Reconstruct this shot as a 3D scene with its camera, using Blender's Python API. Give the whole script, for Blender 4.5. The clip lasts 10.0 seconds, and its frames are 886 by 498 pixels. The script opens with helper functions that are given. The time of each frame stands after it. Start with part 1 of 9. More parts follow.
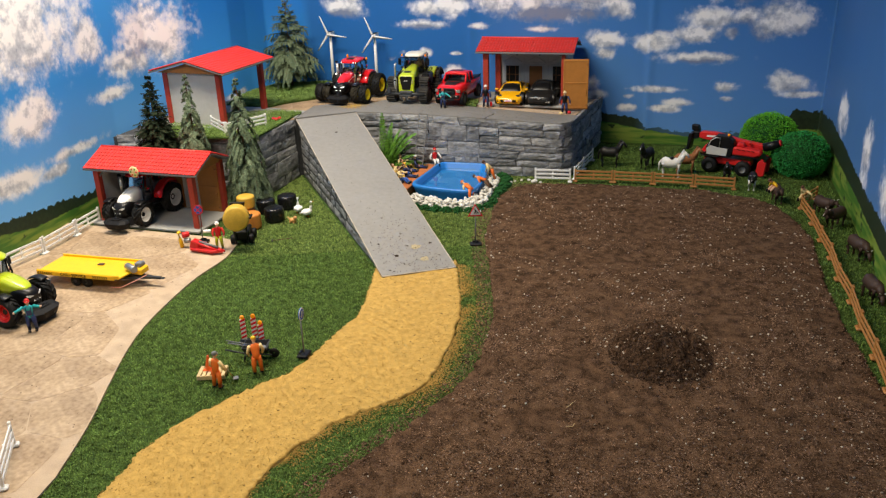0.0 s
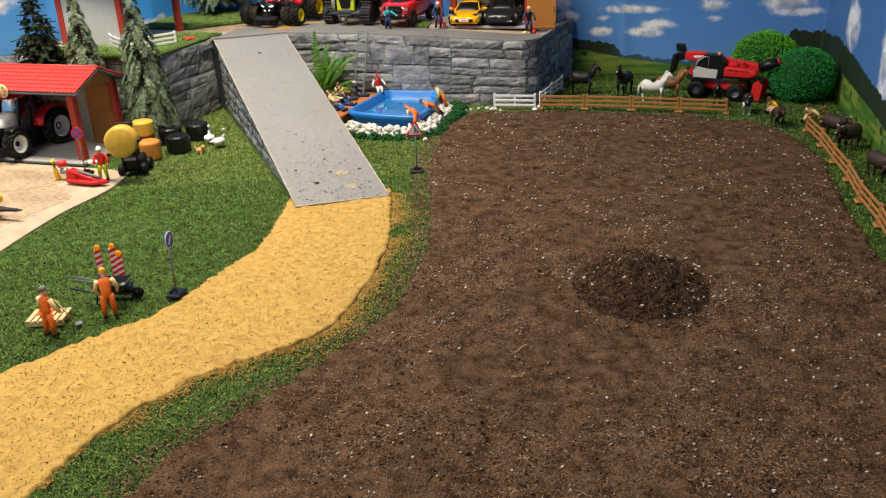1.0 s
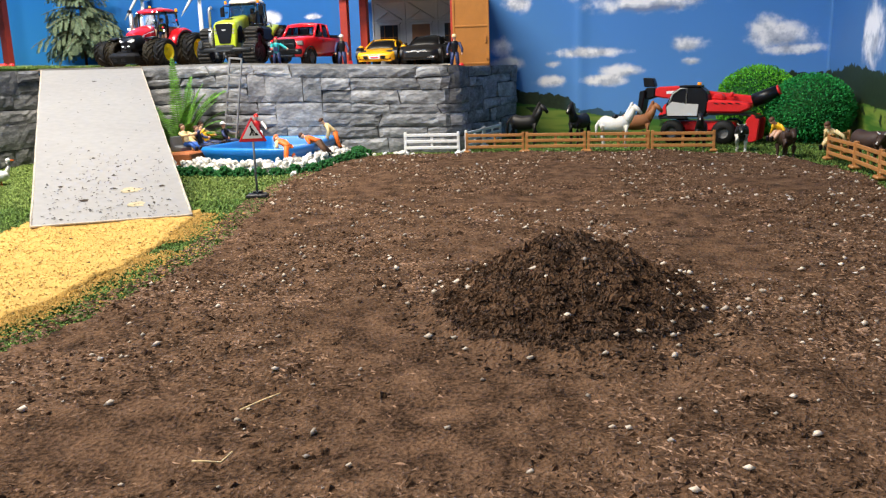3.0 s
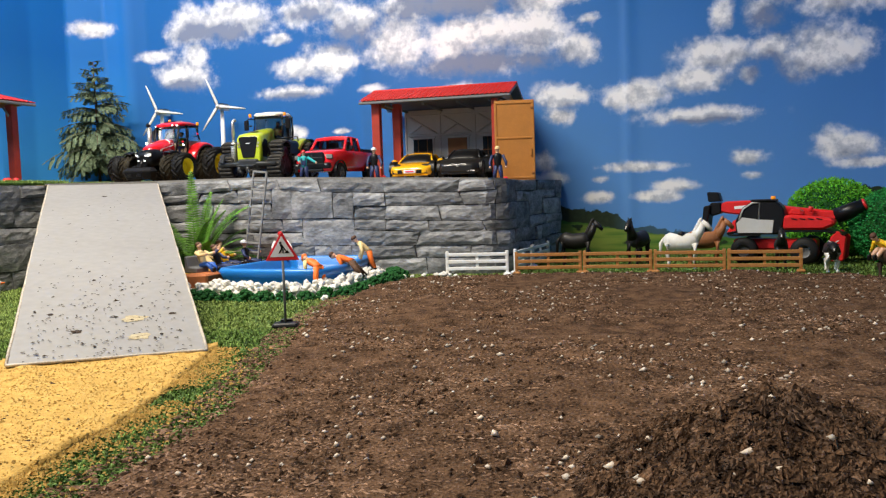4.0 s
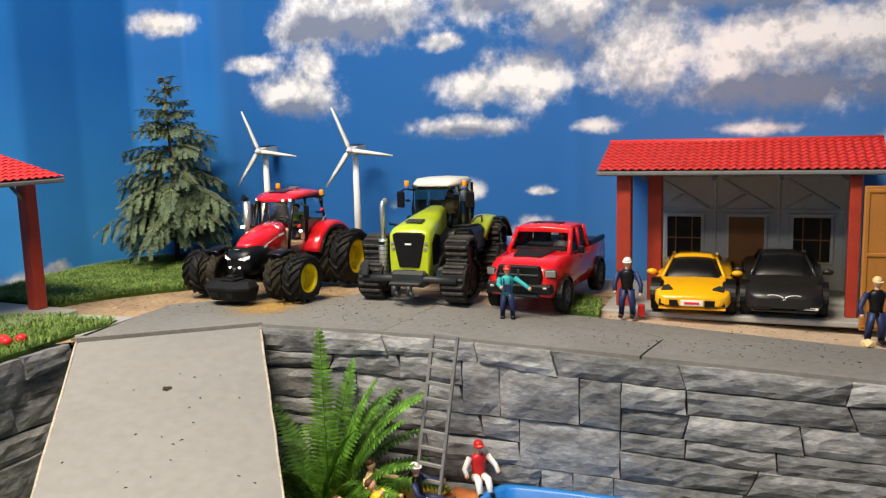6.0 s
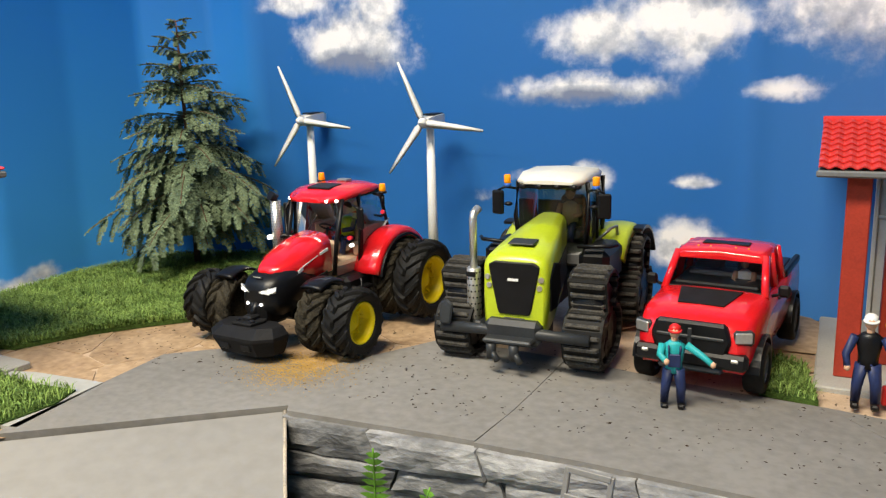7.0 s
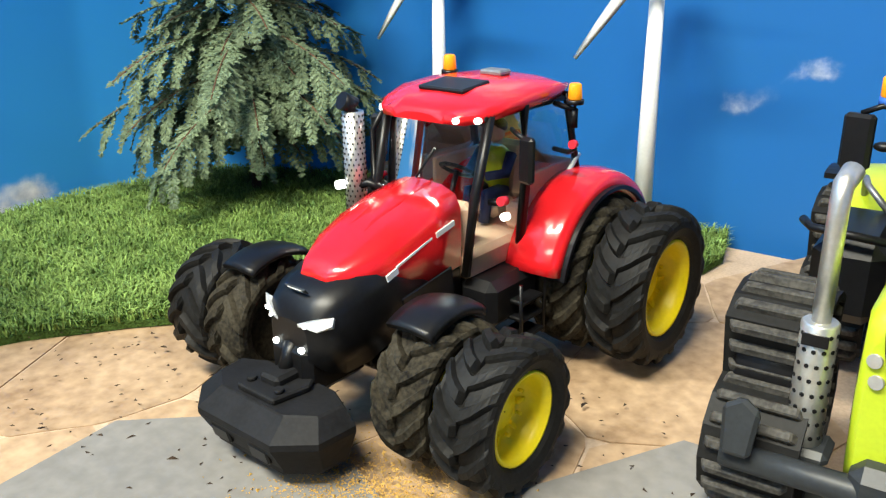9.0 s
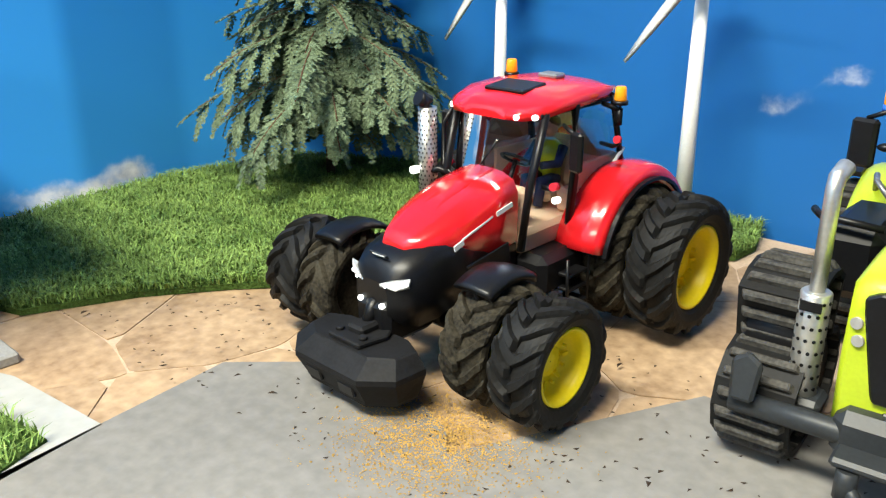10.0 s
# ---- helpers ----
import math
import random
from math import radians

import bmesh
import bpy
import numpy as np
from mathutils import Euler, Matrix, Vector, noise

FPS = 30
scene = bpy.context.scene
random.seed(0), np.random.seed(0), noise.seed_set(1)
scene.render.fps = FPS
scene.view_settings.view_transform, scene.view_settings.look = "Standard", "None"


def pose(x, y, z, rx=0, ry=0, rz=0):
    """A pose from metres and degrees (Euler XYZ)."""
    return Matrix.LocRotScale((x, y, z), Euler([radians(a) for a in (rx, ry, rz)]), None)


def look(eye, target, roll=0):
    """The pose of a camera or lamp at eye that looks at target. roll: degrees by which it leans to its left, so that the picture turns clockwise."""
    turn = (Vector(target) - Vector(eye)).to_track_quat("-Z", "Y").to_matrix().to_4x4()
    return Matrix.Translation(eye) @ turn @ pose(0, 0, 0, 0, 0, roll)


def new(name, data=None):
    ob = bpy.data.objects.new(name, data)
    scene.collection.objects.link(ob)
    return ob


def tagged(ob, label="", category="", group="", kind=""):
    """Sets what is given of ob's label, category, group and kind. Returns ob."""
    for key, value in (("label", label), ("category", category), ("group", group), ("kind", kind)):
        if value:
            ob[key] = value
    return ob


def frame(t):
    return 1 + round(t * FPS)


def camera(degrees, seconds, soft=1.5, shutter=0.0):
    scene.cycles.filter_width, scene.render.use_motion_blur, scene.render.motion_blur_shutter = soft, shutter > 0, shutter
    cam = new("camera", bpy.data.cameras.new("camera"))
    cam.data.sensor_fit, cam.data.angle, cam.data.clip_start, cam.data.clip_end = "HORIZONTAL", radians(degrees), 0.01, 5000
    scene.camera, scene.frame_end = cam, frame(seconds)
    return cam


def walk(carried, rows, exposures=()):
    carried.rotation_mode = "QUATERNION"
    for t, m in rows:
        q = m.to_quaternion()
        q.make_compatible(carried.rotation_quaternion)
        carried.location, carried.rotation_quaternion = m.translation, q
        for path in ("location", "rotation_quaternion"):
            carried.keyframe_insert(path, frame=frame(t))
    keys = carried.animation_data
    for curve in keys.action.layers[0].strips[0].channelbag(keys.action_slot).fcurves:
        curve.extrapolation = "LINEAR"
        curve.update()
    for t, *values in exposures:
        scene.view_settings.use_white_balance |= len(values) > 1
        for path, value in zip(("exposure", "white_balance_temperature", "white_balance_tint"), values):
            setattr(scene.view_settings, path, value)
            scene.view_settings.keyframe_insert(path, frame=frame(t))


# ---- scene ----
cam = camera(56.4, 10.0, 1.3)
PATH = [
    (0, (0.707, 0.596, 1.155), (0.351, 2.41, 0.392), -1.9),
    (0.5, (0.729, 0.786, 0.991), (0.397, 2.6, 0.216), -2.0),
    (1, (0.761, 1.044, 0.784), (0.448, 2.851, -0.012), -2.0),
    (1.5, (0.803, 1.292, 0.636), (0.504, 3.099, -0.165), -1.9),
    (2, (0.871, 1.528, 0.492), (0.582, 3.365, -0.244), -1.8),
    (2.2, (0.894, 1.61, 0.429), (0.607, 3.469, -0.249), -1.8),
    (3.3, (0.889, 1.881, 0.207), (0.594, 3.831, -0.121), -1.8),
    (3.5, (0.863, 1.93, 0.194), (0.562, 3.89, -0.062), -1.8),
    (4, (0.763, 2.077, 0.218), (0.45, 4.048, 0.081), -1.9),
    (4.5, (0.657, 2.261, 0.32), (0.331, 4.228, 0.159), -1.9),
    (5, (0.523, 2.546, 0.446), (0.149, 4.5, 0.241), -1.8),
    (5.5, (0.391, 2.793, 0.524), (-0.067, 4.726, 0.291), -1.7),
    (6, (0.241, 3.096, 0.596), (-0.291, 5.001, 0.301), -1.6),
    (6.2, (0.193, 3.205, 0.606), (-0.362, 5.1, 0.286), -1.7),
    (7.3, (-0.013, 3.709, 0.629), (-0.742, 5.515, 0.174), -1.3),
    (7.5, (-0.041, 3.776, 0.628), (-0.8, 5.563, 0.149), -1.1),
    (8, (-0.125, 3.935, 0.613), (-0.941, 5.669, 0.038), -0.8),
    (8.5, (-0.201, 4.041, 0.58), (-1.071, 5.721, -0.067), -0.6),
    (9, (-0.252, 4.13, 0.562), (-1.184, 5.758, -0.13), -0.8),
    (9.5, (-0.274, 4.146, 0.554), (-1.249, 5.742, -0.156), -0.8),
    (10, (-0.212, 4.049, 0.583), (-1.246, 5.607, -0.126), -0.4),
]
walk(cam, [(t, look(eye, target, roll)) for t, eye, target, roll in PATH],
     [(0, -0.42, 6700, 9), (1, -0.18, 6650, 9), (2, 0.30, 6300, 9), (3.3, 0.46, 6250, 10), (3.5, 0.46, 6250, 10), (4, 0.09, 6450, 9), (5, -0.05, 6750, 8), (6, -0.20, 6800, 8), (7.5, -0.02, 6600, 4), (9, 0.41, 6200, 1), (10, 0.38, 6200, 1)])

# ---- light ----
world = bpy.data.worlds.new("room")
scene.world = world
world.use_nodes = True
world.node_tree.nodes["Background"].inputs[0].default_value = (0.9, 0.95, 1.0, 1)
world.node_tree.nodes["Background"].inputs[1].default_value = 0.065


def ceiling_lamp(x, y, sx, sy, watts):
    d = bpy.data.lights.new("ceiling_lamp", "AREA")
    d.shape, d.size, d.size_y, d.energy = "RECTANGLE", sx, sy, watts
    d.color = (1.0, 0.89, 0.74)
    ob = new("ceiling_lamp", d)
    ob.matrix_world = pose(x, y, 2.34)
    return ob


ceiling_lamp(-0.68, 3.3, 1.4, 0.45, 132)
ceiling_lamp(-0.68, 1.2, 1.4, 0.45, 56)


# ---- materials ----
def mat(name, color, rough=0.5, metal=0.0, var=0.25, scale=40.0, fine=400.0, bump=0.1, depth=0.001, spec=0.38, coat=0.0, second=None, piece=0.0, glow=0.0, island=0.0):
    """A surface with variation at two scales: patches of scale per metre, grain of fine per metre."""
    m = bpy.data.materials.new(name)
    m.use_nodes = True
    nt = m.node_tree
    b = nt.nodes["Principled BSDF"]
    b.inputs["Roughness"].default_value = rough
    b.inputs["Metallic"].default_value = metal
    b.inputs["Specular IOR Level"].default_value = spec
    b.inputs["Coat Weight"].default_value = coat
    b.inputs["Coat Roughness"].default_value = 0.08
    co = nt.nodes.new("ShaderNodeTexCoord")
    n1 = nt.nodes.new("ShaderNodeTexNoise")
    n2 = nt.nodes.new("ShaderNodeTexNoise")
    n1.inputs["Scale"].default_value, n2.inputs["Scale"].default_value = scale, fine
    n1.inputs["Detail"].default_value, n2.inputs["Detail"].default_value = 4, 3
    nt.links.new(co.outputs["Object"], n1.inputs["Vector"])
    nt.links.new(co.outputs["Object"], n2.inputs["Vector"])
    add = nt.nodes.new("ShaderNodeMath")
    add.operation = "ADD"
    nt.links.new(n1.outputs["Fac"], add.inputs[0])
    nt.links.new(n2.outputs["Fac"], add.inputs[1])
    ramp = nt.nodes.new("ShaderNodeValToRGB")
    c = Vector(color[:3])
    d = Vector(second[:3]) if second else c * (1 + var)
    lo = c * (1 - var)
    half = nt.nodes.new("ShaderNodeMath")
    half.operation = "MULTIPLY"
    half.inputs[1].default_value = 0.5
    nt.links.new(add.outputs[0], half.inputs[0])
    nt.links.new(half.outputs[0], ramp.inputs[0])
    ramp.color_ramp.elements[0].position, ramp.color_ramp.elements[1].position = 0.36, 0.64
    ramp.color_ramp.elements[0].color = (*lo, 1)
    ramp.color_ramp.elements[1].color = (*[min(1, v) for v in d], 1)
    out = ramp.outputs[0]
    if piece or island:
        info = nt.nodes.new("ShaderNodeObjectInfo" if piece else "ShaderNodeNewGeometry")
        mr = nt.nodes.new("ShaderNodeMapRange")
        mr.inputs["To Min"].default_value, mr.inputs["To Max"].default_value = 1 - (piece or island), 1 + (piece or island)
        nt.links.new(info.outputs["Random" if piece else "Random Per Island"], mr.inputs["Value"])
        mul = nt.nodes.new("ShaderNodeVectorMath")
        mul.operation = "SCALE"
        nt.links.new(out, mul.inputs[0])
        nt.links.new(mr.outputs[0], mul.inputs["Scale"])
        out = mul.outputs[0]
    nt.links.new(out, b.inputs["Base Color"])
    if bump:
        bp = nt.nodes.new("ShaderNodeBump")
        bp.inputs["Strength"].default_value, bp.inputs["Distance"].default_value = bump, depth
        nt.links.new(half.outputs[0], bp.inputs["Height"])
        nt.links.new(bp.outputs[0], b.inputs["Normal"])
    if glow:
        b.inputs["Emission Color"].default_value = (*c, 1)
        b.inputs["Emission Strength"].default_value = glow
    return m


def glass(name, tint=(0.95, 0.97, 0.98), rough=0.03):
    m = bpy.data.materials.new(name)
    m.use_nodes = True
    nt = m.node_tree
    nt.nodes.clear()
    o = nt.nodes.new("ShaderNodeOutputMaterial")
    tr = nt.nodes.new("ShaderNodeBsdfTransparent")
    gl = nt.nodes.new("ShaderNodeBsdfGlossy")
    fr = nt.nodes.new("ShaderNodeFresnel")
    mx = nt.nodes.new("ShaderNodeMixShader")
    tr.inputs[0].default_value = (*tint, 1)
    gl.inputs["Roughness"].default_value = rough
    nt.links.new(fr.outputs[0], mx.inputs[0])
    nt.links.new(tr.outputs[0], mx.inputs[1])
    nt.links.new(gl.outputs[0], mx.inputs[2])
    nt.links.new(mx.outputs[0], o.inputs[0])
    return m


M_SOIL = mat("soil", (0.057, 0.032, 0.018), 0.95, var=0.6, scale=34, fine=300, bump=1.0, depth=0.010, spec=0.05, second=(0.174, 0.100, 0.058))
M_SAND = mat("sand", (0.48, 0.302, 0.086), 0.95, var=0.24, scale=55, fine=600, bump=0.7, depth=0.003, spec=0.05)
M_TURF = mat("turf", (0.052, 0.092, 0.022), 0.9, var=0.6, scale=45, fine=500, bump=1.0, depth=0.004, spec=0.05)
M_BLADE = mat("grass_blade", (0.150, 0.270, 0.055), 0.6, var=0.4, scale=30, fine=200, bump=0, spec=0.2, second=(0.28, 0.41, 0.11), island=0.5)
M_BLADE_DARK = mat("short_grass_blade", (0.125, 0.200, 0.046), 0.7, var=0.6, scale=45, fine=300, bump=0, spec=0.12, island=0.6)
M_BLADE_PALE = mat("pale_grass_blade", (0.190, 0.262, 0.068), 0.7, var=0.5, scale=45, fine=300, bump=0, spec=0.12, island=0.5)
M_BOARD = mat("grey_board", (0.205, 0.196, 0.182), 0.7, var=0.16, scale=6, fine=90, bump=0.08)
M_RAMP = mat("smooth_grey_ramp_board", (0.245, 0.236, 0.220), 0.6, var=0.09, scale=3.5, fine=60, bump=0.04)
M_PALEBOARD = mat("pale_grey_board", (0.38, 0.385, 0.37), 0.6, var=0.10, scale=8, fine=90, bump=0.06)
M_BOARD_EDGE = mat("worn_board_edge", (0.44, 0.38, 0.30), 0.8, var=0.35)
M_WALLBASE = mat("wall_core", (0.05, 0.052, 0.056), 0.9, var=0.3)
def stone_material():
    """Grey slate: bedded streaks along each stone, its own tone, fine pits."""
    m = bpy.data.materials.new("grey_wall_stone")
    m.use_nodes = True
    nt = m.node_tree
    b = nt.nodes["Principled BSDF"]
    b.inputs["Roughness"].default_value = 0.75
    b.inputs["Specular IOR Level"].default_value = 0.25
    co = nt.nodes.new("ShaderNodeTexCoord")
    info = nt.nodes.new("ShaderNodeObjectInfo")
    shift = nt.nodes.new("ShaderNodeMath")
    shift.operation = "MULTIPLY"
    shift.inputs[1].default_value = 30.0
    nt.links.new(info.outputs["Random"], shift.inputs[0])
    off = nt.nodes.new("ShaderNodeVectorMath")
    nt.links.new(co.outputs["Object"], off.inputs[0])
    nt.links.new(shift.outputs[0], off.inputs[1])

    def layer(scale, detail, stretch):
        mp = nt.nodes.new("ShaderNodeMapping")
        mp.inputs["Scale"].default_value = (1, 1, stretch)
        nt.links.new(off.outputs[0], mp.inputs["Vector"])
        nd = nt.nodes.new("ShaderNodeTexNoise")
        nd.inputs["Scale"].default_value, nd.inputs["Detail"].default_value, nd.inputs["Roughness"].default_value = scale, detail, 0.6
        nt.links.new(mp.outputs[0], nd.inputs["Vector"])
        return nd.outputs["Fac"]

    def combine(op, x, y):
        nd = nt.nodes.new("ShaderNodeMath")
        nd.operation = op
        for q, v in enumerate((x, y)):
            if isinstance(v, (int, float)):
                nd.inputs[q].default_value = v
            else:
                nt.links.new(v, nd.inputs[q])
        return nd.outputs[0]

    h = combine("ADD", combine("MULTIPLY", layer(13.0, 3, 2.6), 0.62), combine("MULTIPLY", layer(75.0, 4, 2.2), 0.38))
    tone = combine("ADD", h, combine("MULTIPLY", combine("SUBTRACT", info.outputs["Random"], 0.5), 0.17))
    ramp = nt.nodes.new("ShaderNodeValToRGB")
    ramp.color_ramp.elements[0].position, ramp.color_ramp.elements[1].position = 0.30, 0.72
    ramp.color_ramp.elements[0].color, ramp.color_ramp.elements[1].color = (0.080, 0.082, 0.084, 1), (0.50, 0.50, 0.50, 1)
    mid = ramp.color_ramp.elements.new(0.50)
    mid.color = (0.225, 0.228, 0.233, 1)
    nt.links.new(tone, ramp.inputs[0])
    nt.links.new(ramp.outputs[0], b.inputs["Base Color"])
    bp = nt.nodes.new("ShaderNodeBump")
    bp.inputs["Strength"].default_value, bp.inputs["Distance"].default_value = 0.8, 0.006
    nt.links.new(h, bp.inputs["Height"])
    nt.links.new(bp.outputs[0], b.inputs["Normal"])
    return m


M_STONE = stone_material()
M_FLAG = mat("beige_flagstone", (0.37, 0.245, 0.142), 0.6, var=0.28, scale=13, fine=90, bump=0.2, piece=0.06, spec=0.3, second=(0.50, 0.355, 0.22))
M_MORTAR = mat("pale_joint", (0.50, 0.375, 0.265), 0.8, var=0.15)
M_YARDJOINT = mat("pale_yard_joint", (0.46, 0.345, 0.235), 0.8, var=0.2, scale=20)
M_YARD = mat("stained_beige_flagstone", (0.36, 0.245, 0.145), 0.6, var=0.30, scale=7, fine=70, bump=0.15, piece=0.07, spec=0.3, second=(0.50, 0.37, 0.24))
M_RED = mat("red_roof_plastic", (0.62, 0.035, 0.028), 0.38, var=0.12, scale=20, piece=0.06)
M_POST = mat("red_brown_post", (0.36, 0.04, 0.022), 0.45, var=0.15)
M_ORANGE = mat("ochre_door_plastic", (0.43, 0.175, 0.036), 0.5, var=0.10)
M_WHITE = mat("white_plastic", (0.80, 0.80, 0.78), 0.4, var=0.05, bump=0.02)
M_PANEL = mat("pale_grey_panel", (0.50, 0.50, 0.48), 0.5, var=0.06)
M_INNER = mat("pale_inner_panel", (0.50, 0.49, 0.46), 0.6, var=0.06)
M_BROWNF = mat("brown_fence_plastic", (0.40, 0.175, 0.050), 0.5, var=0.18)
M_BLACK = mat("black_plastic", (0.006, 0.006, 0.007), 0.36, var=0.3, bump=0.03, spec=0.30)
M_MATT = mat("matt_black_plastic", (0.010, 0.010, 0.011), 0.62, var=0.3, scale=70, bump=0.12, spec=0.18)
M_RUBBER = mat("black_rubber", (0.009, 0.0088, 0.0085), 0.6, var=0.4, scale=60, bump=0.15, spec=0.22)
M_DUST = mat("dusty_rubber", (0.011, 0.010, 0.009), 0.85, var=0.5, scale=45, bump=0.4, spec=0.15, second=(0.052, 0.045, 0.031))
M_TRACK = mat("dusty_grey_track", (0.040, 0.038, 0.035), 0.7, var=0.45, scale=60, bump=0.3, spec=0.25, second=(0.095, 0.089, 0.078))
M_STAIN = mat("pale_yellow_stain", (0.37, 0.31, 0.19), 0.9, var=0.3, scale=90)
M_CASERED = mat("tractor_red_paint", (0.72, 0.012, 0.018), 0.22, var=0.05, bump=0.01, coat=0.6)
M_RIM = mat("yellow_rim", (0.92, 0.73, 0.010), 0.4, var=0.05, bump=0.02)
M_LIME = mat("lime_green_paint", (0.45, 0.55, 0.02), 0.3, var=0.06, bump=0.01, coat=0.4)
M_CHROME = mat("chrome", (0.66, 0.65, 0.61), 0.34, metal=0.8, var=0.1, bump=0.02)
M_STEEL = mat("dull_steel", (0.33, 0.33, 0.33), 0.4, metal=0.7, var=0.15)
M_DARKGREY = mat("dark_grey_plastic", (0.026, 0.029, 0.032), 0.45, var=0.2)
M_CREAM = mat("cream_roof_plastic", (0.72, 0.70, 0.62), 0.35, var=0.04, bump=0.01)
M_TAN = mat("tan_interior", (0.72, 0.52, 0.35), 0.6, var=0.10)
M_AMBER = mat("amber_beacon", (0.90, 0.30, 0.01), 0.2, var=0.05, bump=0, glow=0.25)
M_LAMP = mat("lit_lamp", (1.0, 0.97, 0.92), 0.2, var=0.0, bump=0, glow=3.0)
M_LENS = mat("clear_lamp_lens", (0.86, 0.88, 0.90), 0.15, var=0.12, scale=300, bump=0.05, coat=0.8)
M_REDLAMP = mat("red_lamp", (0.75, 0.03, 0.05), 0.2, var=0.1, bump=0)
M_GLASS = glass("clear_glass")
M_DGLASS = glass("smoked_glass", (0.25, 0.27, 0.28))
M_NEEDLE = mat("spruce_needles", (0.100, 0.148, 0.082), 0.65, var=0.35, scale=25, fine=120, bump=0, spec=0.25, second=(0.20, 0.265, 0.155), island=0.30)
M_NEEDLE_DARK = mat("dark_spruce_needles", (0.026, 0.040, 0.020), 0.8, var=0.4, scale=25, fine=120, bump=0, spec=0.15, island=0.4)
M_BARK = mat("bark", (0.11, 0.06, 0.035), 0.9, var=0.4, scale=80, bump=0.6)
M_FERN = mat("fern_green", (0.050, 0.150, 0.016), 0.45, var=0.55, scale=14, fine=90, bump=0, spec=0.35, second=(0.145, 0.33, 0.038), island=0.35)
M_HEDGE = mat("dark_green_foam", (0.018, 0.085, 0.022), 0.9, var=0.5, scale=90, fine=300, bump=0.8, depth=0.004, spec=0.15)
M_BUSHL = mat("bright_green_bush", (0.13, 0.44, 0.03), 0.8, var=0.45, scale=60, bump=0.3, spec=0.2, island=0.3)
M_BUSHD = mat("deep_green_bush", (0.030, 0.27, 0.060), 0.8, var=0.45, scale=60, bump=0.3, spec=0.2, island=0.3)
M_POOL = mat("blue_pool_plastic", (0.018, 0.185, 0.56), 0.3, var=0.07, bump=0.03)
M_PEBBLE = mat("white_pebble", (0.70, 0.68, 0.62), 0.7, var=0.15, scale=60, bump=0.3)
M_BRICK = mat("terracotta_slab", (0.46, 0.15, 0.05), 0.75, var=0.25, scale=40, bump=0.3)
M_MUSTARD = mat("mustard_yellow_slab", (0.58, 0.36, 0.05), 0.7, var=0.15)
M_YELLOW = mat("machine_yellow", (0.85, 0.50, 0.015), 0.4, var=0.06)
M_CARYEL = mat("yellow_car_paint", (0.90, 0.45, 0.01), 0.2, var=0.03, bump=0, coat=0.7)
M_CARBLK = mat("matt_black_car_paint", (0.014, 0.013, 0.013), 0.35, var=0.1, bump=0, coat=0.2)
M_SKIN = mat("doll_skin", (0.66, 0.40, 0.26), 0.55, var=0.06, bump=0.02)
M_HAIR = mat("brown_hair_paint", (0.09, 0.04, 0.02), 0.6, var=0.1)
M_NAVY = mat("navy_blue_plastic", (0.018, 0.03, 0.10), 0.5, var=0.15)
M_BLUE = mat("blue_plastic", (0.03, 0.12, 0.48), 0.5, var=0.1)
M_TEAL = mat("teal_plastic", (0.02, 0.36, 0.38), 0.5, var=0.1)
M_HIVIS = mat("orange_work_wear", (0.82, 0.17, 0.02), 0.55, var=0.1)
M_REDPL = mat("red_plastic", (0.62, 0.02, 0.02), 0.35, var=0.1, bump=0.02)
M_BEIGEPL = mat("pale_yellow_plastic", (0.75, 0.58, 0.28), 0.5, var=0.08)
M_PURPLE = mat("purple_plastic", (0.16, 0.02, 0.14), 0.5, var=0.1)
M_GREYPL = mat("grey_plastic", (0.16, 0.165, 0.17), 0.5, var=0.1)
M_HORSEB = mat("black_horse_paint", (0.012, 0.011, 0.011), 0.5, var=0.2)
M_HORSEW = mat("white_horse_paint", (0.74, 0.72, 0.66), 0.55, var=0.1, scale=50)
M_HORSEC = mat("chestnut_horse_paint", (0.30, 0.12, 0.045), 0.55, var=0.15)
M_COW = mat("dark_brown_cow_paint", (0.045, 0.024, 0.016), 0.6, var=0.3, scale=30)
M_CONE = mat("orange_cone", (0.85, 0.13, 0.02), 0.45, var=0.05)
M_WOOD = mat("pale_wood", (0.60, 0.44, 0.22), 0.7, var=0.2, scale=60)
M_WRAP = mat("black_film_wrap", (0.010, 0.010, 0.011), 0.25, var=0.3, scale=50, bump=0.6, depth=0.003)
M_BALE = mat("yellow_bale_wrap", (0.62, 0.38, 0.05), 0.45, var=0.15, scale=50, bump=0.4)
M_BALEO = mat("orange_bale_wrap", (0.62, 0.22, 0.04), 0.5, var=0.15, scale=50, bump=0.4)
M_SIGNRED = mat("sign_red", (0.65, 0.02, 0.03), 0.4, var=0.03, bump=0)
M_SIGNWHITE = mat("sign_white", (0.80, 0.80, 0.78), 0.4, var=0.03, bump=0)
M_DIRT = mat("dirt_crumb", (0.035, 0.022, 0.014), 0.95, var=0.5, scale=200, bump=0.3)
M_CHIP = mat("soil_chip", (0.120, 0.070, 0.040), 0.95, var=0.55, scale=12, fine=300, bump=0, second=(0.235, 0.145, 0.094), spec=0.05, island=0.9)
M_GRIT = mat("pale_grit", (0.50, 0.42, 0.33), 0.8, var=0.25, scale=120, bump=0.2, island=0.45)
M_UNSEENROOM = mat("unseen_room_grey", (0.24, 0.235, 0.225), 0.85, var=0.04, scale=3)


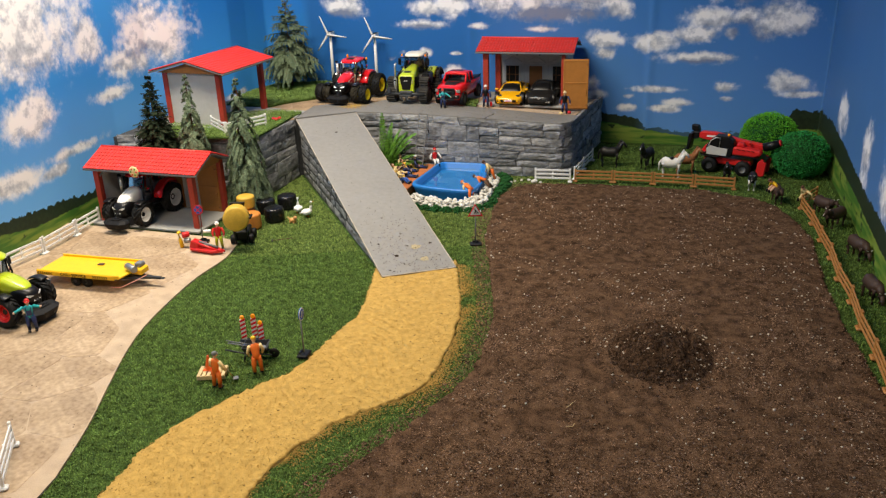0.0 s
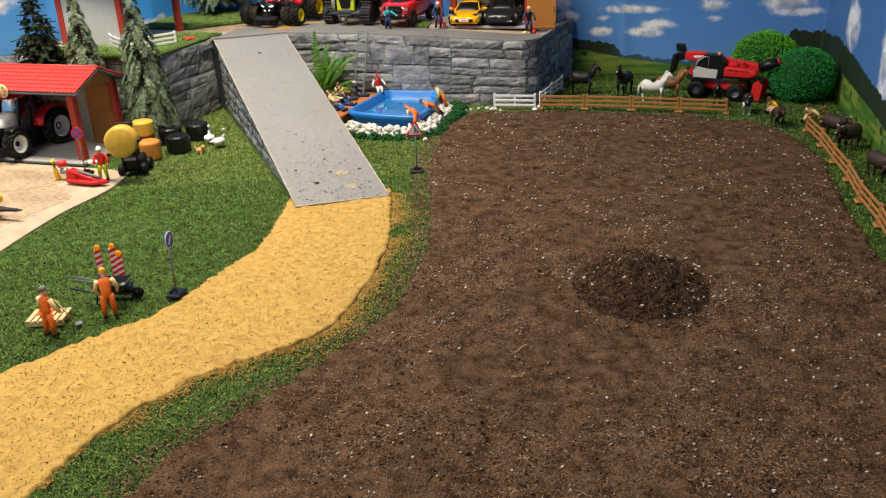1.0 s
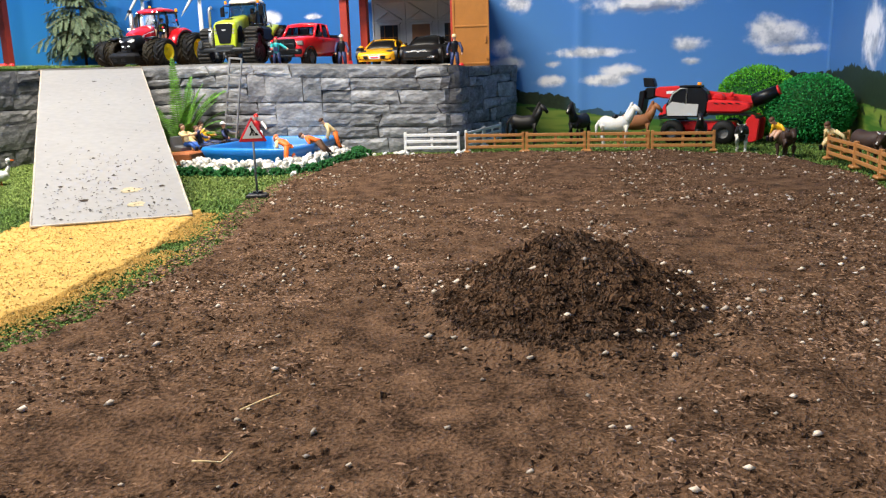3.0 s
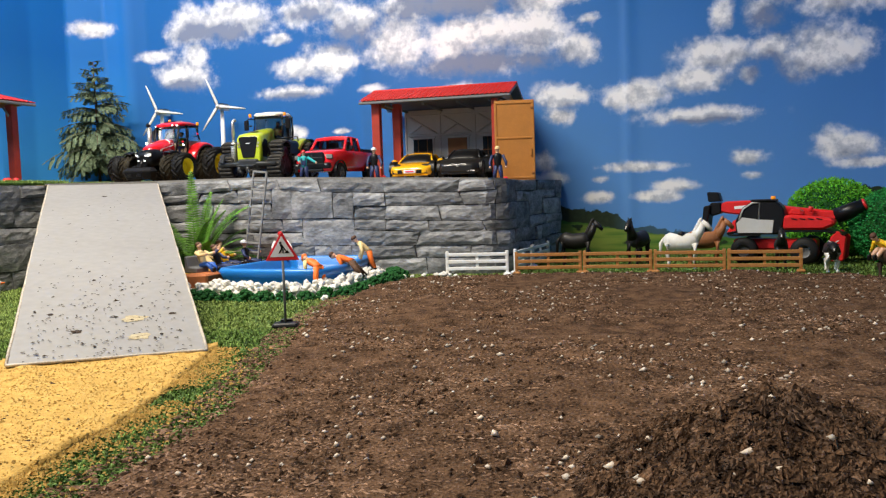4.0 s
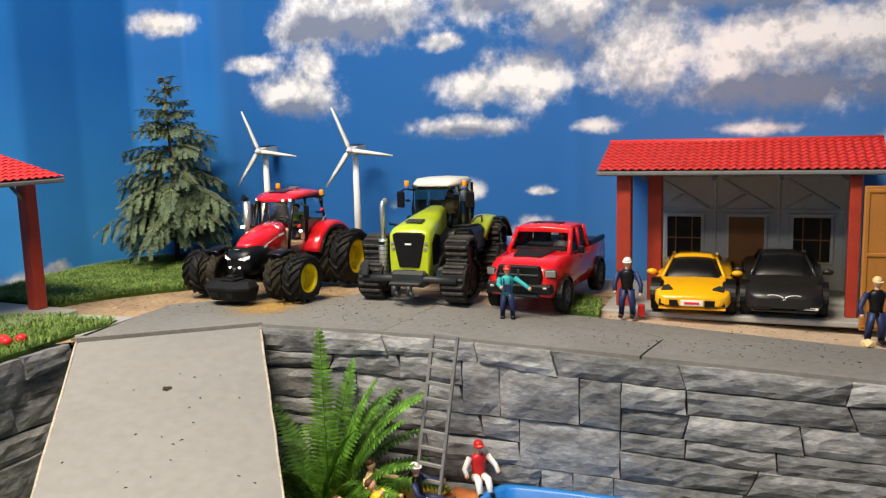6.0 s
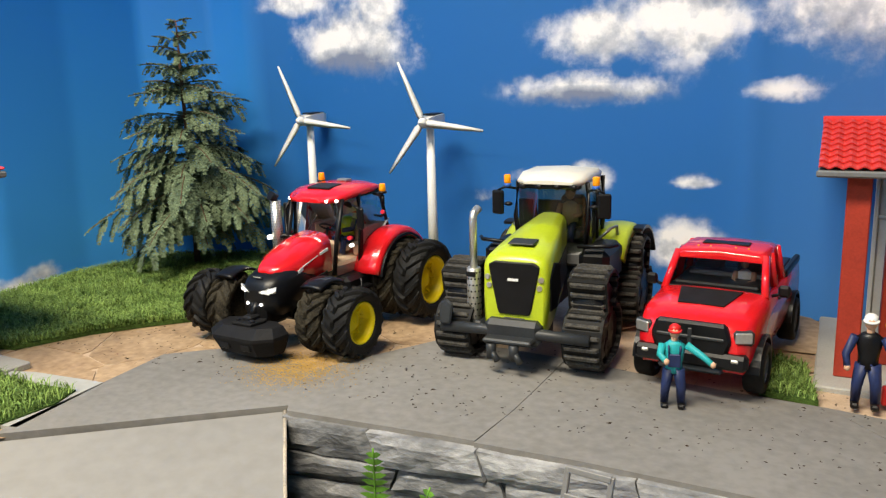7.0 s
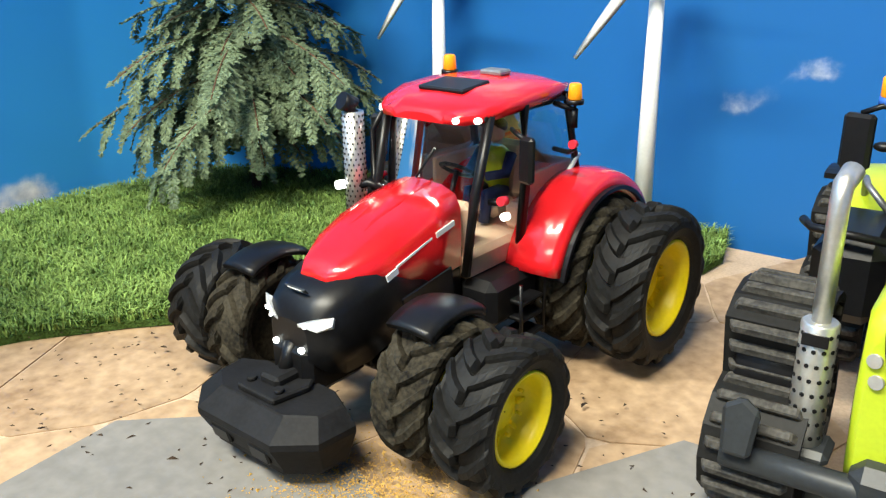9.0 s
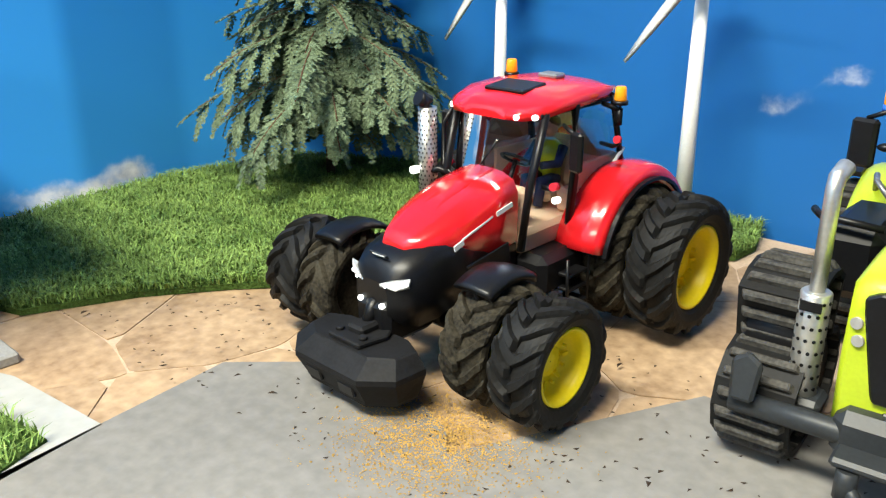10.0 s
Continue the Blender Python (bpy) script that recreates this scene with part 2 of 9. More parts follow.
# ---- mesh tools ----
def box(sx, sy, sz, at=(0, 0, 0), rot=(0, 0, 0), bevel=0.0, seg=1, bm=None, mi=0, taper=1.0):
    """A box with its centre at the given place; taper shrinks its top."""
    b = bmesh.new()
    bmesh.ops.create_cube(b, size=1)
    for v in b.verts:
        k = taper if v.co.z > 0 else 1.0
        v.co = Vector((v.co.x * sx * k, v.co.y * sy * k, v.co.z * sz))
    if bevel:
        bmesh.ops.bevel(b, geom=b.edges[:], offset=bevel, segments=seg, affect="EDGES", profile=0.6)
    return place(b, at, rot, bm, mi)


def place(b, at=(0, 0, 0), rot=(0, 0, 0), bm=None, mi=0, smooth=False):
    b.transform(pose(*at, *rot))
    for f in b.faces:
        f.material_index = mi
        if smooth:
            f.smooth = True
    if bm is None:
        return b
    me = bpy.data.meshes.new("tmp")
    b.to_mesh(me)
    b.free()
    bm.from_mesh(me)
    bpy.data.meshes.remove(me)
    return bm


def cyl(r, h, at=(0, 0, 0), rot=(0, 0, 0), seg=16, r2=None, bevel=0.0, bm=None, mi=0, smooth=True):
    b = bmesh.new()
    bmesh.ops.create_cone(b, cap_ends=True, segments=seg, radius1=r, radius2=r if r2 is None else r2, depth=h)
    if bevel:
        bmesh.ops.bevel(b, geom=[e for e in b.edges if len(e.link_faces) == 2 and any(len(f.verts) > 4 for f in e.link_faces)], offset=bevel, segments=1, affect="EDGES")
    for f in b.faces:
        f.smooth = smooth and len(f.verts) == 4
    b.transform(pose(*at, *rot))
    for f in b.faces:
        f.material_index = mi
    if bm is None:
        return b
    return place(b, bm=bm, mi=mi)


def ball(rx, ry, rz, at=(0, 0, 0), rot=(0, 0, 0), bm=None, mi=0, sub=2):
    b = bmesh.new()
    bmesh.ops.create_icosphere(b, subdivisions=sub, radius=1)
    b.transform(Matrix.Diagonal((rx, ry, rz, 1)))
    return place(b, at, rot, bm, mi, True)


def prism(points, depth, axis="y", at=(0, 0, 0), rot=(0, 0, 0), bevel=0.0, bm=None, mi=0):
    """A flat outline, (x, z) for axis y, (y, z) for axis x or (x, y) for axis z, with depth centred on it."""
    b = bmesh.new()
    lay = {"y": lambda p, d: (p[0], d, p[1]), "x": lambda p, d: (d, p[0], p[1]), "z": lambda p, d: (p[0], p[1], d)}[axis]
    a = [b.verts.new(lay(p, -depth / 2)) for p in points]
    c = [b.verts.new(lay(p, depth / 2)) for p in points]
    n = len(points)
    b.faces.new(a)
    b.faces.new(c[::-1])
    for i in range(n):
        b.faces.new((a[i], c[i], c[(i + 1) % n], a[(i + 1) % n]))
    bmesh.ops.recalc_face_normals(b, faces=b.faces)
    if bevel:
        bmesh.ops.bevel(b, geom=b.edges[:], offset=bevel, segments=1, affect="EDGES")
    return place(b, at, rot, bm, mi)


def loft(rings, closed=True, caps=True, smooth=True, bm=None, mi=0):
    """A skin over rings of the same number of points."""
    b = bmesh.new()
    vs = [[b.verts.new(p) for p in ring] for ring in rings]
    n = len(rings[0])
    for r0, r1 in zip(vs, vs[1:]):
        for i in range(n if closed else n - 1):
            j = (i + 1) % n
            f = b.faces.new((r0[i], r0[j], r1[j], r1[i]))
            f.smooth = smooth
    if caps and closed:
        b.faces.new(vs[0][::-1])
        b.faces.new(vs[-1])
    bmesh.ops.recalc_face_normals(b, faces=b.faces)
    for f in b.faces:
        f.material_index = mi
    if bm is None:
        return b
    return place(b, bm=bm, mi=mi)


def tube(points, radii, seg=8, bm=None, mi=0):
    """A round bar along points; radii one number or one a point."""
    pts = [Vector(p) for p in points]
    if not isinstance(radii, (list, tuple)):
        radii = [radii] * len(pts)
    rings = []
    for i, p in enumerate(pts):
        d = (pts[min(i + 1, len(pts) - 1)] - pts[max(i - 1, 0)]).normalized()
        q = d.to_track_quat("Z", "Y")
        rings.append([p + q @ Vector((radii[i] * math.cos(2 * math.pi * k / seg), radii[i] * math.sin(2 * math.pi * k / seg), 0)) for k in range(seg)])
    return loft(rings, bm=bm, mi=mi)


def lathe(profile, seg=32, axis="x", bm=None, mi=0):
    """(radius, place along the axis) turned round that axis."""
    rings = []
    for k in range(seg):
        a = 2 * math.pi * k / seg
        ring = []
        for r, h in profile:
            c, s = r * math.cos(a), r * math.sin(a)
            ring.append({"x": (h, c, s), "y": (c, h, s), "z": (c, s, h)}[axis])
        rings.append(ring)
    b = bmesh.new()
    vs = [[b.verts.new(p) for p in ring] for ring in rings]
    n = len(profile)
    for k in range(seg):
        for i in range(n - 1):
            f = b.faces.new((vs[k][i], vs[k][i + 1], vs[(k + 1) % seg][i + 1], vs[(k + 1) % seg][i]))
            f.smooth = True
    bmesh.ops.remove_doubles(b, verts=b.verts, dist=1e-6)
    bmesh.ops.recalc_face_normals(b, faces=b.faces)
    for f in b.faces:
        f.material_index = mi
    if bm is None:
        return b
    return place(b, bm=bm, mi=mi)


def sheet(name, verts, faces, material):
    me = bpy.data.meshes.new(name)
    me.from_pydata(verts, [], faces)
    me.materials.append(material)
    return me


def mesh_of(name, bm, materials):
    me = bpy.data.meshes.new(name)
    bm.to_mesh(me)
    bm.free()
    for m in materials if isinstance(materials, (list, tuple)) else [materials]:
        me.materials.append(m)
    return me


def part(name, bm, material, parent, label=""):
    ob = new(name, mesh_of(name, bm, material))
    ob.parent = parent
    return tagged(ob, label)


def thing(name, m, label, category, group=""):
    """An Empty at a thing's base, which parents its parts."""
    ob = new(name)
    ob.empty_display_size = 0.02
    ob.matrix_world = m
    return tagged(ob, label, category, group)


def solid(name, bm, material, m, label, category, group="", kind=""):
    ob = new(name, mesh_of(name, bm, material))
    ob.matrix_world = m
    return tagged(ob, label, category, group, kind)


def inside(p, poly):
    x, y, hit = p[0], p[1], False
    for (x0, y0), (x1, y1) in zip(poly, poly[1:] + poly[:1]):
        if (y0 > y) != (y1 > y) and x < x0 + (x1 - x0) * (y - y0) / (y1 - y0):
            hit = not hit
    return hit


def inside_many(q, poly):
    """The same for an array of points."""
    hit = np.zeros(len(q), dtype=bool)
    for (x0, y0), (x1, y1) in zip(poly, poly[1:] + poly[:1]):
        if y0 != y1:
            hit ^= ((y0 > q[:, 1]) != (y1 > q[:, 1])) & (q[:, 0] < x0 + (x1 - x0) * (q[:, 1] - y0) / (y1 - y0))
    return hit


def smooth_line(points, steps=6):
    """Catmull-Rom through the points."""
    out = []
    p = [Vector((*q, 0)) if len(q) == 2 else Vector(q) for q in points]
    p = [2 * p[0] - p[1]] + p + [2 * p[-1] - p[-2]]
    for a, b, c, d in zip(p, p[1:], p[2:], p[3:]):
        for k in range(steps):
            t = k / steps
            out.append(0.5 * (2 * b + (c - a) * t + (2 * a - 5 * b + 4 * c - d) * t * t + (3 * b - a - 3 * c + d) * t ** 3))
    out.append(p[-2])
    return out


def fbm(x, y, z=0.0, octaves=4):
    return sum(noise.noise(Vector((x * 2 ** k, y * 2 ** k, z + 7.3 * k))) / 2 ** k for k in range(octaves))


def strip_poly(line_a, line_b):
    def ragged(line):
        return [(p.x + 0.007 * fbm(p.x * 22, p.y * 22, 8), p.y + 0.006 * fbm(p.x * 22, p.y * 22, 12)) for p in smooth_line(line, 12)]
    return ragged(line_a) + ragged(line_b)[::-1]


def patch(name, poly, step, height, material, label, category, kind="structure", edge=0.0):
    """A sheet over an outline, whose height(x, y) is a function of the place."""
    b = bmesh.new()
    xs, ys = [p[0] for p in poly], [p[1] for p in poly]
    x0, y0 = min(xs), min(ys)
    nx, ny = int((max(xs) - x0) / step) + 2, int((max(ys) - y0) / step) + 2
    vs = {}
    cells = [(i, j, (x0 + (i - 0.5 + 0.5 * (j % 2)) * step, y0 + (j - 0.5) * step)) for j in range(ny) for i in range(nx)]
    within = inside_many(np.array([c[2] for c in cells]), poly)
    for (i, j, p), ok in zip(cells, within):
            if ok:
                vs[i, j] = b.verts.new((*p, height(*p)))
    for (i, j), v in vs.items():
        o = j % 2
        q = [vs.get((i + 1, j)), vs.get((i + o, j + 1)), vs.get((i - 1 + o, j + 1))]
        if q[0] and q[1]:
            b.faces.new((v, q[0], q[1]))
        if q[1] and q[2]:
            b.faces.new((v, q[1], q[2]))
    for f in b.faces:
        f.smooth = True
    rim = [e for e in b.edges if len(e.link_faces) == 1]
    ext = bmesh.ops.extrude_edge_only(b, edges=rim)["geom"]
    for v in ext:
        if isinstance(v, bmesh.types.BMVert):
            v.co.z = min(v.co.z - 0.012, -0.004 + edge)
    bmesh.ops.recalc_face_normals(b, faces=b.faces)
    return solid(name, b, material, Matrix(), label, category, kind=kind)


# ---- backdrop: printed sky hung round three sides ----
WALL_LINE = [(-1.46, -1.6), (-1.42, 3.0), (-1.42, 3.9), (-1.38, 4.2), (-1.27, 4.45), (-1.16, 4.65), (-1.13, 4.8), (-1.08, 4.94), (-0.97, 5.02), (-0.8, 5.03),
             (-0.44, 4.98), (0.03, 4.93), (0.6, 4.88), (1.0, 4.86), (1.77, 4.80), (1.725, 4.31), (1.65, 3.5), (1.5, 2.0), (1.35, 0.5), (1.2, -1.6)]
# clouds in the print: place along the sheet, height, half width, half height
CLOUDS_BACK = [(7.225, 0.865, 0.215, 0.085), (7.10, 0.842, 0.110, 0.050), (7.063, 0.682, 0.125, 0.062), (7.118, 0.751, 0.055, 0.052), (6.939, 0.761, 0.075, 0.025), (7.442, 0.785, 0.056, 0.022),
               (7.575, 0.875, 0.140, 0.058), (7.498, 0.593, 0.118, 0.025), (7.519, 0.678, 0.092, 0.048), (7.663, 0.706, 0.120, 0.070), (7.72, 0.82, 0.130, 0.075), (7.797, 0.589, 0.050, 0.018),
               (7.879, 0.738, 0.170, 0.100), (8.105, 0.748, 0.200, 0.085), (8.338, 0.735, 0.205, 0.095), (8.505, 0.678, 0.088, 0.060), (8.212, 0.655, 0.270, 0.050), (8.069, 0.857, 0.260, 0.062),
               (8.39, 0.845, 0.150, 0.050), (8.540, 0.771, 0.042, 0.018), (8.464, 0.522, 0.100, 0.050), (8.454, 0.458, 0.052, 0.036), (8.637, 0.505, 0.053, 0.046), (8.129, 0.574, 0.085, 0.014)]
CLOUDS_SMALL = [(7.66, 0.346, 0.062, 0.036), (7.505, 0.448, 0.034, 0.026), (7.677, 0.447, 0.036, 0.009), (7.31, 0.411, 0.020, 0.006), (7.34, 0.424, 0.014, 0.005), (7.38, 0.450, 0.023, 0.007),
                (6.30, 0.275, 0.080, 0.024), (6.36, 0.292, 0.040, 0.020), (6.70, 0.872, 0.083, 0.034)]
CLOUDS_RIGHT = [(8.91, 0.438, 0.182, 0.030), (8.70, 0.516, 0.122, 0.042), (8.88, 0.549, 0.117, 0.041), (8.96, 0.626, 0.128, 0.054), (9.04, 0.560, 0.037, 0.034), (8.97, 0.752, 0.044, 0.054), (9.08, 0.744, 0.073, 0.066),
                (8.70, 0.280, 0.149, 0.019), (9.04, 0.296, 0.057, 0.027), (9.05, 0.240, 0.044, 0.016), (8.82, 0.214, 0.078, 0.026), (8.76, 0.184, 0.090, 0.022), (8.57, 0.186, 0.056, 0.021), (8.41, 0.247, 0.071, 0.029),
                (8.57, 0.244, 0.034, 0.014), (9.11, 0.637, 0.090, 0.052), (9.33, 0.317, 0.105, 0.045), (9.28, 0.340, 0.060, 0.045), (9.38, 0.270, 0.10, 0.020), (8.39, 0.309, 0.040, 0.039), (9.25, 0.62, 0.16, 0.09), (9.3, 0.80, 0.20, 0.08), (9.0, 0.90, 0.2, 0.05)]
CLOUDS_SIDE = [(5.0, 0.80, 0.42, 0.21), (4.95, 0.474, 0.18, 0.09), (5.84, 0.66, 0.24, 0.16), (5.50, 0.440, 0.15, 0.035), (5.67, 0.551, 0.18, 0.075), (4.81, 0.251, 0.15, 0.05),
               (5.04, 0.225, 0.105, 0.03), (5.40, 0.692, 0.12, 0.10), (5.21, 0.275, 0.19, 0.025), (10.02, 0.30, 0.10, 0.09), (10.57, 0.27, 0.09, 0.12), (10.95, 0.25, 0.12, 0.10), (4.2, 0.6, 0.4, 0.2), (11.6, 0.5, 0.3, 0.12)]
# grey undersides of the printed clouds
CLOUDS_GREY = [(8.212, 0.636, 0.29, 0.044), (8.069, 0.850, 0.235, 0.046), (7.20, 0.835, 0.17, 0.042), (7.56, 0.86, 0.10, 0.03), (7.05, 0.645, 0.10, 0.020), (7.50, 0.578, 0.11, 0.013), (7.70, 0.775, 0.10, 0.05), (9.12, 0.56, 0.10, 0.06), (8.38, 0.615, 0.126, 0.029), (9.12, 0.717, 0.10, 0.04), (7.01, 0.628, 0.11, 0.018), (8.91, 0.418, 0.15, 0.012)]
# top of the printed land along the sheet
LAND = [(0, 0.15), (4.67, 0.143), (4.86, 0.119), (5.04, 0.104), (5.19, 0.077), (5.5, 0.06), (6.2, 0.03), (8.2, 0.16), (8.36, 0.168), (8.48, 0.149), (8.57, 0.142), (8.63, 0.125),
        (8.66, 0.089), (8.77, 0.072), (8.92, 0.059), (9.14, 0.074), (9.32, 0.10), (9.36, 0.19), (9.67, 0.20), (9.80, 0.22), (10.21, 0.19), (10.63, 0.16), (10.99, 0.16), (16.0, 0.15)]
FIELD = [(0, 0.10), (4.66, 0.098), (4.84, 0.060), (5.14, 0.045), (6.0, 0.02), (8.2, 0.12), (8.36, 0.122), (8.53, 0.098), (8.65, 0.075), (8.86, 0.045), (9.2, 0.04), (9.4, 0.10), (10.0, 0.11), (11, 0.08), (16, 0.06)]


def backdrop_mesh():
    pts = [Vector((*p, 0)) for p in WALL_LINE]
    s, col = 0.0, []
    for a, b in zip(pts, pts[1:]):
        n = max(1, int((b - a).length / (0.012 if a.y > 2.0 or b.y > 2.9 else 0.06)))
        for k in range(n):
            col.append((a.lerp(b, k / n), s + (b - a).length * k / n))
        s += (b - a).length
    col.append((pts[-1], s))
    zs = [-0.02 + 0.007 * k for k in range(45)]
    while zs[-1] < 1.25:
        zs.append(zs[-1] + 0.013)
    zs += [1.5, 2.0, 2.4]
    verts, faces, colour, cloud = [], [], [], []
    every = CLOUDS_BACK + CLOUDS_SMALL + CLOUDS_RIGHT + CLOUDS_SIDE
    ss, zz = np.array([c[1] for c in col])[:, None], np.array(zs)[None, :]
    dens = np.zeros((len(col), len(zs)))
    low = np.zeros_like(dens)
    for cs, cz, ra, rz in every:
        d = ((ss - cs) / ra) ** 2 + ((zz - cz) / rz) ** 2
        w = np.exp(-0.9 * d)
        dens = np.maximum(dens, w)
        low = np.maximum(low, 0.8 * np.clip(w - 0.3, 0, 1) * np.clip((cz - zz) / rz + 0.15, 0, 1))
    for cs, cz, ra, rz in CLOUDS_GREY:
        low = np.maximum(low, np.exp(-0.8 * (((ss - cs) / ra) ** 2 + ((zz - cz) / rz) ** 2)))
    land = np.interp(ss[:, 0], [a for a, _ in LAND], [b for _, b in LAND])
    field = np.interp(ss[:, 0], [a for a, _ in FIELD], [b for _, b in FIELD])
    for i, (p, s) in enumerate(col):
        left = min(1.0, max(0.0, (6.86 - s) / 0.04))
        mid = min(1.0, max(0.25, (8.30 - s) / 0.60))
        far = max(0.0, 1 - abs((s - 8.97) / 0.36) ** 4)
        for j, z in enumerate(zs):
            fold = sum(0.0045 * max(0.0, 1 - abs(s - q) / 0.026) for q in (6.825, 7.758, 8.673))
            wave = 0.006 * noise.noise(Vector((s * 1.3, z * 0.6, 5))) + 0.0025 * noise.noise(Vector((s * 5.0, z * 1.5, 9))) - fold
            verts.append((p.x + wave, p.y + wave, z))
            k = min(1.0, max(0.0, z / 0.95))
            sky = Vector((0.155, 0.36, 0.76)).lerp(Vector((0.016, 0.125, 0.38)), k ** 0.75)
            sky = sky.lerp(Vector((0.006, 0.112, 0.385)), 0.85 * mid)
            # lower part of the left sheet lightened in its colour for the sheen
            sky = sky.lerp(Vector((0.055, 0.340, 0.84)).lerp(Vector((0.010, 0.150, 0.50)), min(1.0, max(0.0, (z - 0.22) / 0.55))), 0.92 * left)
            # side sheet on the left lightened too, for the stronger light on it
            if s < 6.05:
                sky = Vector((0.16, 0.44, 0.86)).lerp(Vector((0.035, 0.245, 0.66)), min(1.0, max(0.0, (z - 0.10) / 0.45)))
            # colour of the right-hand sheet darkened for the shade it hangs in
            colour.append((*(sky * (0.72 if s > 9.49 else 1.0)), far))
            cloud.append((dens[i, j], low[i, j], land[i], field[i]))
    nz = len(zs)
    for i in range(len(col) - 1):
        for j in range(nz - 1):
            a = i * nz + j
            faces.append((a, a + 1, a + nz + 1, a + nz))
    me = bpy.data.meshes.new("backdrop")
    me.from_pydata(verts, [], faces)
    # colours of the print, with that sheen and shade put in
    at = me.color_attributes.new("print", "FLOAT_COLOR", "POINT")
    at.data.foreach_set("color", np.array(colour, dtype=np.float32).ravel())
    at = me.color_attributes.new("cloud", "FLOAT_COLOR", "POINT")
    at.data.foreach_set("color", np.array(cloud, dtype=np.float32).ravel())
    for f in me.polygons:
        f.use_smooth = True
    m = bpy.data.materials.new("printed_sky_with_shade")
    m.use_nodes = True
    nt = m.node_tree
    b = nt.nodes["Principled BSDF"]
    b.inputs["Roughness"].default_value = 0.55
    b.inputs["Specular IOR Level"].default_value = 0.3
    pr = nt.nodes.new("ShaderNodeVertexColor")
    pr.layer_name = "print"
    cl = nt.nodes.new("ShaderNodeVertexColor")
    cl.layer_name = "cloud"
    sp = nt.nodes.new("ShaderNodeSeparateColor")
    nt.links.new(cl.outputs["Color"], sp.inputs[0])
    co = nt.nodes.new("ShaderNodeTexCoord")
    n1 = nt.nodes.new("ShaderNodeTexNoise")
    n1.inputs["Scale"].default_value, n1.inputs["Detail"].default_value, n1.inputs["Roughness"].default_value = 7.5, 8, 0.60
    nt.links.new(co.outputs["Object"], n1.inputs["Vector"])
    mr = nt.nodes.new("ShaderNodeMath")
    mr.operation = "MULTIPLY_ADD"
    mr.inputs[1].default_value, mr.inputs[2].default_value = 1.35, -0.675
    nt.links.new(n1.outputs["Fac"], mr.inputs[0])
    ragged = nt.nodes.new("ShaderNodeTexNoise")
    ragged.inputs["Scale"].default_value, ragged.inputs["Detail"].default_value, ragged.inputs["Roughness"].default_value = 32.0, 5, 0.62
    nt.links.new(co.outputs["Object"], ragged.inputs["Vector"])
    fray = nt.nodes.new("ShaderNodeMath")
    fray.operation = "MULTIPLY_ADD"
    fray.inputs[1].default_value, fray.inputs[2].default_value = 0.62, -0.31
    nt.links.new(ragged.outputs["Fac"], fray.inputs[0])
    both = nt.nodes.new("ShaderNodeMath")
    both.operation = "ADD"
    nt.links.new(mr.outputs[0], both.inputs[0])
    nt.links.new(fray.outputs[0], both.inputs[1])
    su = nt.nodes.new("ShaderNodeMath")
    su.operation = "ADD"
    nt.links.new(sp.outputs[0], su.inputs[0])
    nt.links.new(both.outputs[0], su.inputs[1])
    gate = nt.nodes.new("ShaderNodeMapRange")
    gate.interpolation_type = "SMOOTHSTEP"
    gate.inputs["From Min"].default_value, gate.inputs["From Max"].default_value = 0.24, 0.86
    nt.links.new(su.outputs[0], gate.inputs["Value"])

    def math_node(op, x, y):
        nd = nt.nodes.new("ShaderNodeMath")
        nd.operation = op
        for q, v in enumerate((x, y)):
            if isinstance(v, (int, float)):
                nd.inputs[q].default_value = v
            else:
                nt.links.new(v, nd.inputs[q])
        return nd.outputs[0]

    def blend(fac, x, y):
        nd = nt.nodes.new("ShaderNodeMix")
        nd.data_type = "RGBA"
        nt.links.new(fac, nd.inputs["Factor"])
        for key, v in (("A", x), ("B", y)):
            if isinstance(v, tuple):
                nd.inputs[key].default_value = (*v, 1)
            else:
                nt.links.new(v, nd.inputs[key])
        return nd.outputs["Result"]

    def print_noise(scale, detail, stretch=1.0):
        mp = nt.nodes.new("ShaderNodeMapping")
        mp.inputs["Scale"].default_value = (1, 1, stretch)
        nt.links.new(co.outputs["Object"], mp.inputs["Vector"])
        nd = nt.nodes.new("ShaderNodeTexNoise")
        nd.inputs["Scale"].default_value, nd.inputs["Detail"].default_value = scale, detail
        nt.links.new(mp.outputs[0], nd.inputs["Vector"])
        return nd.outputs["Fac"]

    def step_between(v, lo, hi):
        nd = nt.nodes.new("ShaderNodeMapRange")
        nd.inputs["From Min"].default_value, nd.inputs["From Max"].default_value = lo, hi
        nt.links.new(v, nd.inputs["Value"])
        return nd.outputs[0]

    xyz = nt.nodes.new("ShaderNodeSeparateXYZ")
    nt.links.new(co.outputs["Object"], xyz.inputs[0])
    crowns = math_node("MULTIPLY_ADD", print_noise(38.0, 6), 0.05)
    crowns.node.inputs[2].default_value = -0.025
    over_land = math_node("SUBTRACT", math_node("ADD", sp.outputs[2], crowns), xyz.outputs["Z"])
    is_land = step_between(over_land, -0.001, 0.002)
    over_field = math_node("SUBTRACT", math_node("ADD", cl.outputs["Alpha"], math_node("MULTIPLY", crowns, 0.35)), xyz.outputs["Z"])
    is_field = step_between(over_field, -0.001, 0.003)
    woods = blend(print_noise(70.0, 4), (0.006, 0.014, 0.008), (0.030, 0.050, 0.022))
    woods = blend(pr.outputs["Alpha"], woods, (0.045, 0.105, 0.165))
    meadow = blend(step_between(print_noise(5.0, 2, 9.0), 0.42, 0.60), (0.055, 0.155, 0.022), (0.19, 0.27, 0.045))
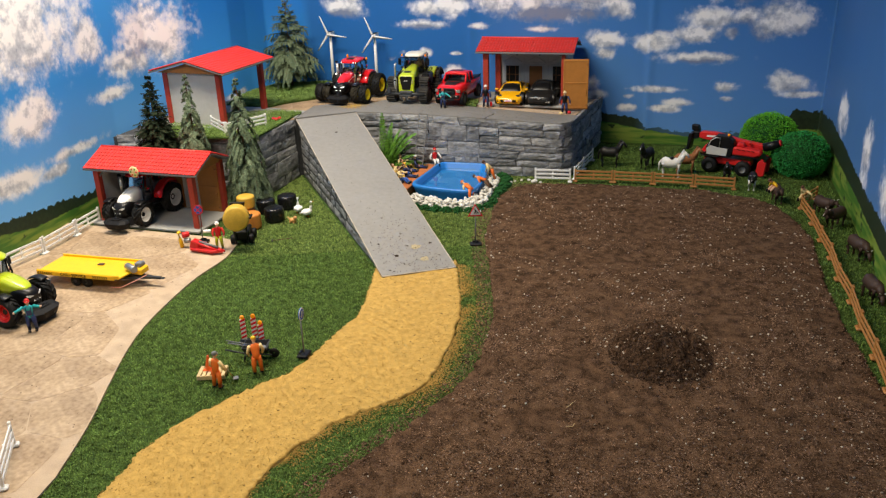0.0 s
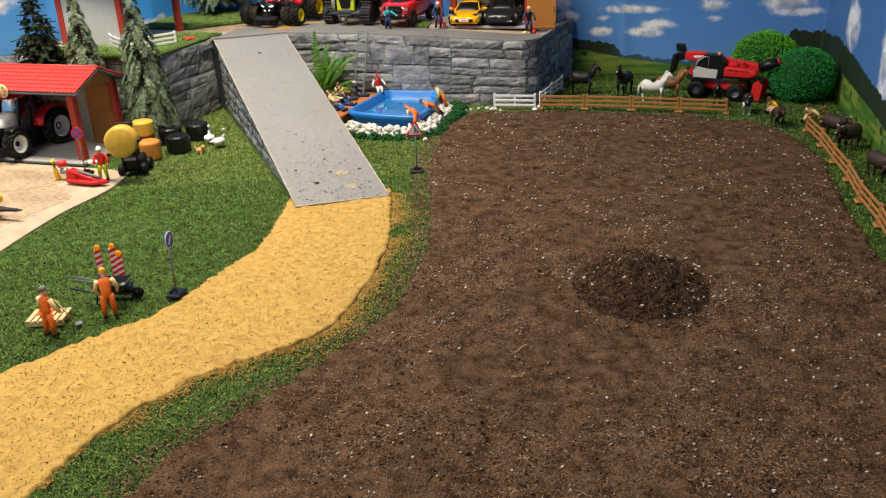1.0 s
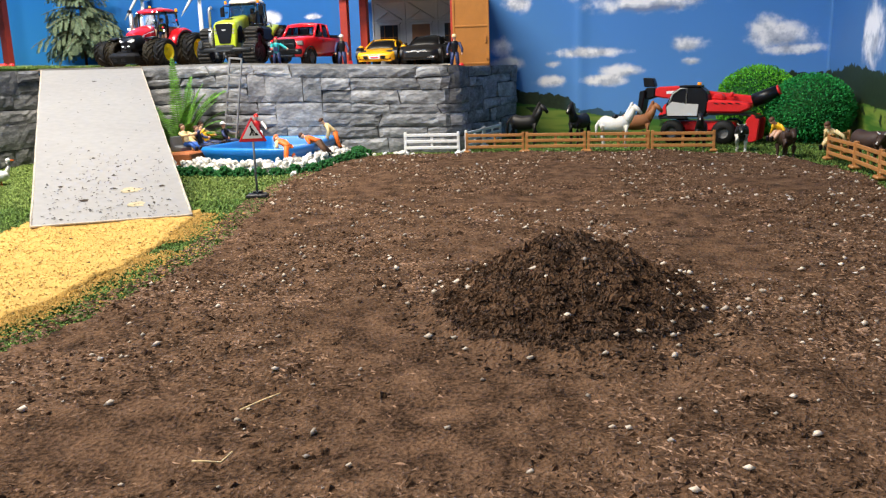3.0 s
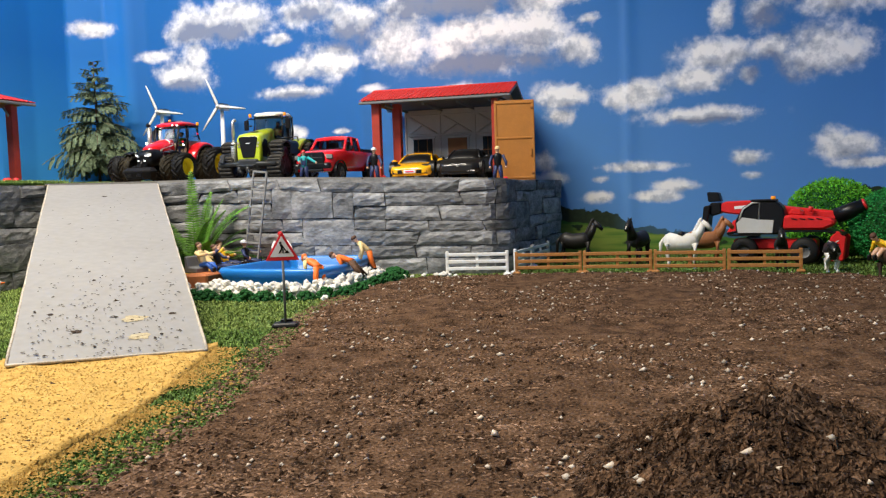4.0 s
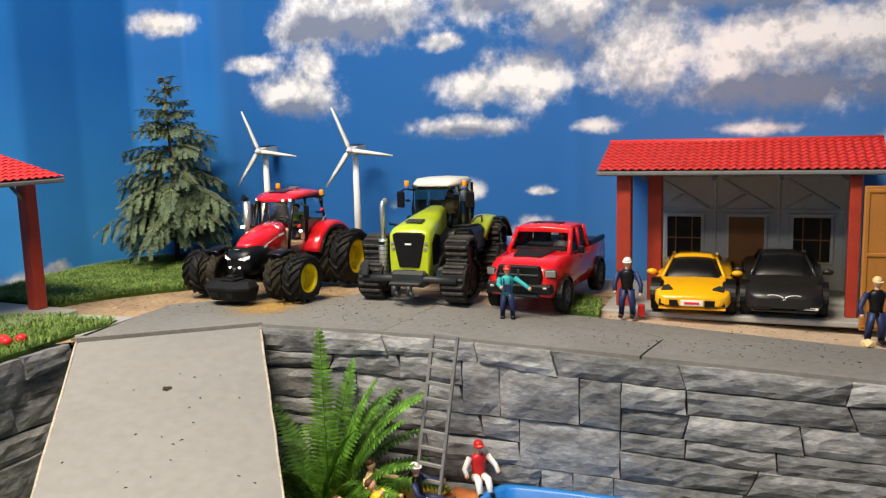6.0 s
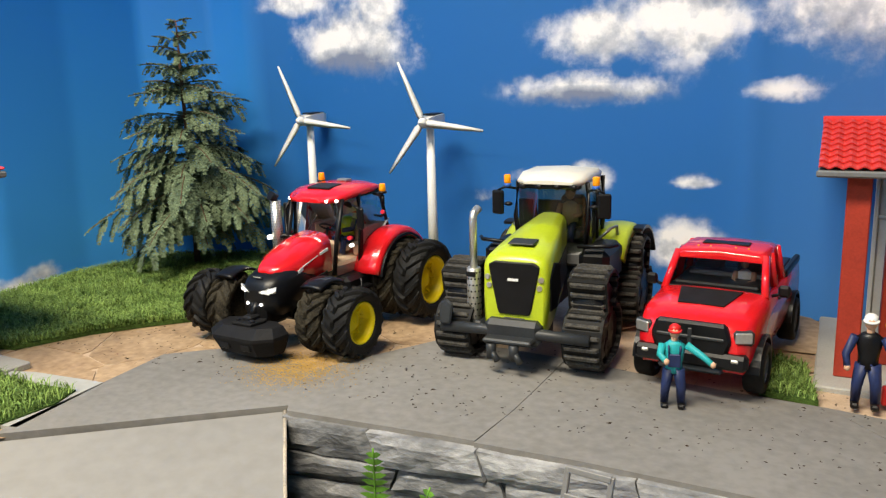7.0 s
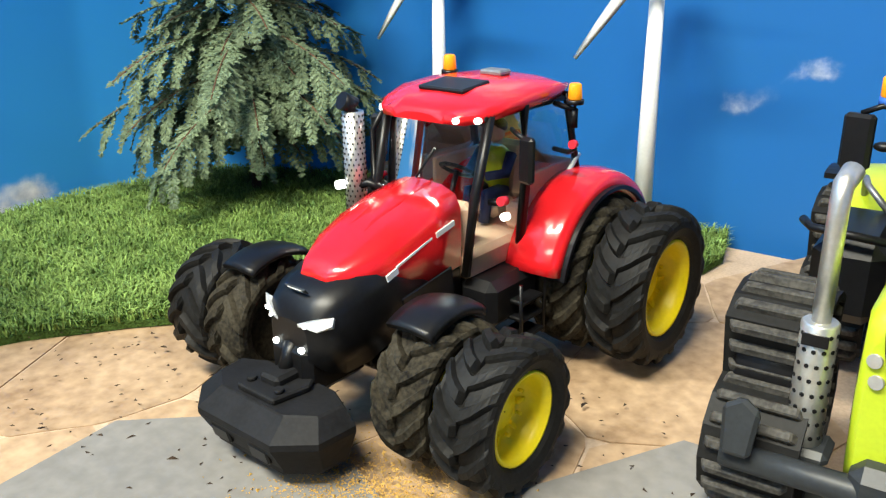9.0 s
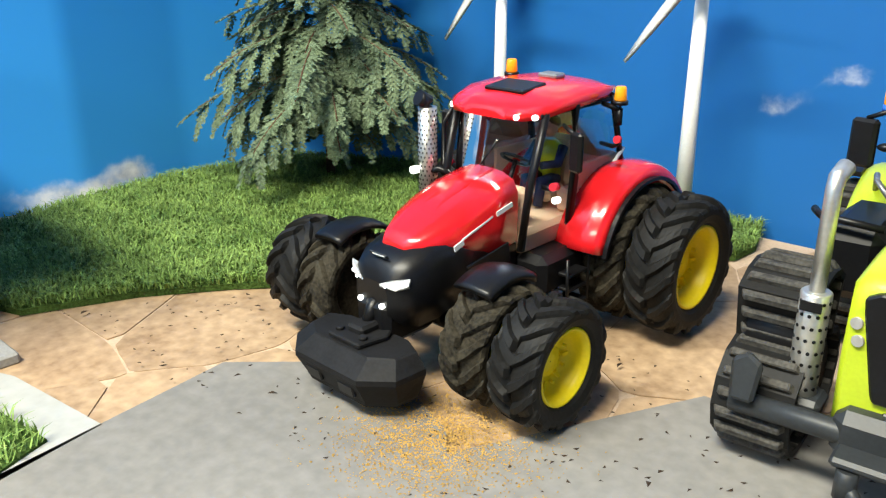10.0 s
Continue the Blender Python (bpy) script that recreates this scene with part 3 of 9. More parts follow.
    meadow = blend(step_between(print_noise(16.0, 5, 1.6), 0.60, 0.66), meadow, (0.014, 0.034, 0.012))
    land_print = blend(is_field, woods, meadow)
    keep = nt.nodes.new("ShaderNodeMath")
    keep.operation = "MULTIPLY"
    lim = nt.nodes.new("ShaderNodeMapRange")
    lim.inputs["From Min"].default_value, lim.inputs["From Max"].default_value = 0.10, 0.32
    nt.links.new(sp.outputs[0], lim.inputs["Value"])
    nt.links.new(gate.outputs[0], keep.inputs[0])
    nt.links.new(lim.outputs[0], keep.inputs[1])
    n2 = nt.nodes.new("ShaderNodeTexNoise")
    n2.inputs["Scale"].default_value, n2.inputs["Detail"].default_value = 7.0, 5
    nt.links.new(co.outputs["Object"], n2.inputs["Vector"])
    shade = nt.nodes.new("ShaderNodeMath")
    shade.operation = "MULTIPLY"
    nt.links.new(n2.outputs["Fac"], shade.inputs[0])
    nt.links.new(sp.outputs[1], shade.inputs[1])
    # billows: lit on top, grey below
    below = nt.nodes.new("ShaderNodeMapping")
    below.inputs["Location"].default_value = (0, 0, 0.030)
    nt.links.new(co.outputs["Object"], below.inputs["Vector"])
    n3 = nt.nodes.new("ShaderNodeTexNoise")
    n3.inputs["Scale"].default_value, n3.inputs["Detail"].default_value, n3.inputs["Roughness"].default_value = 7.5, 6, 0.6
    nt.links.new(below.outputs[0], n3.inputs["Vector"])
    relief = math_node("SUBTRACT", n3.outputs["Fac"], n1.outputs["Fac"])
    billow = math_node("ADD", math_node("MULTIPLY", relief, 1.3), shade.outputs[0])
    tone = nt.nodes.new("ShaderNodeValToRGB")
    tone.color_ramp.elements[0].position, tone.color_ramp.elements[1].position = -0.0, 0.34
    tone.color_ramp.elements[0].color, tone.color_ramp.elements[1].color = (0.84, 0.84, 0.87, 1), (0.19, 0.23, 0.34, 1)
    half_tone = tone.color_ramp.elements.new(0.12)
    half_tone.color = (0.51, 0.54, 0.61, 1)
    nt.links.new(billow, tone.inputs[0])
    mix = nt.nodes.new("ShaderNodeMix")
    mix.data_type = "RGBA"
    nt.links.new(keep.outputs[0], mix.inputs["Factor"])
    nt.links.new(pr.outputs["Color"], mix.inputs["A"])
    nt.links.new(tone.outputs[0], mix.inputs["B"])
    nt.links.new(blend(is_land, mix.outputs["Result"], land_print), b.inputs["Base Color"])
    me.materials.append(m)
    return me


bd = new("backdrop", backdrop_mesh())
tagged(bd, "printed blue sky with white clouds, fields and woods, on hung sheets, sheen and shade in the colour", "backdrop", kind="structure")

# unseen wall and ceiling added to close the place, grey to limit bounce light
b = bmesh.new()
box(3.2, 0.1, 2.5, (-0.1, -1.66, 1.2), bm=b)
solid("wall_south", b, M_UNSEENROOM, Matrix(), "plain grey unseen wall added behind the model farm", "wall", kind="structure")
b = box(3.6, 7.2, 0.06, (0.1, 1.8, 2.43))
solid("ceiling", b, M_UNSEENROOM, Matrix(), "plain grey unseen ceiling added over the model farm", "ceiling", kind="structure")

# ---- ground ----
SAND_L = [(-0.40, 1.20), (-0.36, 1.55), (-0.321, 1.879), (-0.312, 2.042), (-0.257, 2.19), (-0.167, 2.334), (-0.083, 2.446), (-0.027, 2.683), (0.0, 2.838), (-0.04, 3.16)]
SAND_R = [(-0.04, 1.20), (-0.02, 1.6), (0.003, 1.926), (0.045, 2.093), (0.116, 2.217), (0.208, 2.304), (0.284, 2.394), (0.318, 2.575), (0.319, 2.818), (0.286, 3.018), (0.24, 3.24)]
SOIL_L = [(0.08, 1.0), (0.10, 1.5), (0.155, 1.967), (0.248, 2.143), (0.335, 2.321), (0.405, 2.525), (0.413, 2.83), (0.36, 3.164), (0.31, 3.45), (0.30, 3.70), (0.31, 3.94), (0.40, 4.09), (0.60, 4.135)]
SOIL_R = [(1.42, 1.0), (1.43, 1.6), (1.44, 2.0), (1.435, 2.577), (1.431, 2.847), (1.449, 3.197), (1.485, 3.60), (1.44, 3.85), (1.36, 3.98), (1.174, 4.07), (0.98, 4.10), (0.80, 4.12), (0.60, 4.135)]
SLAB_E = [(-0.43, 0.8), (-0.44, 1.4), (-0.451, 1.86), (-0.461, 1.957), (-0.50, 2.132), (-0.553, 2.311), (-0.606, 2.506), (-0.631, 2.683), (-0.633, 2.957), (-0.603, 3.167), (-0.62, 3.32)]
PILE, HEAP_R = (0.898, 2.640), (0.138, 0.165)


def soil_height(x, y):
    z = 0.010 + 0.006 * fbm(x * 5, y * 5, 1) + 0.0035 * fbm(x * 30, y * 30, 2)
    bare = math.exp(-((x - 0.80) / 0.13) ** 2 - ((y - 2.35) / 0.13) ** 2)
    z = z * (1 - 0.8 * bare)
    dx, dy = (x - PILE[0]) / HEAP_R[0], (y - PILE[1]) / HEAP_R[1]
    r = math.hypot(dx, dy) * (1 + 0.10 * noise.noise(Vector((dx * 1.5, dy * 1.5, 4))))
    k = max(0.0, min(1.0, (1.06 - r) / 0.95))
    if k > 0:
        tip = math.hypot(dx + 0.08, dy - 0.08)
        z += 0.070 * k ** 0.8 * (0.75 + 0.25 * max(0.0, 1 - tip)) * (1 + 0.16 * fbm(x * 14, y * 14, 3)) + 0.007 * min(1.0, 4 * k) * fbm(x * 45, y * 45, 6)
    return max(z, 0.002)


def sand_height(x, y):
    return 0.0045 + 0.0030 * fbm(x * 6, y * 6, 4) + 0.0022 * fbm(x * 34, y * 34, 5) + 0.0019 * math.sin(150 * (x + 0.9 * y) + 16 * noise.noise(Vector((x * 5, y * 5, 2)))) * min(1.0, max(0.0, 2.4 * noise.noise(Vector((x * 5, y * 3, 11))) + 0.15))


g = bmesh.new()
nx, ny = 66, 140
grid = [[g.verts.new((-1.5 + 3.3 * i / nx, -1.6 + 6.7 * j / ny, -0.002 + 0.002 * fbm((-1.5 + 3.3 * i / nx) * 4, j * 0.2))) for j in range(ny + 1)] for i in range(nx + 1)]
for i in range(nx):
    for j in range(ny):
        g.faces.new((grid[i][j], grid[i + 1][j], grid[i + 1][j + 1], grid[i][j + 1])).smooth = True
solid("ground", g, M_TURF, Matrix(), "short green artificial turf laid as the ground", "ground", kind="structure")
soil_poly = strip_poly(SOIL_L, SOIL_R)
sand_poly = strip_poly(SAND_L, SAND_R)
patch("soil_field", soil_poly, 0.010, soil_height, M_SOIL, "dark brown loose soil field with a heap and pale grit", "soil")
patch("sand_road", sand_poly, 0.009, sand_height, M_SAND, "yellow sand road with faint tyre marks", "road")


# ---- flagstones: irregular pieces over a pale bed ----
def clip(poly, p, q):
    """The part of a convex outline that is nearer to p than to q."""
    mx, my, dx, dy = (p[0] + q[0]) / 2, (p[1] + q[1]) / 2, q[0] - p[0], q[1] - p[1]
    out = []
    for a, c in zip(poly, poly[1:] + poly[:1]):
        fa, fc = (a[0] - mx) * dx + (a[1] - my) * dy, (c[0] - mx) * dx + (c[1] - my) * dy
        if fa <= 0:
            out.append(a)
        if (fa < 0 < fc) or (fc < 0 < fa):
            t = fa / (fa - fc)
            out.append((a[0] + t * (c[0] - a[0]), a[1] + t * (c[1] - a[1])))
    return out


def flagstones(parent, x0, y0, x1, y1, size, z, keep, joint, rng, thick=0.004, edge=None, material=None):
    cells = []
    nx, ny = int((x1 - x0) / size) + 1, int((y1 - y0) / size) + 1
    for j in range(-1, ny + 1):
        for i in range(-1, nx + 1):
            cells.append((x0 + (i + 0.5 + rng.uniform(-0.42, 0.42) + 0.5 * (j % 2)) * size, y0 + (j + 0.5 + rng.uniform(-0.42, 0.42)) * size))
    for p in cells:
        poly = [(p[0] - 2 * size, p[1] - 2 * size), (p[0] + 2 * size, p[1] - 2 * size), (p[0] + 2 * size, p[1] + 2 * size), (p[0] - 2 * size, p[1] + 2 * size)]
        for q in cells:
            if q != p and abs(q[0] - p[0]) + abs(q[1] - p[1]) < 4 * size and len(poly) > 2:
                poly = clip(poly, p, q)
        poly = [a for k, a in enumerate(poly) if math.dist(a, poly[k - 1]) > 0.004]
        if len(poly) < 3:
            continue
        cx, cy = sum(a[0] for a in poly) / len(poly), sum(a[1] for a in poly) / len(poly)
        if not keep(cx, cy):
            continue
        ring = []
        for k, a in enumerate(poly):
            c = poly[(k + 1) % len(poly)]
            for f in (0.08, 0.36, 0.64, 0.92):
                ax, ay = a[0] + f * (c[0] - a[0]), a[1] + f * (c[1] - a[1])
                d = math.hypot(ax - cx, ay - cy) or 1
                sh = 1 - (joint + 0.0015 * noise.noise(Vector((ax * 60, ay * 60, 1)))) / d
                ring.append((cx + (ax - cx) * sh, cy + (ay - cy) * sh))
        if edge:
            # pull points that lie past the edge back towards the middle of the piece
            for k, a in enumerate(ring):
                f = 1.0
                while f > 0.05 and not inside((cx + (a[0] - cx) * f, cy + (a[1] - cy) * f), edge):
                    f -= 0.05
                ring[k] = (cx + (a[0] - cx) * f, cy + (a[1] - cy) * f)
        ring = [a for k, a in enumerate(ring) if math.dist(a, ring[k - 1]) > 0.001]
        me_b = prism([(a[0] - cx, a[1] - cy) for a in ring], thick, "z")
        ob = part("flagstone", me_b, material or M_FLAG, parent)
        ob.location = (cx, cy, z(cx, cy) + thick / 2 + rng.uniform(-0.0004, 0.0004))


# lower yard
yard_poly = [(-1.5, 0.8)] + [(p[0], p[1]) for p in smooth_line(SLAB_E)] + [(-0.70, 3.35), (-1.5, 3.45)]
yb = prism(yard_poly, 0.006, "z", (0, 0, 0.002))
yard = solid("yard", yb, M_YARDJOINT, Matrix(), "beige stone-patterned yard with pale joints", "pavement", kind="structure")

# ---- terrace ----
def terrace_z(x, y=0.0):
    """Top of the terrace: it falls to the east, and its boards sag behind the wall there."""
    sag = 0.013 * min(1.0, max(0.0, (y - 4.27) / 0.20)) * min(1.0, max(0.0, (x + 0.25) / 0.25)) * min(1.0, max(0.0, 2.2 - 2.2 * x))
    return 0.272 - 0.026 * min(1.0, max(0.0, (x + 0.1) / 0.67)) - sag


FRONT = [(-0.419, 4.312), (-0.1, 4.285), (0.20, 4.262), (0.545, 4.235), (0.585, 4.27), (0.605, 4.36), (0.66, 4.62), (0.72, 4.86)]
LEFT = [(-1.40, 3.84), (-0.735, 3.84), (-0.70, 4.0), (-0.676, 4.172), (-0.424, 4.326)]
t = bmesh.new()
outline = LEFT + FRONT + [(0.0, 4.93), (-0.8, 5.02), (-1.08, 4.93), (-1.15, 4.65), (-1.36, 4.2)]
top = [t.verts.new((x, y, terrace_z(x, y) - 0.010)) for x, y in outline]
bot = [t.verts.new((x, y, -0.002)) for x, y in outline]
t.faces.new(top)
for i in range(len(top)):
    j = (i + 1) % len(top)
    t.faces.new((bot[i], bot[j], top[j], top[i]))
bmesh.ops.recalc_face_normals(t, faces=t.faces)
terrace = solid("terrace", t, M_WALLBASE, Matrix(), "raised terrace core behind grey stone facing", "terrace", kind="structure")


def line_at(pts, s):
    for a, c in zip(pts, pts[1:]):
        l = (c - a).length
        if s <= l or c is pts[-1]:
            d = (c - a).normalized()
            return a.lerp(c, s / l), Vector((d.y, -d.x, 0))
        s -= l


def stone(parent, pts, quad, deep, r):
    """One hewn stone: corners (along the line, height), a rough face with broken edges, proud of the line."""
    n, m = max(3, int(abs(quad[1][0] - quad[0][0]) / 0.016)), 4
    b = bmesh.new()
    grid = []
    tip = r.uniform(-0.5, 0.5)
    seed = r.uniform(0, 50)
    for i in range(n + 1):
        col = []
        for j in range(m + 1):
            u, v = i / n, j / m
            lo = (quad[0][0] + u * (quad[1][0] - quad[0][0]), quad[0][1] + u * (quad[1][1] - quad[0][1]))
            hi = (quad[3][0] + u * (quad[2][0] - quad[3][0]), quad[3][1] + u * (quad[2][1] - quad[3][1]))
            s, z = lo[0] + v * (hi[0] - lo[0]), lo[1] + v * (hi[1] - lo[1])
            rim = i in (0, n) or j in (0, m)
            s += 0.0016 * noise.noise(Vector((s * 90, z * 90, seed)))
            z += 0.0016 * noise.noise(Vector((s * 70, z * 90, seed + 9)))
            out = deep * (1.0 + 0.8 * tip * (v - 0.5)) + 0.0030 * noise.noise(Vector((s * 45, z * 80, seed + 3))) + 0.0014 * noise.noise(Vector((s * 130, z * 190, seed + 5)))
            p, nn = line_at(pts, max(0.0, s))
            p = p + nn * (out - (0.0030 if rim else 0.0))
            p.z = z
            col.append(b.verts.new(p))
        grid.append(col)
    for i in range(n):
        for j in range(m):
            b.faces.new((grid[i][j], grid[i + 1][j], grid[i + 1][j + 1], grid[i][j + 1]))
    ring = [(i, 0) for i in range(n + 1)] + [(n, j) for j in range(1, m + 1)] + [(i, m) for i in range(n - 1, -1, -1)] + [(0, j) for j in range(m - 1, 0, -1)]
    back = []
    for i, j in ring:
        c = grid[i][j].co
        s = quad[0][0] + (quad[1][0] - quad[0][0]) * i / n
        p, nn = line_at(pts, max(0.0, s))
        back.append(b.verts.new((c.x - nn.x * 0.012, c.y - nn.y * 0.012, c.z)))
    for k in range(len(ring)):
        k2 = (k + 1) % len(ring)
        b.faces.new((grid[ring[k][0]][ring[k][1]], back[k], back[k2], grid[ring[k2][0]][ring[k2][1]]))
    bmesh.ops.recalc_face_normals(b, faces=b.faces)
    centre = sum((v.co for v in b.verts), Vector()) / len(b.verts)
    b.transform(Matrix.Translation(-centre))
    ob = part("stone", b, M_STONE, parent)
    ob.location = centre


def wedge_facing(top, foot, parent, seed):
    """Stones on the side of a ramp that falls from its top to its foot, facing the right-hand side of that line."""
    r = random.Random(seed)
    pts = [Vector((top.x, top.y, 0)), Vector((foot.x, foot.y, 0))]
    length = (pts[1] - pts[0]).length

    def under(s, z):
        return min(z, max(0.0, (top.z - 0.008) * (1 - s / length)))

    for k in range(7):
        z0, z1 = 0.038 * k, 0.038 * (k + 1)
        s = 0.0
        while s < length:
            e = min(length, s + r.choice((0.08, 0.11, 0.14, 0.18)))
            if under(s, z1) - z0 > 0.008:
                stone(parent, pts, [(s + 0.001, z0 + 0.001), (e - 0.001, min(z0 + 0.001, under(e, z1))), (e - 0.001, max(under(e, z1), min(z0 + 0.002, under(e, z1) + 0.001))), (s + 0.001, under(s, z1) - 0.001)], r.uniform(0.002, 0.005), r)
            s = e


def facing(line, parent, seed=1):
    """Pressed stone panels along a line, facing its right-hand side: courses that rise and fall, some stones two courses high."""
    r = random.Random(seed)
    pts = [Vector((*p, 0)) for p in line]
    length = sum((c - a).length for a, c in zip(pts, pts[1:]))
    courses = 7
    base = [0.0, 0.044, 0.078, 0.118, 0.150, 0.196, 0.230, 0.262]
    k0 = r.uniform(0, 30)

    def level(k, s):
        top = terrace_z(line_at(pts, max(0, s))[0].x) + 0.001
        if k == 0:
            return 0.0
        if k == courses:
            return top
        return (base[k] + 0.011 * noise.noise(Vector((s * 4.0, k * 7.7, k0))) + 0.006 * noise.noise(Vector((s * 11.0, k * 3.1, k0)))) * top / 0.262

    taken = []
    gap = 0.0010
    for k in range(courses):
        s = -r.uniform(0, 0.08)
        lean0 = r.uniform(-0.006, 0.006)
        while s < length:
            for t in taken:
                if t[0] == k and t[1] - 1e-6 <= s < t[2]:
                    s, lean0 = t[2], 0
            if length - s < 0.004:
                break
            w = r.choice((0.06, 0.09, 0.12, 0.15, 0.18, 0.21))
            e = min(s + w, length)
            if length - e < 0.03:
                e = length
            lean1 = 0 if e == length else r.uniform(-0.007, 0.007)
            a = max(0.0, s)
            tall = k < courses - 1 and r.random() < 0.22 and e - a > 0.05
            blocked = [t for t in taken if t[0] == k and t[1] < e and t[2] > a]
            for t in blocked:
                if t[1] - a > e - t[2]:
                    e = t[1]
                else:
                    a = max(a, t[2])
            if e - a > 0.006:
                up = k + 2 if tall and not blocked else k + 1
                if up == k + 2:
                    taken.append((k + 1, a, e))
                    lean0 = lean1 = 0
                la, le = (0 if blocked or a == 0 else lean0), (0 if blocked else lean1)
                stone(parent, pts, [(a + gap - la, level(k, a) + gap), (e - gap - le, level(k, e) + gap), (e - gap + le, level(up, e) - gap), (a + gap + la, level(up, a) - gap)], r.uniform(0.0045, 0.0125), r)
            s, lean0 = max(e, s + 0.02), lean1


facing(FRONT, terrace, seed=3)
facing([(-0.735, 3.84), (-0.70, 4.0), (-0.678, 4.160)], terrace, seed=8)
facing([(-1.38, 3.84), (-0.735, 3.84)], terrace, seed=9)

# terrace paving: grey boards in front, flagstones behind


def slab_piece(points, lift, material, label, name="grey_board", thick=0.010):
    c = bmesh.new()
    a = [c.verts.new((x, y, 0)) for x, y in points]
    c.faces.new(a)
    for k in range(1, 40):
        bmesh.ops.bisect_plane(c, geom=c.verts[:] + c.edges[:] + c.faces[:], plane_co=(-1.5 + 0.07 * k, 0, 0), plane_no=(1, 0, 0))
    for k in range(1, 18):
        bmesh.ops.bisect_plane(c, geom=c.verts[:] + c.edges[:] + c.faces[:], plane_co=(0, 3.8 + 0.07 * k, 0), plane_no=(0, 1, 0))
    rim = [e for e in c.edges if len(e.link_faces) == 1]
    for v in c.verts:
        v.co.z = terrace_z(v.co.x, v.co.y) + lift
    ext = bmesh.ops.extrude_edge_only(c, edges=rim)["geom"]
    for v in ext:
        if isinstance(v, bmesh.types.BMVert):
            v.co.z -= thick
    bmesh.ops.recalc_face_normals(c, faces=c.faces)
    return solid(name, c, material, Matrix(), label, "paving", kind="structure")


bed = slab_piece([(-1.30, 3.95), (-0.715, 3.95), (-0.69, 4.19), (-0.44, 4.345), (0.58, 4.40), (0.70, 4.82), (0.0, 4.90), (-0.8, 5.0), (-1.06, 4.9), (-1.14, 4.6), (-1.33, 4.2)], 0.0, M_MORTAR, "pale bed under beige flagstones on the terrace", "flagstone_bed", 0.004)
slab_piece([(-0.676, 4.168), (-0.420, 4.322), (-0.414, 4.309), (-0.20, 4.297), (-0.185, 4.38), (-0.165, 4.56), (-0.34, 4.575), (-0.455, 4.418), (-0.47, 4.44), (-0.53, 4.475), (-0.60, 4.468), (-0.665, 4.425)], 0.0055, M_BOARD, "grey board on the terrace in front of the red tractor")
slab_piece([(-0.1993, 4.293), (0.20, 4.262), (0.23, 4.40), (0.13, 4.53), (-0.1643, 4.557), (-0.1843, 4.38)], 0.0055, M_BOARD, "grey board on the terrace in front of the pickup")
slab_piece([(0.203, 4.26), (0.545, 4.235), (0.583, 4.27), (0.602, 4.36), (0.615, 4.44), (0.13, 4.53), (0.233, 4.40)], 0.0055, M_BOARD, "grey board on the terrace in front of the barn")
slab_piece([(-0.95, 4.17), (-0.665, 4.19), (-0.668, 4.32), (-0.78, 4.325), (-0.95, 4.29)], 0.0055, M_PALEBOARD, "pale grey board beside the upper shed")

# ---- ramp ----
R_BL, R_BR, R_TR, R_TL = Vector((0.010, 3.063, 0.006)), Vector((0.246, 3.170, 0.006)), Vector((-0.423, 4.318, 0.2715)), Vector((-0.664, 4.165, 0.2725))
ramp_thing = thing("ramp", Matrix(), "grey board ramp with dark sides, dirt marks and yellow spots", "ramp")
b = bmesh.new()
n1, n2 = 40, 8
gridv = []
for i in range(n1 + 1):
    row = []
    for j in range(n2 + 1):
        p = R_BL.lerp(R_TL, i / n1).lerp(R_BR.lerp(R_TR, i / n1), j / n2)
        e = 0.003 * noise.noise(Vector((i * 0.5, j, 0))) if j in (0, n2) else 0
        p = p + Vector((e, e, 0.002 * math.sin(i / n1 * math.pi)))
        row.append(b.verts.new(p))
    gridv.append(row)
for i in range(n1):
    for j in range(n2):
        b.faces.new((gridv[i][j], gridv[i][j + 1], gridv[i + 1][j + 1], gridv[i + 1][j]))
part("deck", b, M_RAMP, ramp_thing, "grey painted deck board")
for name, lo, hi, sgn in (("side_panel", R_BL, R_TL, -1), ("side_panel", R_BR, R_TR, 1)):
    c = bmesh.new()
    inn = (R_BR - R_BL).normalized() * (-sgn * 0.010)
    pts = [lo + inn, hi + inn, Vector((hi.x, hi.y, -0.003)) + inn, Vector((lo.x, lo.y, -0.003)) + inn]
    pts[0].z -= 0.006
    pts[1].z -= 0.006
    f = [c.verts.new(p) for p in pts]
    gback = [c.verts.new(p + inn * 0.8) for p in pts]
    c.faces.new(f)
    c.faces.new(gback[::-1])
    for i in range(4):
        c.faces.new((f[i], f[(i + 1) % 4], gback[(i + 1) % 4], gback[i]))
    bmesh.ops.recalc_face_normals(c, faces=c.faces)
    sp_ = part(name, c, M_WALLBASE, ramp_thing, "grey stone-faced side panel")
    if sgn < 0:
        wedge_facing(R_TL + inn * 1.1, R_BL + inn * 1.1, sp_, 14)
for lo, hi in ((R_BL, R_TL), (R_BR, R_TR), (R_BL, R_BR)):
    pts = [lo.lerp(hi, k / 24) + Vector((0.0015 * noise.noise(Vector((k * 1.7, lo.x * 9, 0))), 0.0015 * noise.noise(Vector((k * 1.3, 5, 0))), 0.0)) for k in range(25)]
    part("worn_edge", tube(pts, 0.0022, 5), M_BOARD_EDGE, ramp_thing, "worn pale board edge")


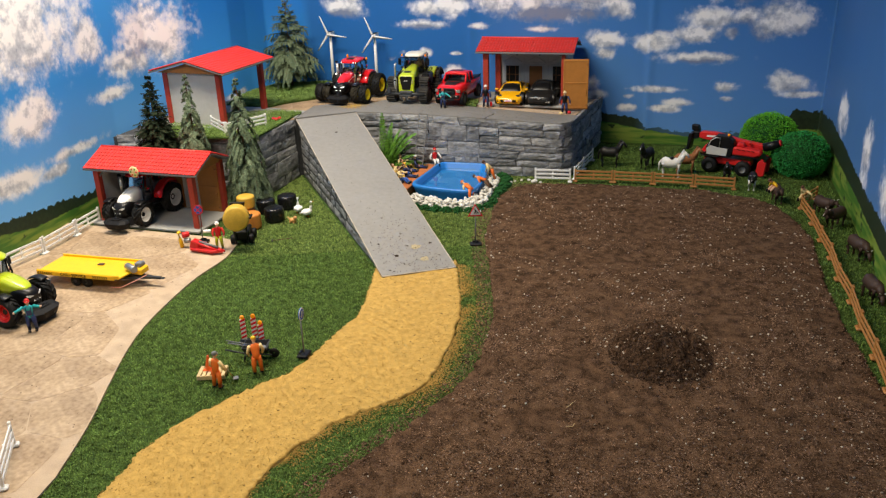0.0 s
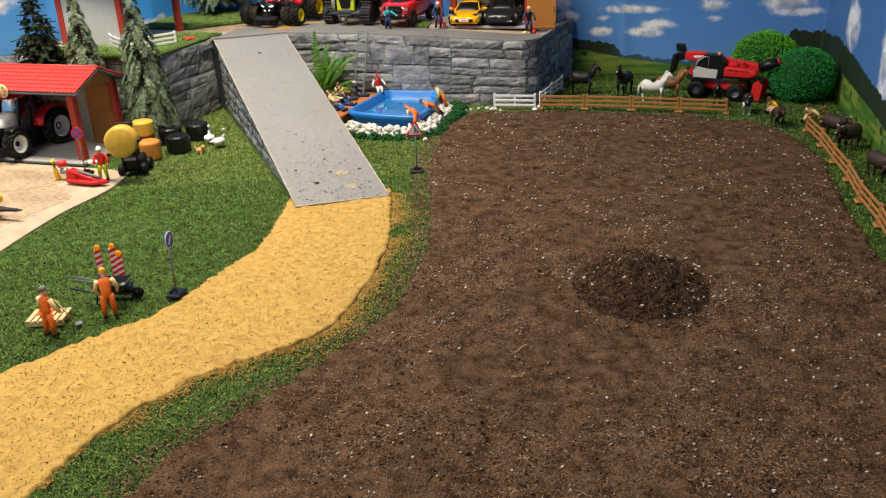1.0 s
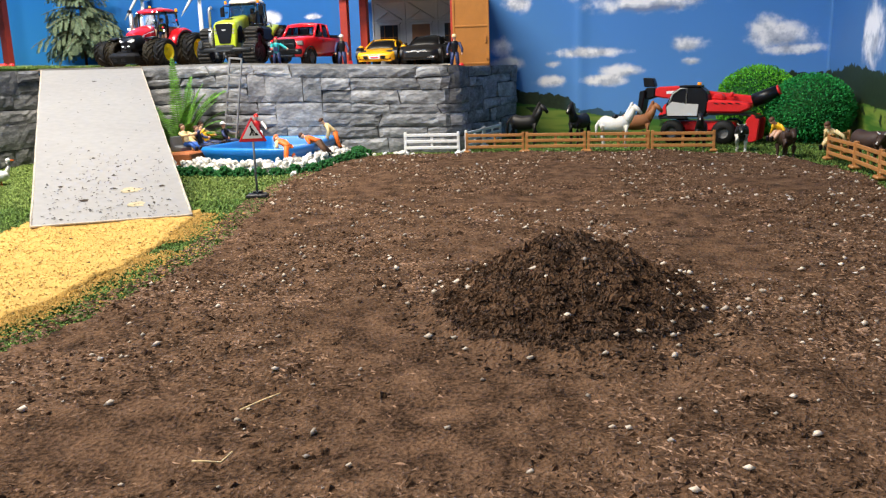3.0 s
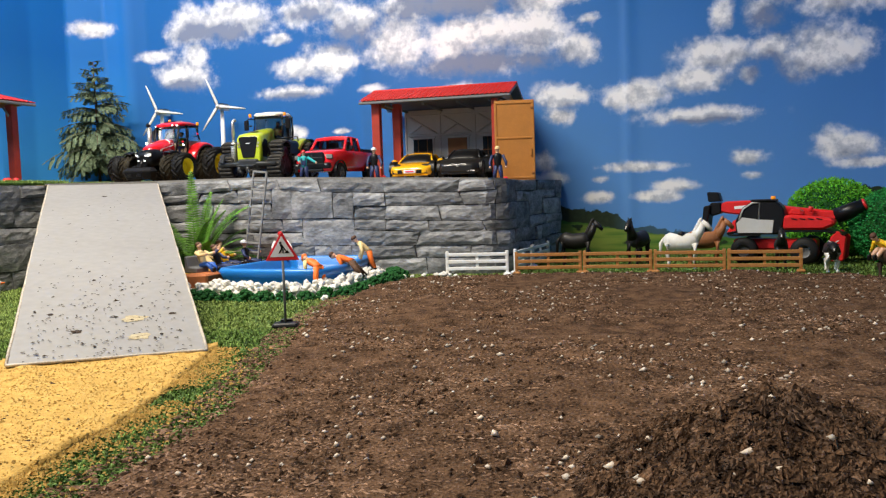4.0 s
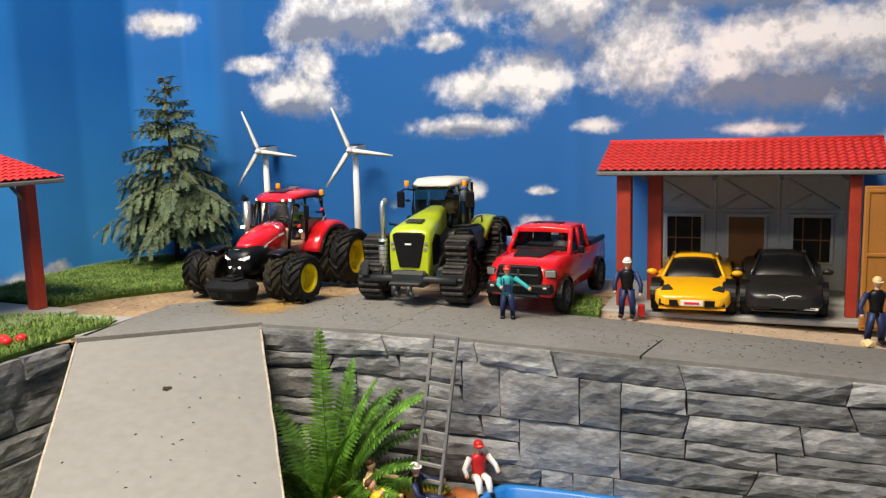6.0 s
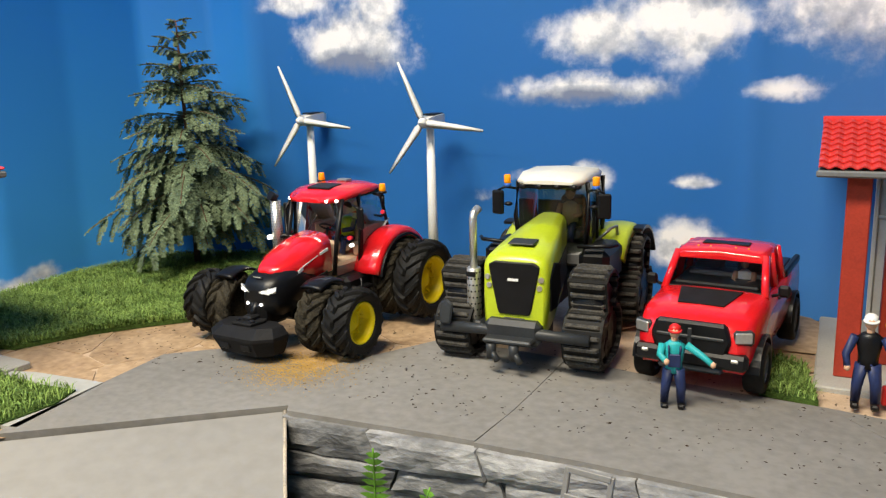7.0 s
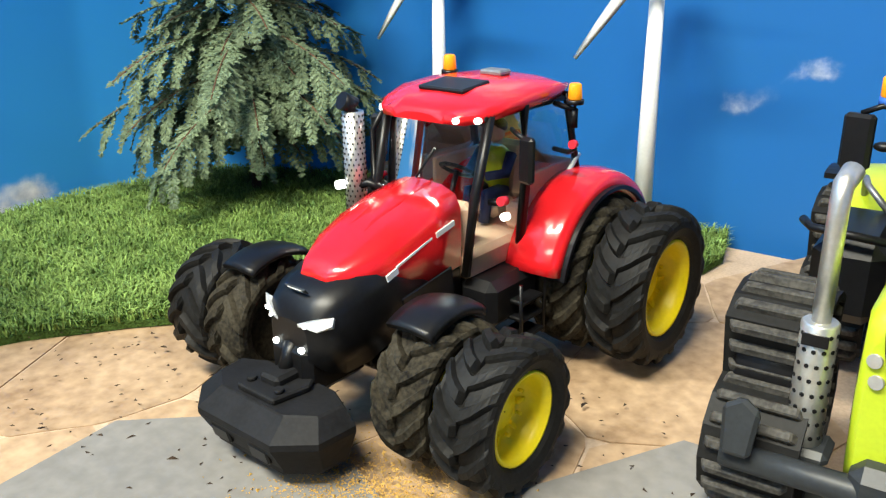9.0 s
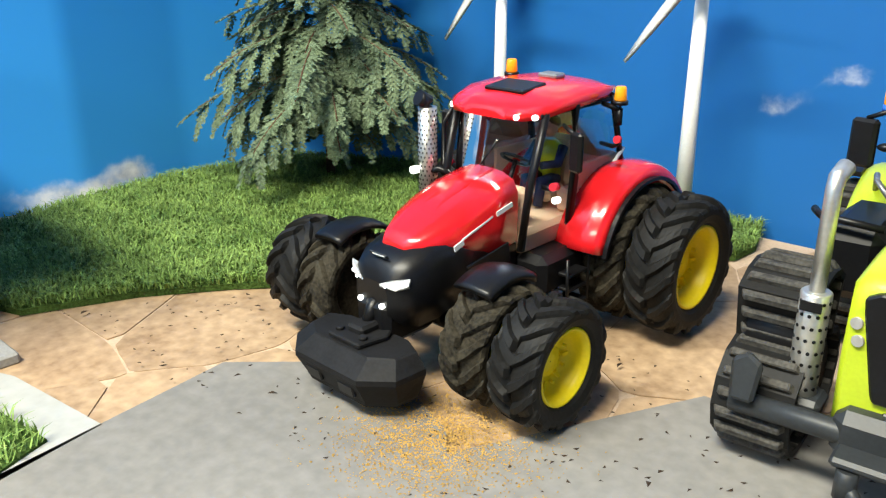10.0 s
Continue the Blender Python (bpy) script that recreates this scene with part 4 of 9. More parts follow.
# ---- wheels ----
def tyre_mesh(r, w, lugs, material, lug_h=0.0042):
    """A farm tyre round the x axis in one skin: rounded shoulders, curved lugs in two rows that meet as arrows."""
    h = w / 2
    ri, core = r * 0.60, r - lug_h
    # across the tread: share of the half width, radius of the carcass, how much lug stands there, how far the lug trails
    half = [(0.00, core, 1.0, 0.00), (0.10, core, 1.0, 0.05), (0.28, core, 1.0, 0.16), (0.48, core * 0.995, 1.0, 0.33), (0.68, core * 0.982, 1.0, 0.56), (0.84, core * 0.955, 0.95, 0.78), (0.93, r * 0.875, 0.70, 0.93), (0.99, r * 0.835, 0.40, 1.02), (1.0, r * 0.80, 0.0, 1.05), (1.0, ri + 0.16 * r, 0.0, 1.05), (0.90, ri + 0.06 * r, 0.0, 1.05), (0.72, ri, 0.0, 1.05)]
    line = [(-u, q, k, g) for u, q, k, g in half[:0:-1]] + half
    steps = [0.0, 0.05, 0.12, 0.42, 0.49, 0.54, 0.80, 0.92]
    b = bmesh.new()
    rings = []
    for n in range(lugs):
        for f in steps:
            ring = []
            for u, q, k, g in line:
                side = 0.5 if u > 0 else 0.0
                a = 2 * math.pi * (n + f + side + g) / lugs
                up_ = min(1.0, max(0.0, (f - 0.0) / 0.10)) * min(1.0, max(0.0, (0.53 - f) / 0.08))
                if abs(u) < 0.05:
                    up_ = 0.0
                rad = q + (lug_h * 0.98 * k * up_ if abs(u) < 0.9 else lug_h * 0.5 * k * up_)
                out = 0.0016 * up_ * k if abs(u) >= 0.93 else 0.0
                ring.append(b.verts.new((math.copysign(abs(u) * h + out, u), rad * math.sin(a), rad * math.cos(a))))
            rings.append(ring)
    for r0, r1 in zip(rings, rings[1:] + rings[:1]):
        for i in range(len(line) - 1):
            b.faces.new((r0[i], r1[i], r1[i + 1], r0[i + 1]))
    # the disc inside
    for x in (-h * 0.60,):
        c = [b.verts.new((x, 0.0, 0.0))]
        rim_v = [b.verts.new((x, ri * math.sin(2 * math.pi * k / 24), ri * math.cos(2 * math.pi * k / 24))) for k in range(24)]
        for k in range(24):
            b.faces.new((c[0], rim_v[k], rim_v[(k + 1) % 24]))
    bmesh.ops.recalc_face_normals(b, faces=b.faces)
    return mesh_of("tyre", b, material)


def rim_mesh(r, w, material):
    """A dished rim that opens to +x."""
    h = w / 2
    b = lathe([(r * 0.615, h * 0.62), (r * 0.60, h * 0.80), (r * 0.565, h * 0.80), (r * 0.53, h * 0.45), (r * 0.50, -h * 0.05), (r * 0.30, -h * 0.25), (r * 0.24, h * 0.05), (r * 0.10, h * 0.10), (0.0005, h * 0.10)], 32)
    for k in range(8):
        a = 2 * math.pi * k / 8
        cyl(r * 0.028, 0.003, (h * 0.02, r * 0.40 * math.cos(a), r * 0.40 * math.sin(a)), (0, 90, 0), 6, bm=b)
        box(h * 0.25, r * 0.05, r * 0.16, (-h * 0.12, r * 0.42 * math.cos(a + 0.39), r * 0.42 * math.sin(a + 0.39)), (math.degrees(a + 0.39) - 90, 0, 0), bm=b)
    return mesh_of("rim", b, material)


wheel_cache = {}


def wheel(parent, x, y, r, w, lugs, rim_mat, tyre_mat=None, flip=False):
    tyre_mat = tyre_mat or M_RUBBER
    key = (r, w, lugs, rim_mat.name, tyre_mat.name)
    if key not in wheel_cache:
        wheel_cache[key] = (tyre_mesh(r, w, lugs, tyre_mat), rim_mesh(r, w, rim_mat))
    wh = new("wheel", wheel_cache[key][0])
    wh.parent = parent
    wh.matrix_local = pose(x, y, r, 11 * (x * 37 % 3), 0, 180 if flip else 0)
    tagged(wh, "black lugged tyre with a painted rim")
    rm = new("rim", wheel_cache[key][1])
    rm.parent = wh
    return wh


def bar(parent, name, pts, r, material, label=""):
    return part(name, tube(pts, r, 8), material, parent, label)


def hood_rings(stations):
    """Rings across a bonnet: y, half width, bottom z, shoulder z, top z."""
    out = []
    for y, w, zb, zs, zt in stations:
        ring = []
        for x, z in ((-w, zb), (-w * 1.02, zb + 0.5 * (zs - zb)), (-w, zs), (-w * 0.86, zs + 0.62 * (zt - zs)), (-w * 0.5, zs + 0.93 * (zt - zs)), (0, zt),
                     (w * 0.5, zs + 0.93 * (zt - zs)), (w * 0.86, zs + 0.62 * (zt - zs)), (w, zs), (w * 1.02, zb + 0.5 * (zs - zb)), (w, zb)):
            ring.append((x, y, z))
        out.append(ring)
    return out


def strip_plate(ring_pts, thick):
    """A plate along a bent line in y, z; ring_pts: (y, z, x0, x1)."""
    rings = []
    n = len(ring_pts)
    for i, (y, z, x0, x1) in enumerate(ring_pts):
        a, c = ring_pts[max(0, i - 1)], ring_pts[min(n - 1, i + 1)]
        d = Vector((0, c[0] - a[0], c[1] - a[1])).normalized()
        nn = Vector((0, d.z, -d.y)) * thick
        rings.append([(x0, y, z), (x1, y, z), (x1, y + nn.y, z + nn.z), (x0, y + nn.y, z + nn.z)])
    b = loft(rings, smooth=False)
    bmesh.ops.recalc_face_normals(b, faces=b.faces)
    return b


def arch(cy, cz, r, a0, a1, x0, x1, thick, n=14):
    return strip_plate([(cy - r * math.cos(math.radians(a0 + (a1 - a0) * k / n)), cz + r * math.sin(math.radians(a0 + (a1 - a0) * k / n)), x0, x1) for k in range(n + 1)], thick)


def fender(cy, cz, r, a0, a1, x0, x1, crown, n=18, lip=0.010):
    """A rounded mudguard over a wheel: crowned across, with a lip that turns down at its outer edge x1."""
    rings = []
    for k in range(n + 1):
        a = math.radians(a0 + (a1 - a0) * k / n)
        ring = []
        for u, d in ((0.0, -crown * 0.6), (0.25, -crown * 0.15), (0.55, 0.0), (0.85, -crown * 0.30), (0.97, -crown * 0.75), (1.0, -crown - lip), (0.97, -crown - lip), (0.93, -crown - 0.002), (0.5, -0.003), (0.0, -crown * 0.6 - 0.003)):
            ring.append((x0 + (x1 - x0) * u, cy - (r + d) * math.cos(a), cz + (r + d) * math.sin(a)))
        rings.append(ring)
    return loft(rings)


def doll(parent, m, top, vest):
    """A plain seated doll in a cab."""
    b = bmesh.new()
    loft([[(0.011 * k * math.cos(a * 0.785), 0.008 * k * math.sin(a * 0.785), z) for a in range(8)] for z, k in ((0.0, 0.95), (0.018, 1.05), (0.030, 1.1), (0.035, 0.5))], bm=b, mi=1)
    for s in (-1, 1):
        tube([(s * 0.013, 0, 0.030), (s * 0.015, -0.010, 0.018), (s * 0.009, -0.024, 0.018)], [0.0045, 0.004, 0.0034], 8, bm=b, mi=0)
        tube([(s * 0.006, 0, 0.002), (s * 0.008, -0.022, 0.004), (s * 0.008, -0.026, -0.016)], [0.006, 0.005, 0.004], 8, bm=b, mi=2)
    ball(0.0066, 0.0074, 0.0085, (0, -0.001, 0.0455), bm=b, mi=3)
    ball(0.0073, 0.0080, 0.0062, (0, 0.001, 0.0490), bm=b, mi=4)
    ob = part("driver_doll", b, [top, vest, M_NAVY, M_SKIN, M_HAIR], parent, "seated plastic doll at the wheel")
    ob.matrix_local = m
    return ob


def tractor(m, label, hood, side, paint, rim, rf, rr, duals, weight, lamps_on, interior, wb=0.19):
    """A toy farm tractor that faces -y, its front axle over the origin."""
    tr = thing("toy_tractor", m, label, "tractor")
    fx = (0.0765, 0.1188) if duals else (0.072,)
    fy = -0.011 if duals else 0.0
    rx = (0.0655, 0.1112) if duals else (0.078,)
    ry = wb - 0.016 if duals else wb
    fw, rw = (0.0375, 0.0415) if duals else (0.039, 0.043)
    for s in (-1, 1):
        for k, x in enumerate(fx):
            wheel(tr, s * x, fy, rf, fw, 15, rim, M_DUST if duals and k == 0 else M_RUBBER, s < 0)
        for k, x in enumerate(rx):
            wheel(tr, s * x, ry, rr, rw, 17, rim, M_DUST if duals and k == 0 else M_RUBBER, s < 0)
    part("front_axle", tube([(-0.075, 0, rf), (-0.03, 0, rf * 0.9), (0.03, 0, rf * 0.9), (0.075, 0, rf)], 0.009, 10), M_BLACK, tr)
    part("rear_axle", tube([(-0.08, wb, rr), (0.08, wb, rr)], 0.013, 12), M_BLACK, tr)
    # chassis and nose
    b = box(0.042, 0.20, 0.036, (0, 0.09, 0.052), bevel=0.004)
    box(0.060, 0.11, 0.050, (0, 0.15, 0.062), bevel=0.006, bm=b)
    box(0.034, 0.05, 0.034, (0, -0.035, 0.052), bevel=0.005, bm=b)
    part("chassis", b, M_BLACK, tr, "black chassis block")
    nose = loft(hood_rings([(-0.057, 0.015, 0.060, 0.076, 0.083), (-0.050, 0.0240, 0.053, 0.083, 0.094), (-0.040, 0.0285, 0.050, 0.088, 0.1005), (-0.022, 0.0315, 0.052, 0.0925, 0.1065), (0.000, 0.0320, 0.060, 0.094, 0.109), (0.030, 0.0315, 0.070, 0.088, 0.100)]))
    part("nose", nose, M_BLACK, tr, "black nose with the radiator grille")
    hoodm = loft(hood_rings([(-0.036, 0.0105, 0.1015, 0.1025, 0.1045), (-0.026, 0.0195, 0.1005, 0.1050, 0.1105), (-0.008, 0.0280, 0.0965, 0.1095, 0.1190), (0.014, 0.0312, 0.0880, 0.1150, 0.1275), (0.038, 0.0318, 0.0840, 0.1205, 0.1350), (0.064, 0.0312, 0.0860, 0.1250, 0.1395)]))
    hd = part("bonnet", hoodm, hood, tr, "glossy sloping bonnet")
    part("bonnet_ridge", loft([[(-0.010, y, z), (-0.0075, y, z + 0.0022), (0.0075, y, z + 0.0022), (0.010, y, z)] for y, z in ((-0.020, 0.1105), (0.000, 0.1195), (0.030, 0.1315), (0.062, 0.1378))], smooth=True), hood, hd)
    for s in (-1, 1):
        # bonnet stripe and number, badge shapes
        if duals:
            part("stripe", box(0.0008, 0.034, 0.0014, (s * 0.0318, 0.018, 0.1085), (16, 0, 0)), M_SIGNWHITE, hd, "white bonnet stripe")
            part("lettering_bar", box(0.0010, 0.018, 0.0036, (s * 0.0324, 0.047, 0.1160), (12, 0, 0)), M_SIGNWHITE, hd, "white lettering bar")
            part("lettering_bar", box(0.0010, 0.010, 0.0042, (s * 0.0318, -0.002, 0.1005), (16, 0, 0)), M_SIGNWHITE, hd, "white number bar")
        lm = M_LAMP if lamps_on else M_SIGNWHITE
        hl = loft([[(s * x * (1 + 30 * d), y - d, z + d) for x, y, z in ((0.0085, -0.0545, 0.0775), (0.0185, -0.0505, 0.0755), (0.0262, -0.0460, 0.0800), (0.0270, -0.0450, 0.0855), (0.0180, -0.0510, 0.0835), (0.0085, -0.0550, 0.0795))] for d in (0.0, 0.0034)], smooth=False)
        hp = part("headlight", hl, M_LENS if lamps_on else M_SIGNWHITE, tr, "clear angular headlight" if lamps_on else "pale headlight")
        if lamps_on:
            part("bulb", ball(0.0024, 0.0012, 0.0018, (s * 0.0225, -0.0535, 0.0830), sub=1), M_LAMP, hp, "lit headlight bulb")
            part("bulb", ball(0.0014, 0.0010, 0.0012, (s * 0.0145, -0.0578, 0.0818), sub=1), M_LAMP, hp, "lit headlight bulb")
        part("headlight", cyl(0.0022, 0.003, (s * 0.0110, -0.0575, 0.0660), (82, 0, 0), 12), lm, tr, "small round work light")
        side_g = loft(hood_rings([(0.0, 0.0300, 0.060, 0.080, 0.084), (0.03, 0.0305, 0.058, 0.082, 0.086), (0.064, 0.0305, 0.060, 0.084, 0.088)]))
        if s > 0:
            part("engine_cover", side_g, M_BLACK, tr, "black engine side cover")
        part("side_panel", box(0.0015, 0.048, 0.020, (s * 0.0325, 0.030, 0.076), (8, 0, 0), bevel=0.0006), side, tr, "dark engine side panel")
        # front mudguard
        part("mudguard", fender(fy, rf, rf + 0.0085, 60, 120, s * 0.058, s * 0.090, 0.004, 14, 0.003), M_BLACK, tr, "black front mudguard")
        bar(tr, "mudguard_stay", [(s * 0.04, 0.0, rf + 0.002), (s * 0.062, 0.0, rf + 0.008)], 0.004, M_BLACK)
        # rear mudguard
        rfm = fender(ry, rr, rr + 0.018, 14, 152, s * 0.038, s * 0.079, 0.006)
        side_in = [(ry - (rr + 0.013) * math.cos(math.radians(a)), rr + (rr + 0.013) * math.sin(math.radians(a))) for a in range(14, 153, 8)]
        place(prism(side_in + [(ry + 0.05, 0.100), (ry - 0.03, 0.088)], 0.003, "x", (s * 0.039, 0, 0)), bm=rfm)
        part("rear_mudguard", rfm, paint, tr, "rounded painted rear mudguard")
        part("mudguard_lip", arch(ry, rr, rr + 0.0075, 12, 154, s * 0.060, s * 0.082, 0.003, 18), M_BLACK, tr, "black mudguard lip")
        # cab posts
        bar(tr, "cab_post", [(s * 0.036, 0.063, 0.080), (s * 0.042, 0.064, 0.13), (s * 0.043, 0.080, 0.186)], 0.0034, M_BLACK)
        bar(tr, "cab_post", [(s * 0.044, 0.112, 0.076), (s * 0.048, 0.112, 0.13), (s * 0.046, 0.112, 0.186)], 0.0036, M_BLACK)
        bar(tr, "cab_post", [(s * 0.046, 0.182, 0.128), (s * 0.043, 0.168, 0.186)], 0.0026, M_BLACK)
        part("side_window", loft([[(s * 0.0375, 0.066, 0.082), (s * 0.0435, 0.082, 0.183)], [(s * 0.0455, 0.110, 0.080), (s * 0.0465, 0.110, 0.183)]], closed=False), M_GLASS, tr, "clear door glass")
        part("side_window", loft([[(s * 0.0465, 0.115, 0.080), (s * 0.0465, 0.115, 0.183)], [(s * 0.0475, 0.136, 0.100), (s * 0.046, 0.145, 0.183)], [(s * 0.0465, 0.181, 0.134), (s * 0.0430, 0.168, 0.183)]], closed=False), M_GLASS, tr, "clear rear side glass")
        bar(tr, "window_frame", [(s * 0.047, 0.114, 0.079), (s * 0.0475, 0.124, 0.082), (s * 0.048, 0.142, 0.112), (s * 0.047, 0.183, 0.140)], 0.0016, M_SIGNWHITE if duals else M_BLACK)
        # steps
        st = box(0.020, 0.026, 0.003, (s * 0.060, 0.094, 0.036), bevel=0.0008)
        for z in (0.048, 0.060):
            box(0.020, 0.024, 0.003, (s * 0.058, 0.096, z), bevel=0.0008, bm=st)
        tube([(s * 0.068, 0.082, 0.032), (s * 0.066, 0.083, 0.074)], 0.0015, 6, bm=st)
        tube([(s * 0.068, 0.108, 0.032), (s * 0.068, 0.110, 0.086), (s * 0.058, 0.112, 0.091)], 0.0015, 6, bm=st)
        part("step", st, M_BLACK, tr, "black cab steps")
        part("tank", box(0.030, 0.056, 0.034, (s * 0.042, 0.092, 0.060), bevel=0.006), M_BLACK, tr, "black tank under the cab")
        # mirror, lamps on the posts
        mi = part("mirror", box(0.012, 0.006, 0.030, (s * 0.064, 0.090, 0.156), (0, 0, s * -12), bevel=0.002), M_BLACK, tr, "black wing mirror")
        part("mirror_arm", tube([(s * 0.045, 0.100, 0.172), (s * 0.056, 0.090, 0.172), (s * 0.064, 0.090, 0.168)], 0.0016, 6), M_BLACK, mi)
        sl = part("side_lamp", cyl(0.0031, 0.006, (s * 0.053, 0.080, 0.130), (85, 0, 0), 12), M_REDLAMP, tr, "round red side lamp")
        part("lamp_bracket", tube([(s * 0.043, 0.078, 0.128), (s * 0.053, 0.082, 0.128)], 0.0022, 6), M_BLACK, sl)
        if lamps_on:
            part("work_light", cyl(0.0026, 0.005, (s * 0.055, 0.080, 0.120), (85, 0, 0), 12), M_LAMP, tr, "lit work light")
        rl = part("marker_lamp", cyl(0.0030, 0.004, (s * 0.066, 0.142, 0.157), (85, 0, 0), 12), M_REDLAMP, tr, "small round marker lamp")
        part("lamp_bracket", tube([(s * 0.046, 0.150, 0.150), (s * 0.060, 0.146, 0.150), (s * 0.066, 0.145, 0.154)], 0.0018, 6), M_BLACK, rl)
    part("windscreen", loft([[(-0.036, 0.0640, 0.10), (-0.0425, 0.081, 0.183)], [(0, 0.059, 0.10), (0, 0.074, 0.184)], [(0.036, 0.0640, 0.10), (0.0425, 0.081, 0.183)]], closed=False), M_GLASS, tr, "clear curved windscreen")
    part("rear_window", loft([[(-0.044, 0.184, 0.12), (-0.042, 0.170, 0.183)], [(0.044, 0.184, 0.12), (0.042, 0.170, 0.183)]], closed=False), M_GLASS, tr, "clear rear glass")
    # inside of the cab
    ins = box(0.074, 0.120, 0.020, (0, 0.126, 0.084), bevel=0.004)
    box(0.030, 0.028, 0.012, (0, 0.138, 0.104), bevel=0.004, bm=ins)
    box(0.030, 0.010, 0.042, (0, 0.158, 0.128), (-8, 0, 0), bevel=0.004, bm=ins)
    box(0.014, 0.040, 0.020, (0.030, 0.143, 0.104), bevel=0.003, bm=ins)
    box(0.060, 0.012, 0.034, (0, 0.076, 0.108), bevel=0.004, bm=ins)
    for s in (-1, 1):
        box(0.003, 0.060, 0.048, (s * 0.0405, 0.152, 0.112), bevel=0.001, bm=ins)
    box(0.076, 0.004, 0.046, (0, 0.184, 0.112), bevel=0.001, bm=ins)
    part("seat_and_dashboard", ins, interior, tr, "tan moulded cab interior")
    sw = tube([(0.013 * math.cos(k * 0.6283), 0.100 + 0.009 * math.sin(k * 0.6283), 0.138 - 0.006 * math.sin(k * 0.6283)) for k in range(11)], 0.0015, 6)
    tube([(0, 0.100, 0.138), (0, 0.088, 0.112)], 0.002, 6, bm=sw)
    part("steering_wheel", sw, M_BLACK, tr)
    # roof
    rings = []
    for y, w, zt, zb in ((0.060, 0.022, 0.1835, 0.1790), (0.064, 0.036, 0.1870, 0.1785), (0.078, 0.047, 0.1925, 0.1800), (0.096, 0.0505, 0.1965, 0.1825), (0.13, 0.0500, 0.1985, 0.1840), (0.158, 0.0470, 0.1975, 0.1845), (0.172, 0.0430, 0.1945, 0.1850), (0.178, 0.0380, 0.1905, 0.1855)):
        rings.append([(-w * 0.94, y, zb), (-w, y, zb + 0.006), (-w * 0.88, y, zt - 0.003), (-w * 0.5, y, zt), (0, y, zt + 0.0008), (w * 0.5, y, zt), (w * 0.88, y, zt - 0.003), (w, y, zb + 0.006), (w * 0.94, y, zb)])
    rf_ = part("roof", loft(rings), paint, tr, "glossy moulded cab roof")
    part("roof_lining", box(0.088, 0.100, 0.004, (0, 0.124, 0.1825), bevel=0.001), M_BLACK, rf_)
    part("hatch", box(0.038, 0.030, 0.003, (0.0, 0.097, 0.1966), (5, 0, 0), bevel=0.001), M_BLACK if duals else paint, rf_, "dark roof hatch")
    part("dome", box(0.018, 0.014, 0.004, (0.004, 0.138, 0.2005), bevel=0.0012), M_STEEL, rf_, "pale grey aerial box")
    for s, y, z in ((-1, 0.142, 0.1965), (1, 0.152, 0.1835)):
        x = -0.040 if s < 0 else 0.060
        be = part("beacon", cyl(0.0050, 0.011, (x, y, z + 0.007), seg=14, r2=0.0042, bevel=0.001), M_AMBER, rf_, "amber warning beacon")
        part("beacon_base", cyl(0.0062, 0.003, (x, y, z), seg=14), M_BLACK, be)
        if s > 0:
            part("beacon_arm", tube([(0.044, y, 0.181), (0.060, y, 0.178), (0.060, y, 0.184)], 0.002, 6), M_BLACK, be)
            part("beacon_arm", tube([(0.060, y, 0.179), (0.060, y, 0.166)], 0.0028, 6), M_BLACK, be)
    for s in (-1, 1):
        for x in (0.030, 0.041):
            if s > 0 or x > 0.035:
                part("roof_light", cyl(0.0021, 0.004, (s * x * 0.98, 0.0625 + (0.008 if x > 0.035 else 0), 0.1815), (84, 0, s * 18), 12), M_LAMP if lamps_on else M_SIGNWHITE, rf_, "lit white roof light" if lamps_on else "pale roof light")
    # exhaust
    ex = part("exhaust", cyl(0.0076, 0.086, (-0.057, 0.058, 0.136), seg=18), M_CHROME, tr, "perforated chrome exhaust guard")
    holes = bmesh.new()
    for k in range(23):
        for a in range(14):
            an = 2 * math.pi * (a + 0.5 * (k % 2)) / 14
            box(0.0009, 0.0006, 0.0015, (-0.057 + 0.0077 * math.sin(an), 0.058 - 0.0077 * math.cos(an), 0.095 + 0.0037 * k), (0, 0, math.degrees(an)), bm=holes)
    part("perforation", holes, M_BLACK, ex)
    part("exhaust_tip", tube([(-0.057, 0.058, 0.178), (-0.057, 0.058, 0.183), (-0.059, 0.050, 0.187)], 0.0064, 12), M_BLACK, ex)
    bar(tr, "hand_rail", [(-0.040, 0.066, 0.120), (-0.048, 0.066, 0.124), (-0.050, 0.070, 0.165), (-0.044, 0.078, 0.182)], 0.0022, M_BLACK)
    bar(tr, "hand_rail", [(-0.058, 0.054, 0.126), (-0.046, 0.060, 0.130), (-0.036, 0.064, 0.126)], 0.0030, M_BLACK)
    if lamps_on:
        part("work_light", cyl(0.0032, 0.006, (-0.064, 0.050, 0.128), (85, 0, 0), 12), M_LAMP, tr, "lit work light")
    if not duals:
        for x in (-0.010, 0.0, 0.010):
            part("grille_slot", box(0.0045, 0.003, 0.026, (x, -0.0505, 0.080), (-32, 0, 0), bevel=0.001), M_BLACK, tr, "black grille slot")
    if duals:
        part("badge", box(0.017, 0.001, 0.004, (0, -0.0490, 0.0990), (38, 0, 0)), M_DARKGREY, hd, "dark badge plate")
        part("lettering_bar", box(0.012, 0.001, 0.0016, (0, -0.0497, 0.0992), (38, 0, 0)), M_SIGNWHITE, hd, "pale lettering bar")
        part("wiper", tube([(0.006, 0.069, 0.160), (-0.018, 0.066, 0.125)], 0.0010, 5), M_BLACK, tr)
        doll(tr, pose(0, 0.146, 0.112), M_NAVY, M_LIME)
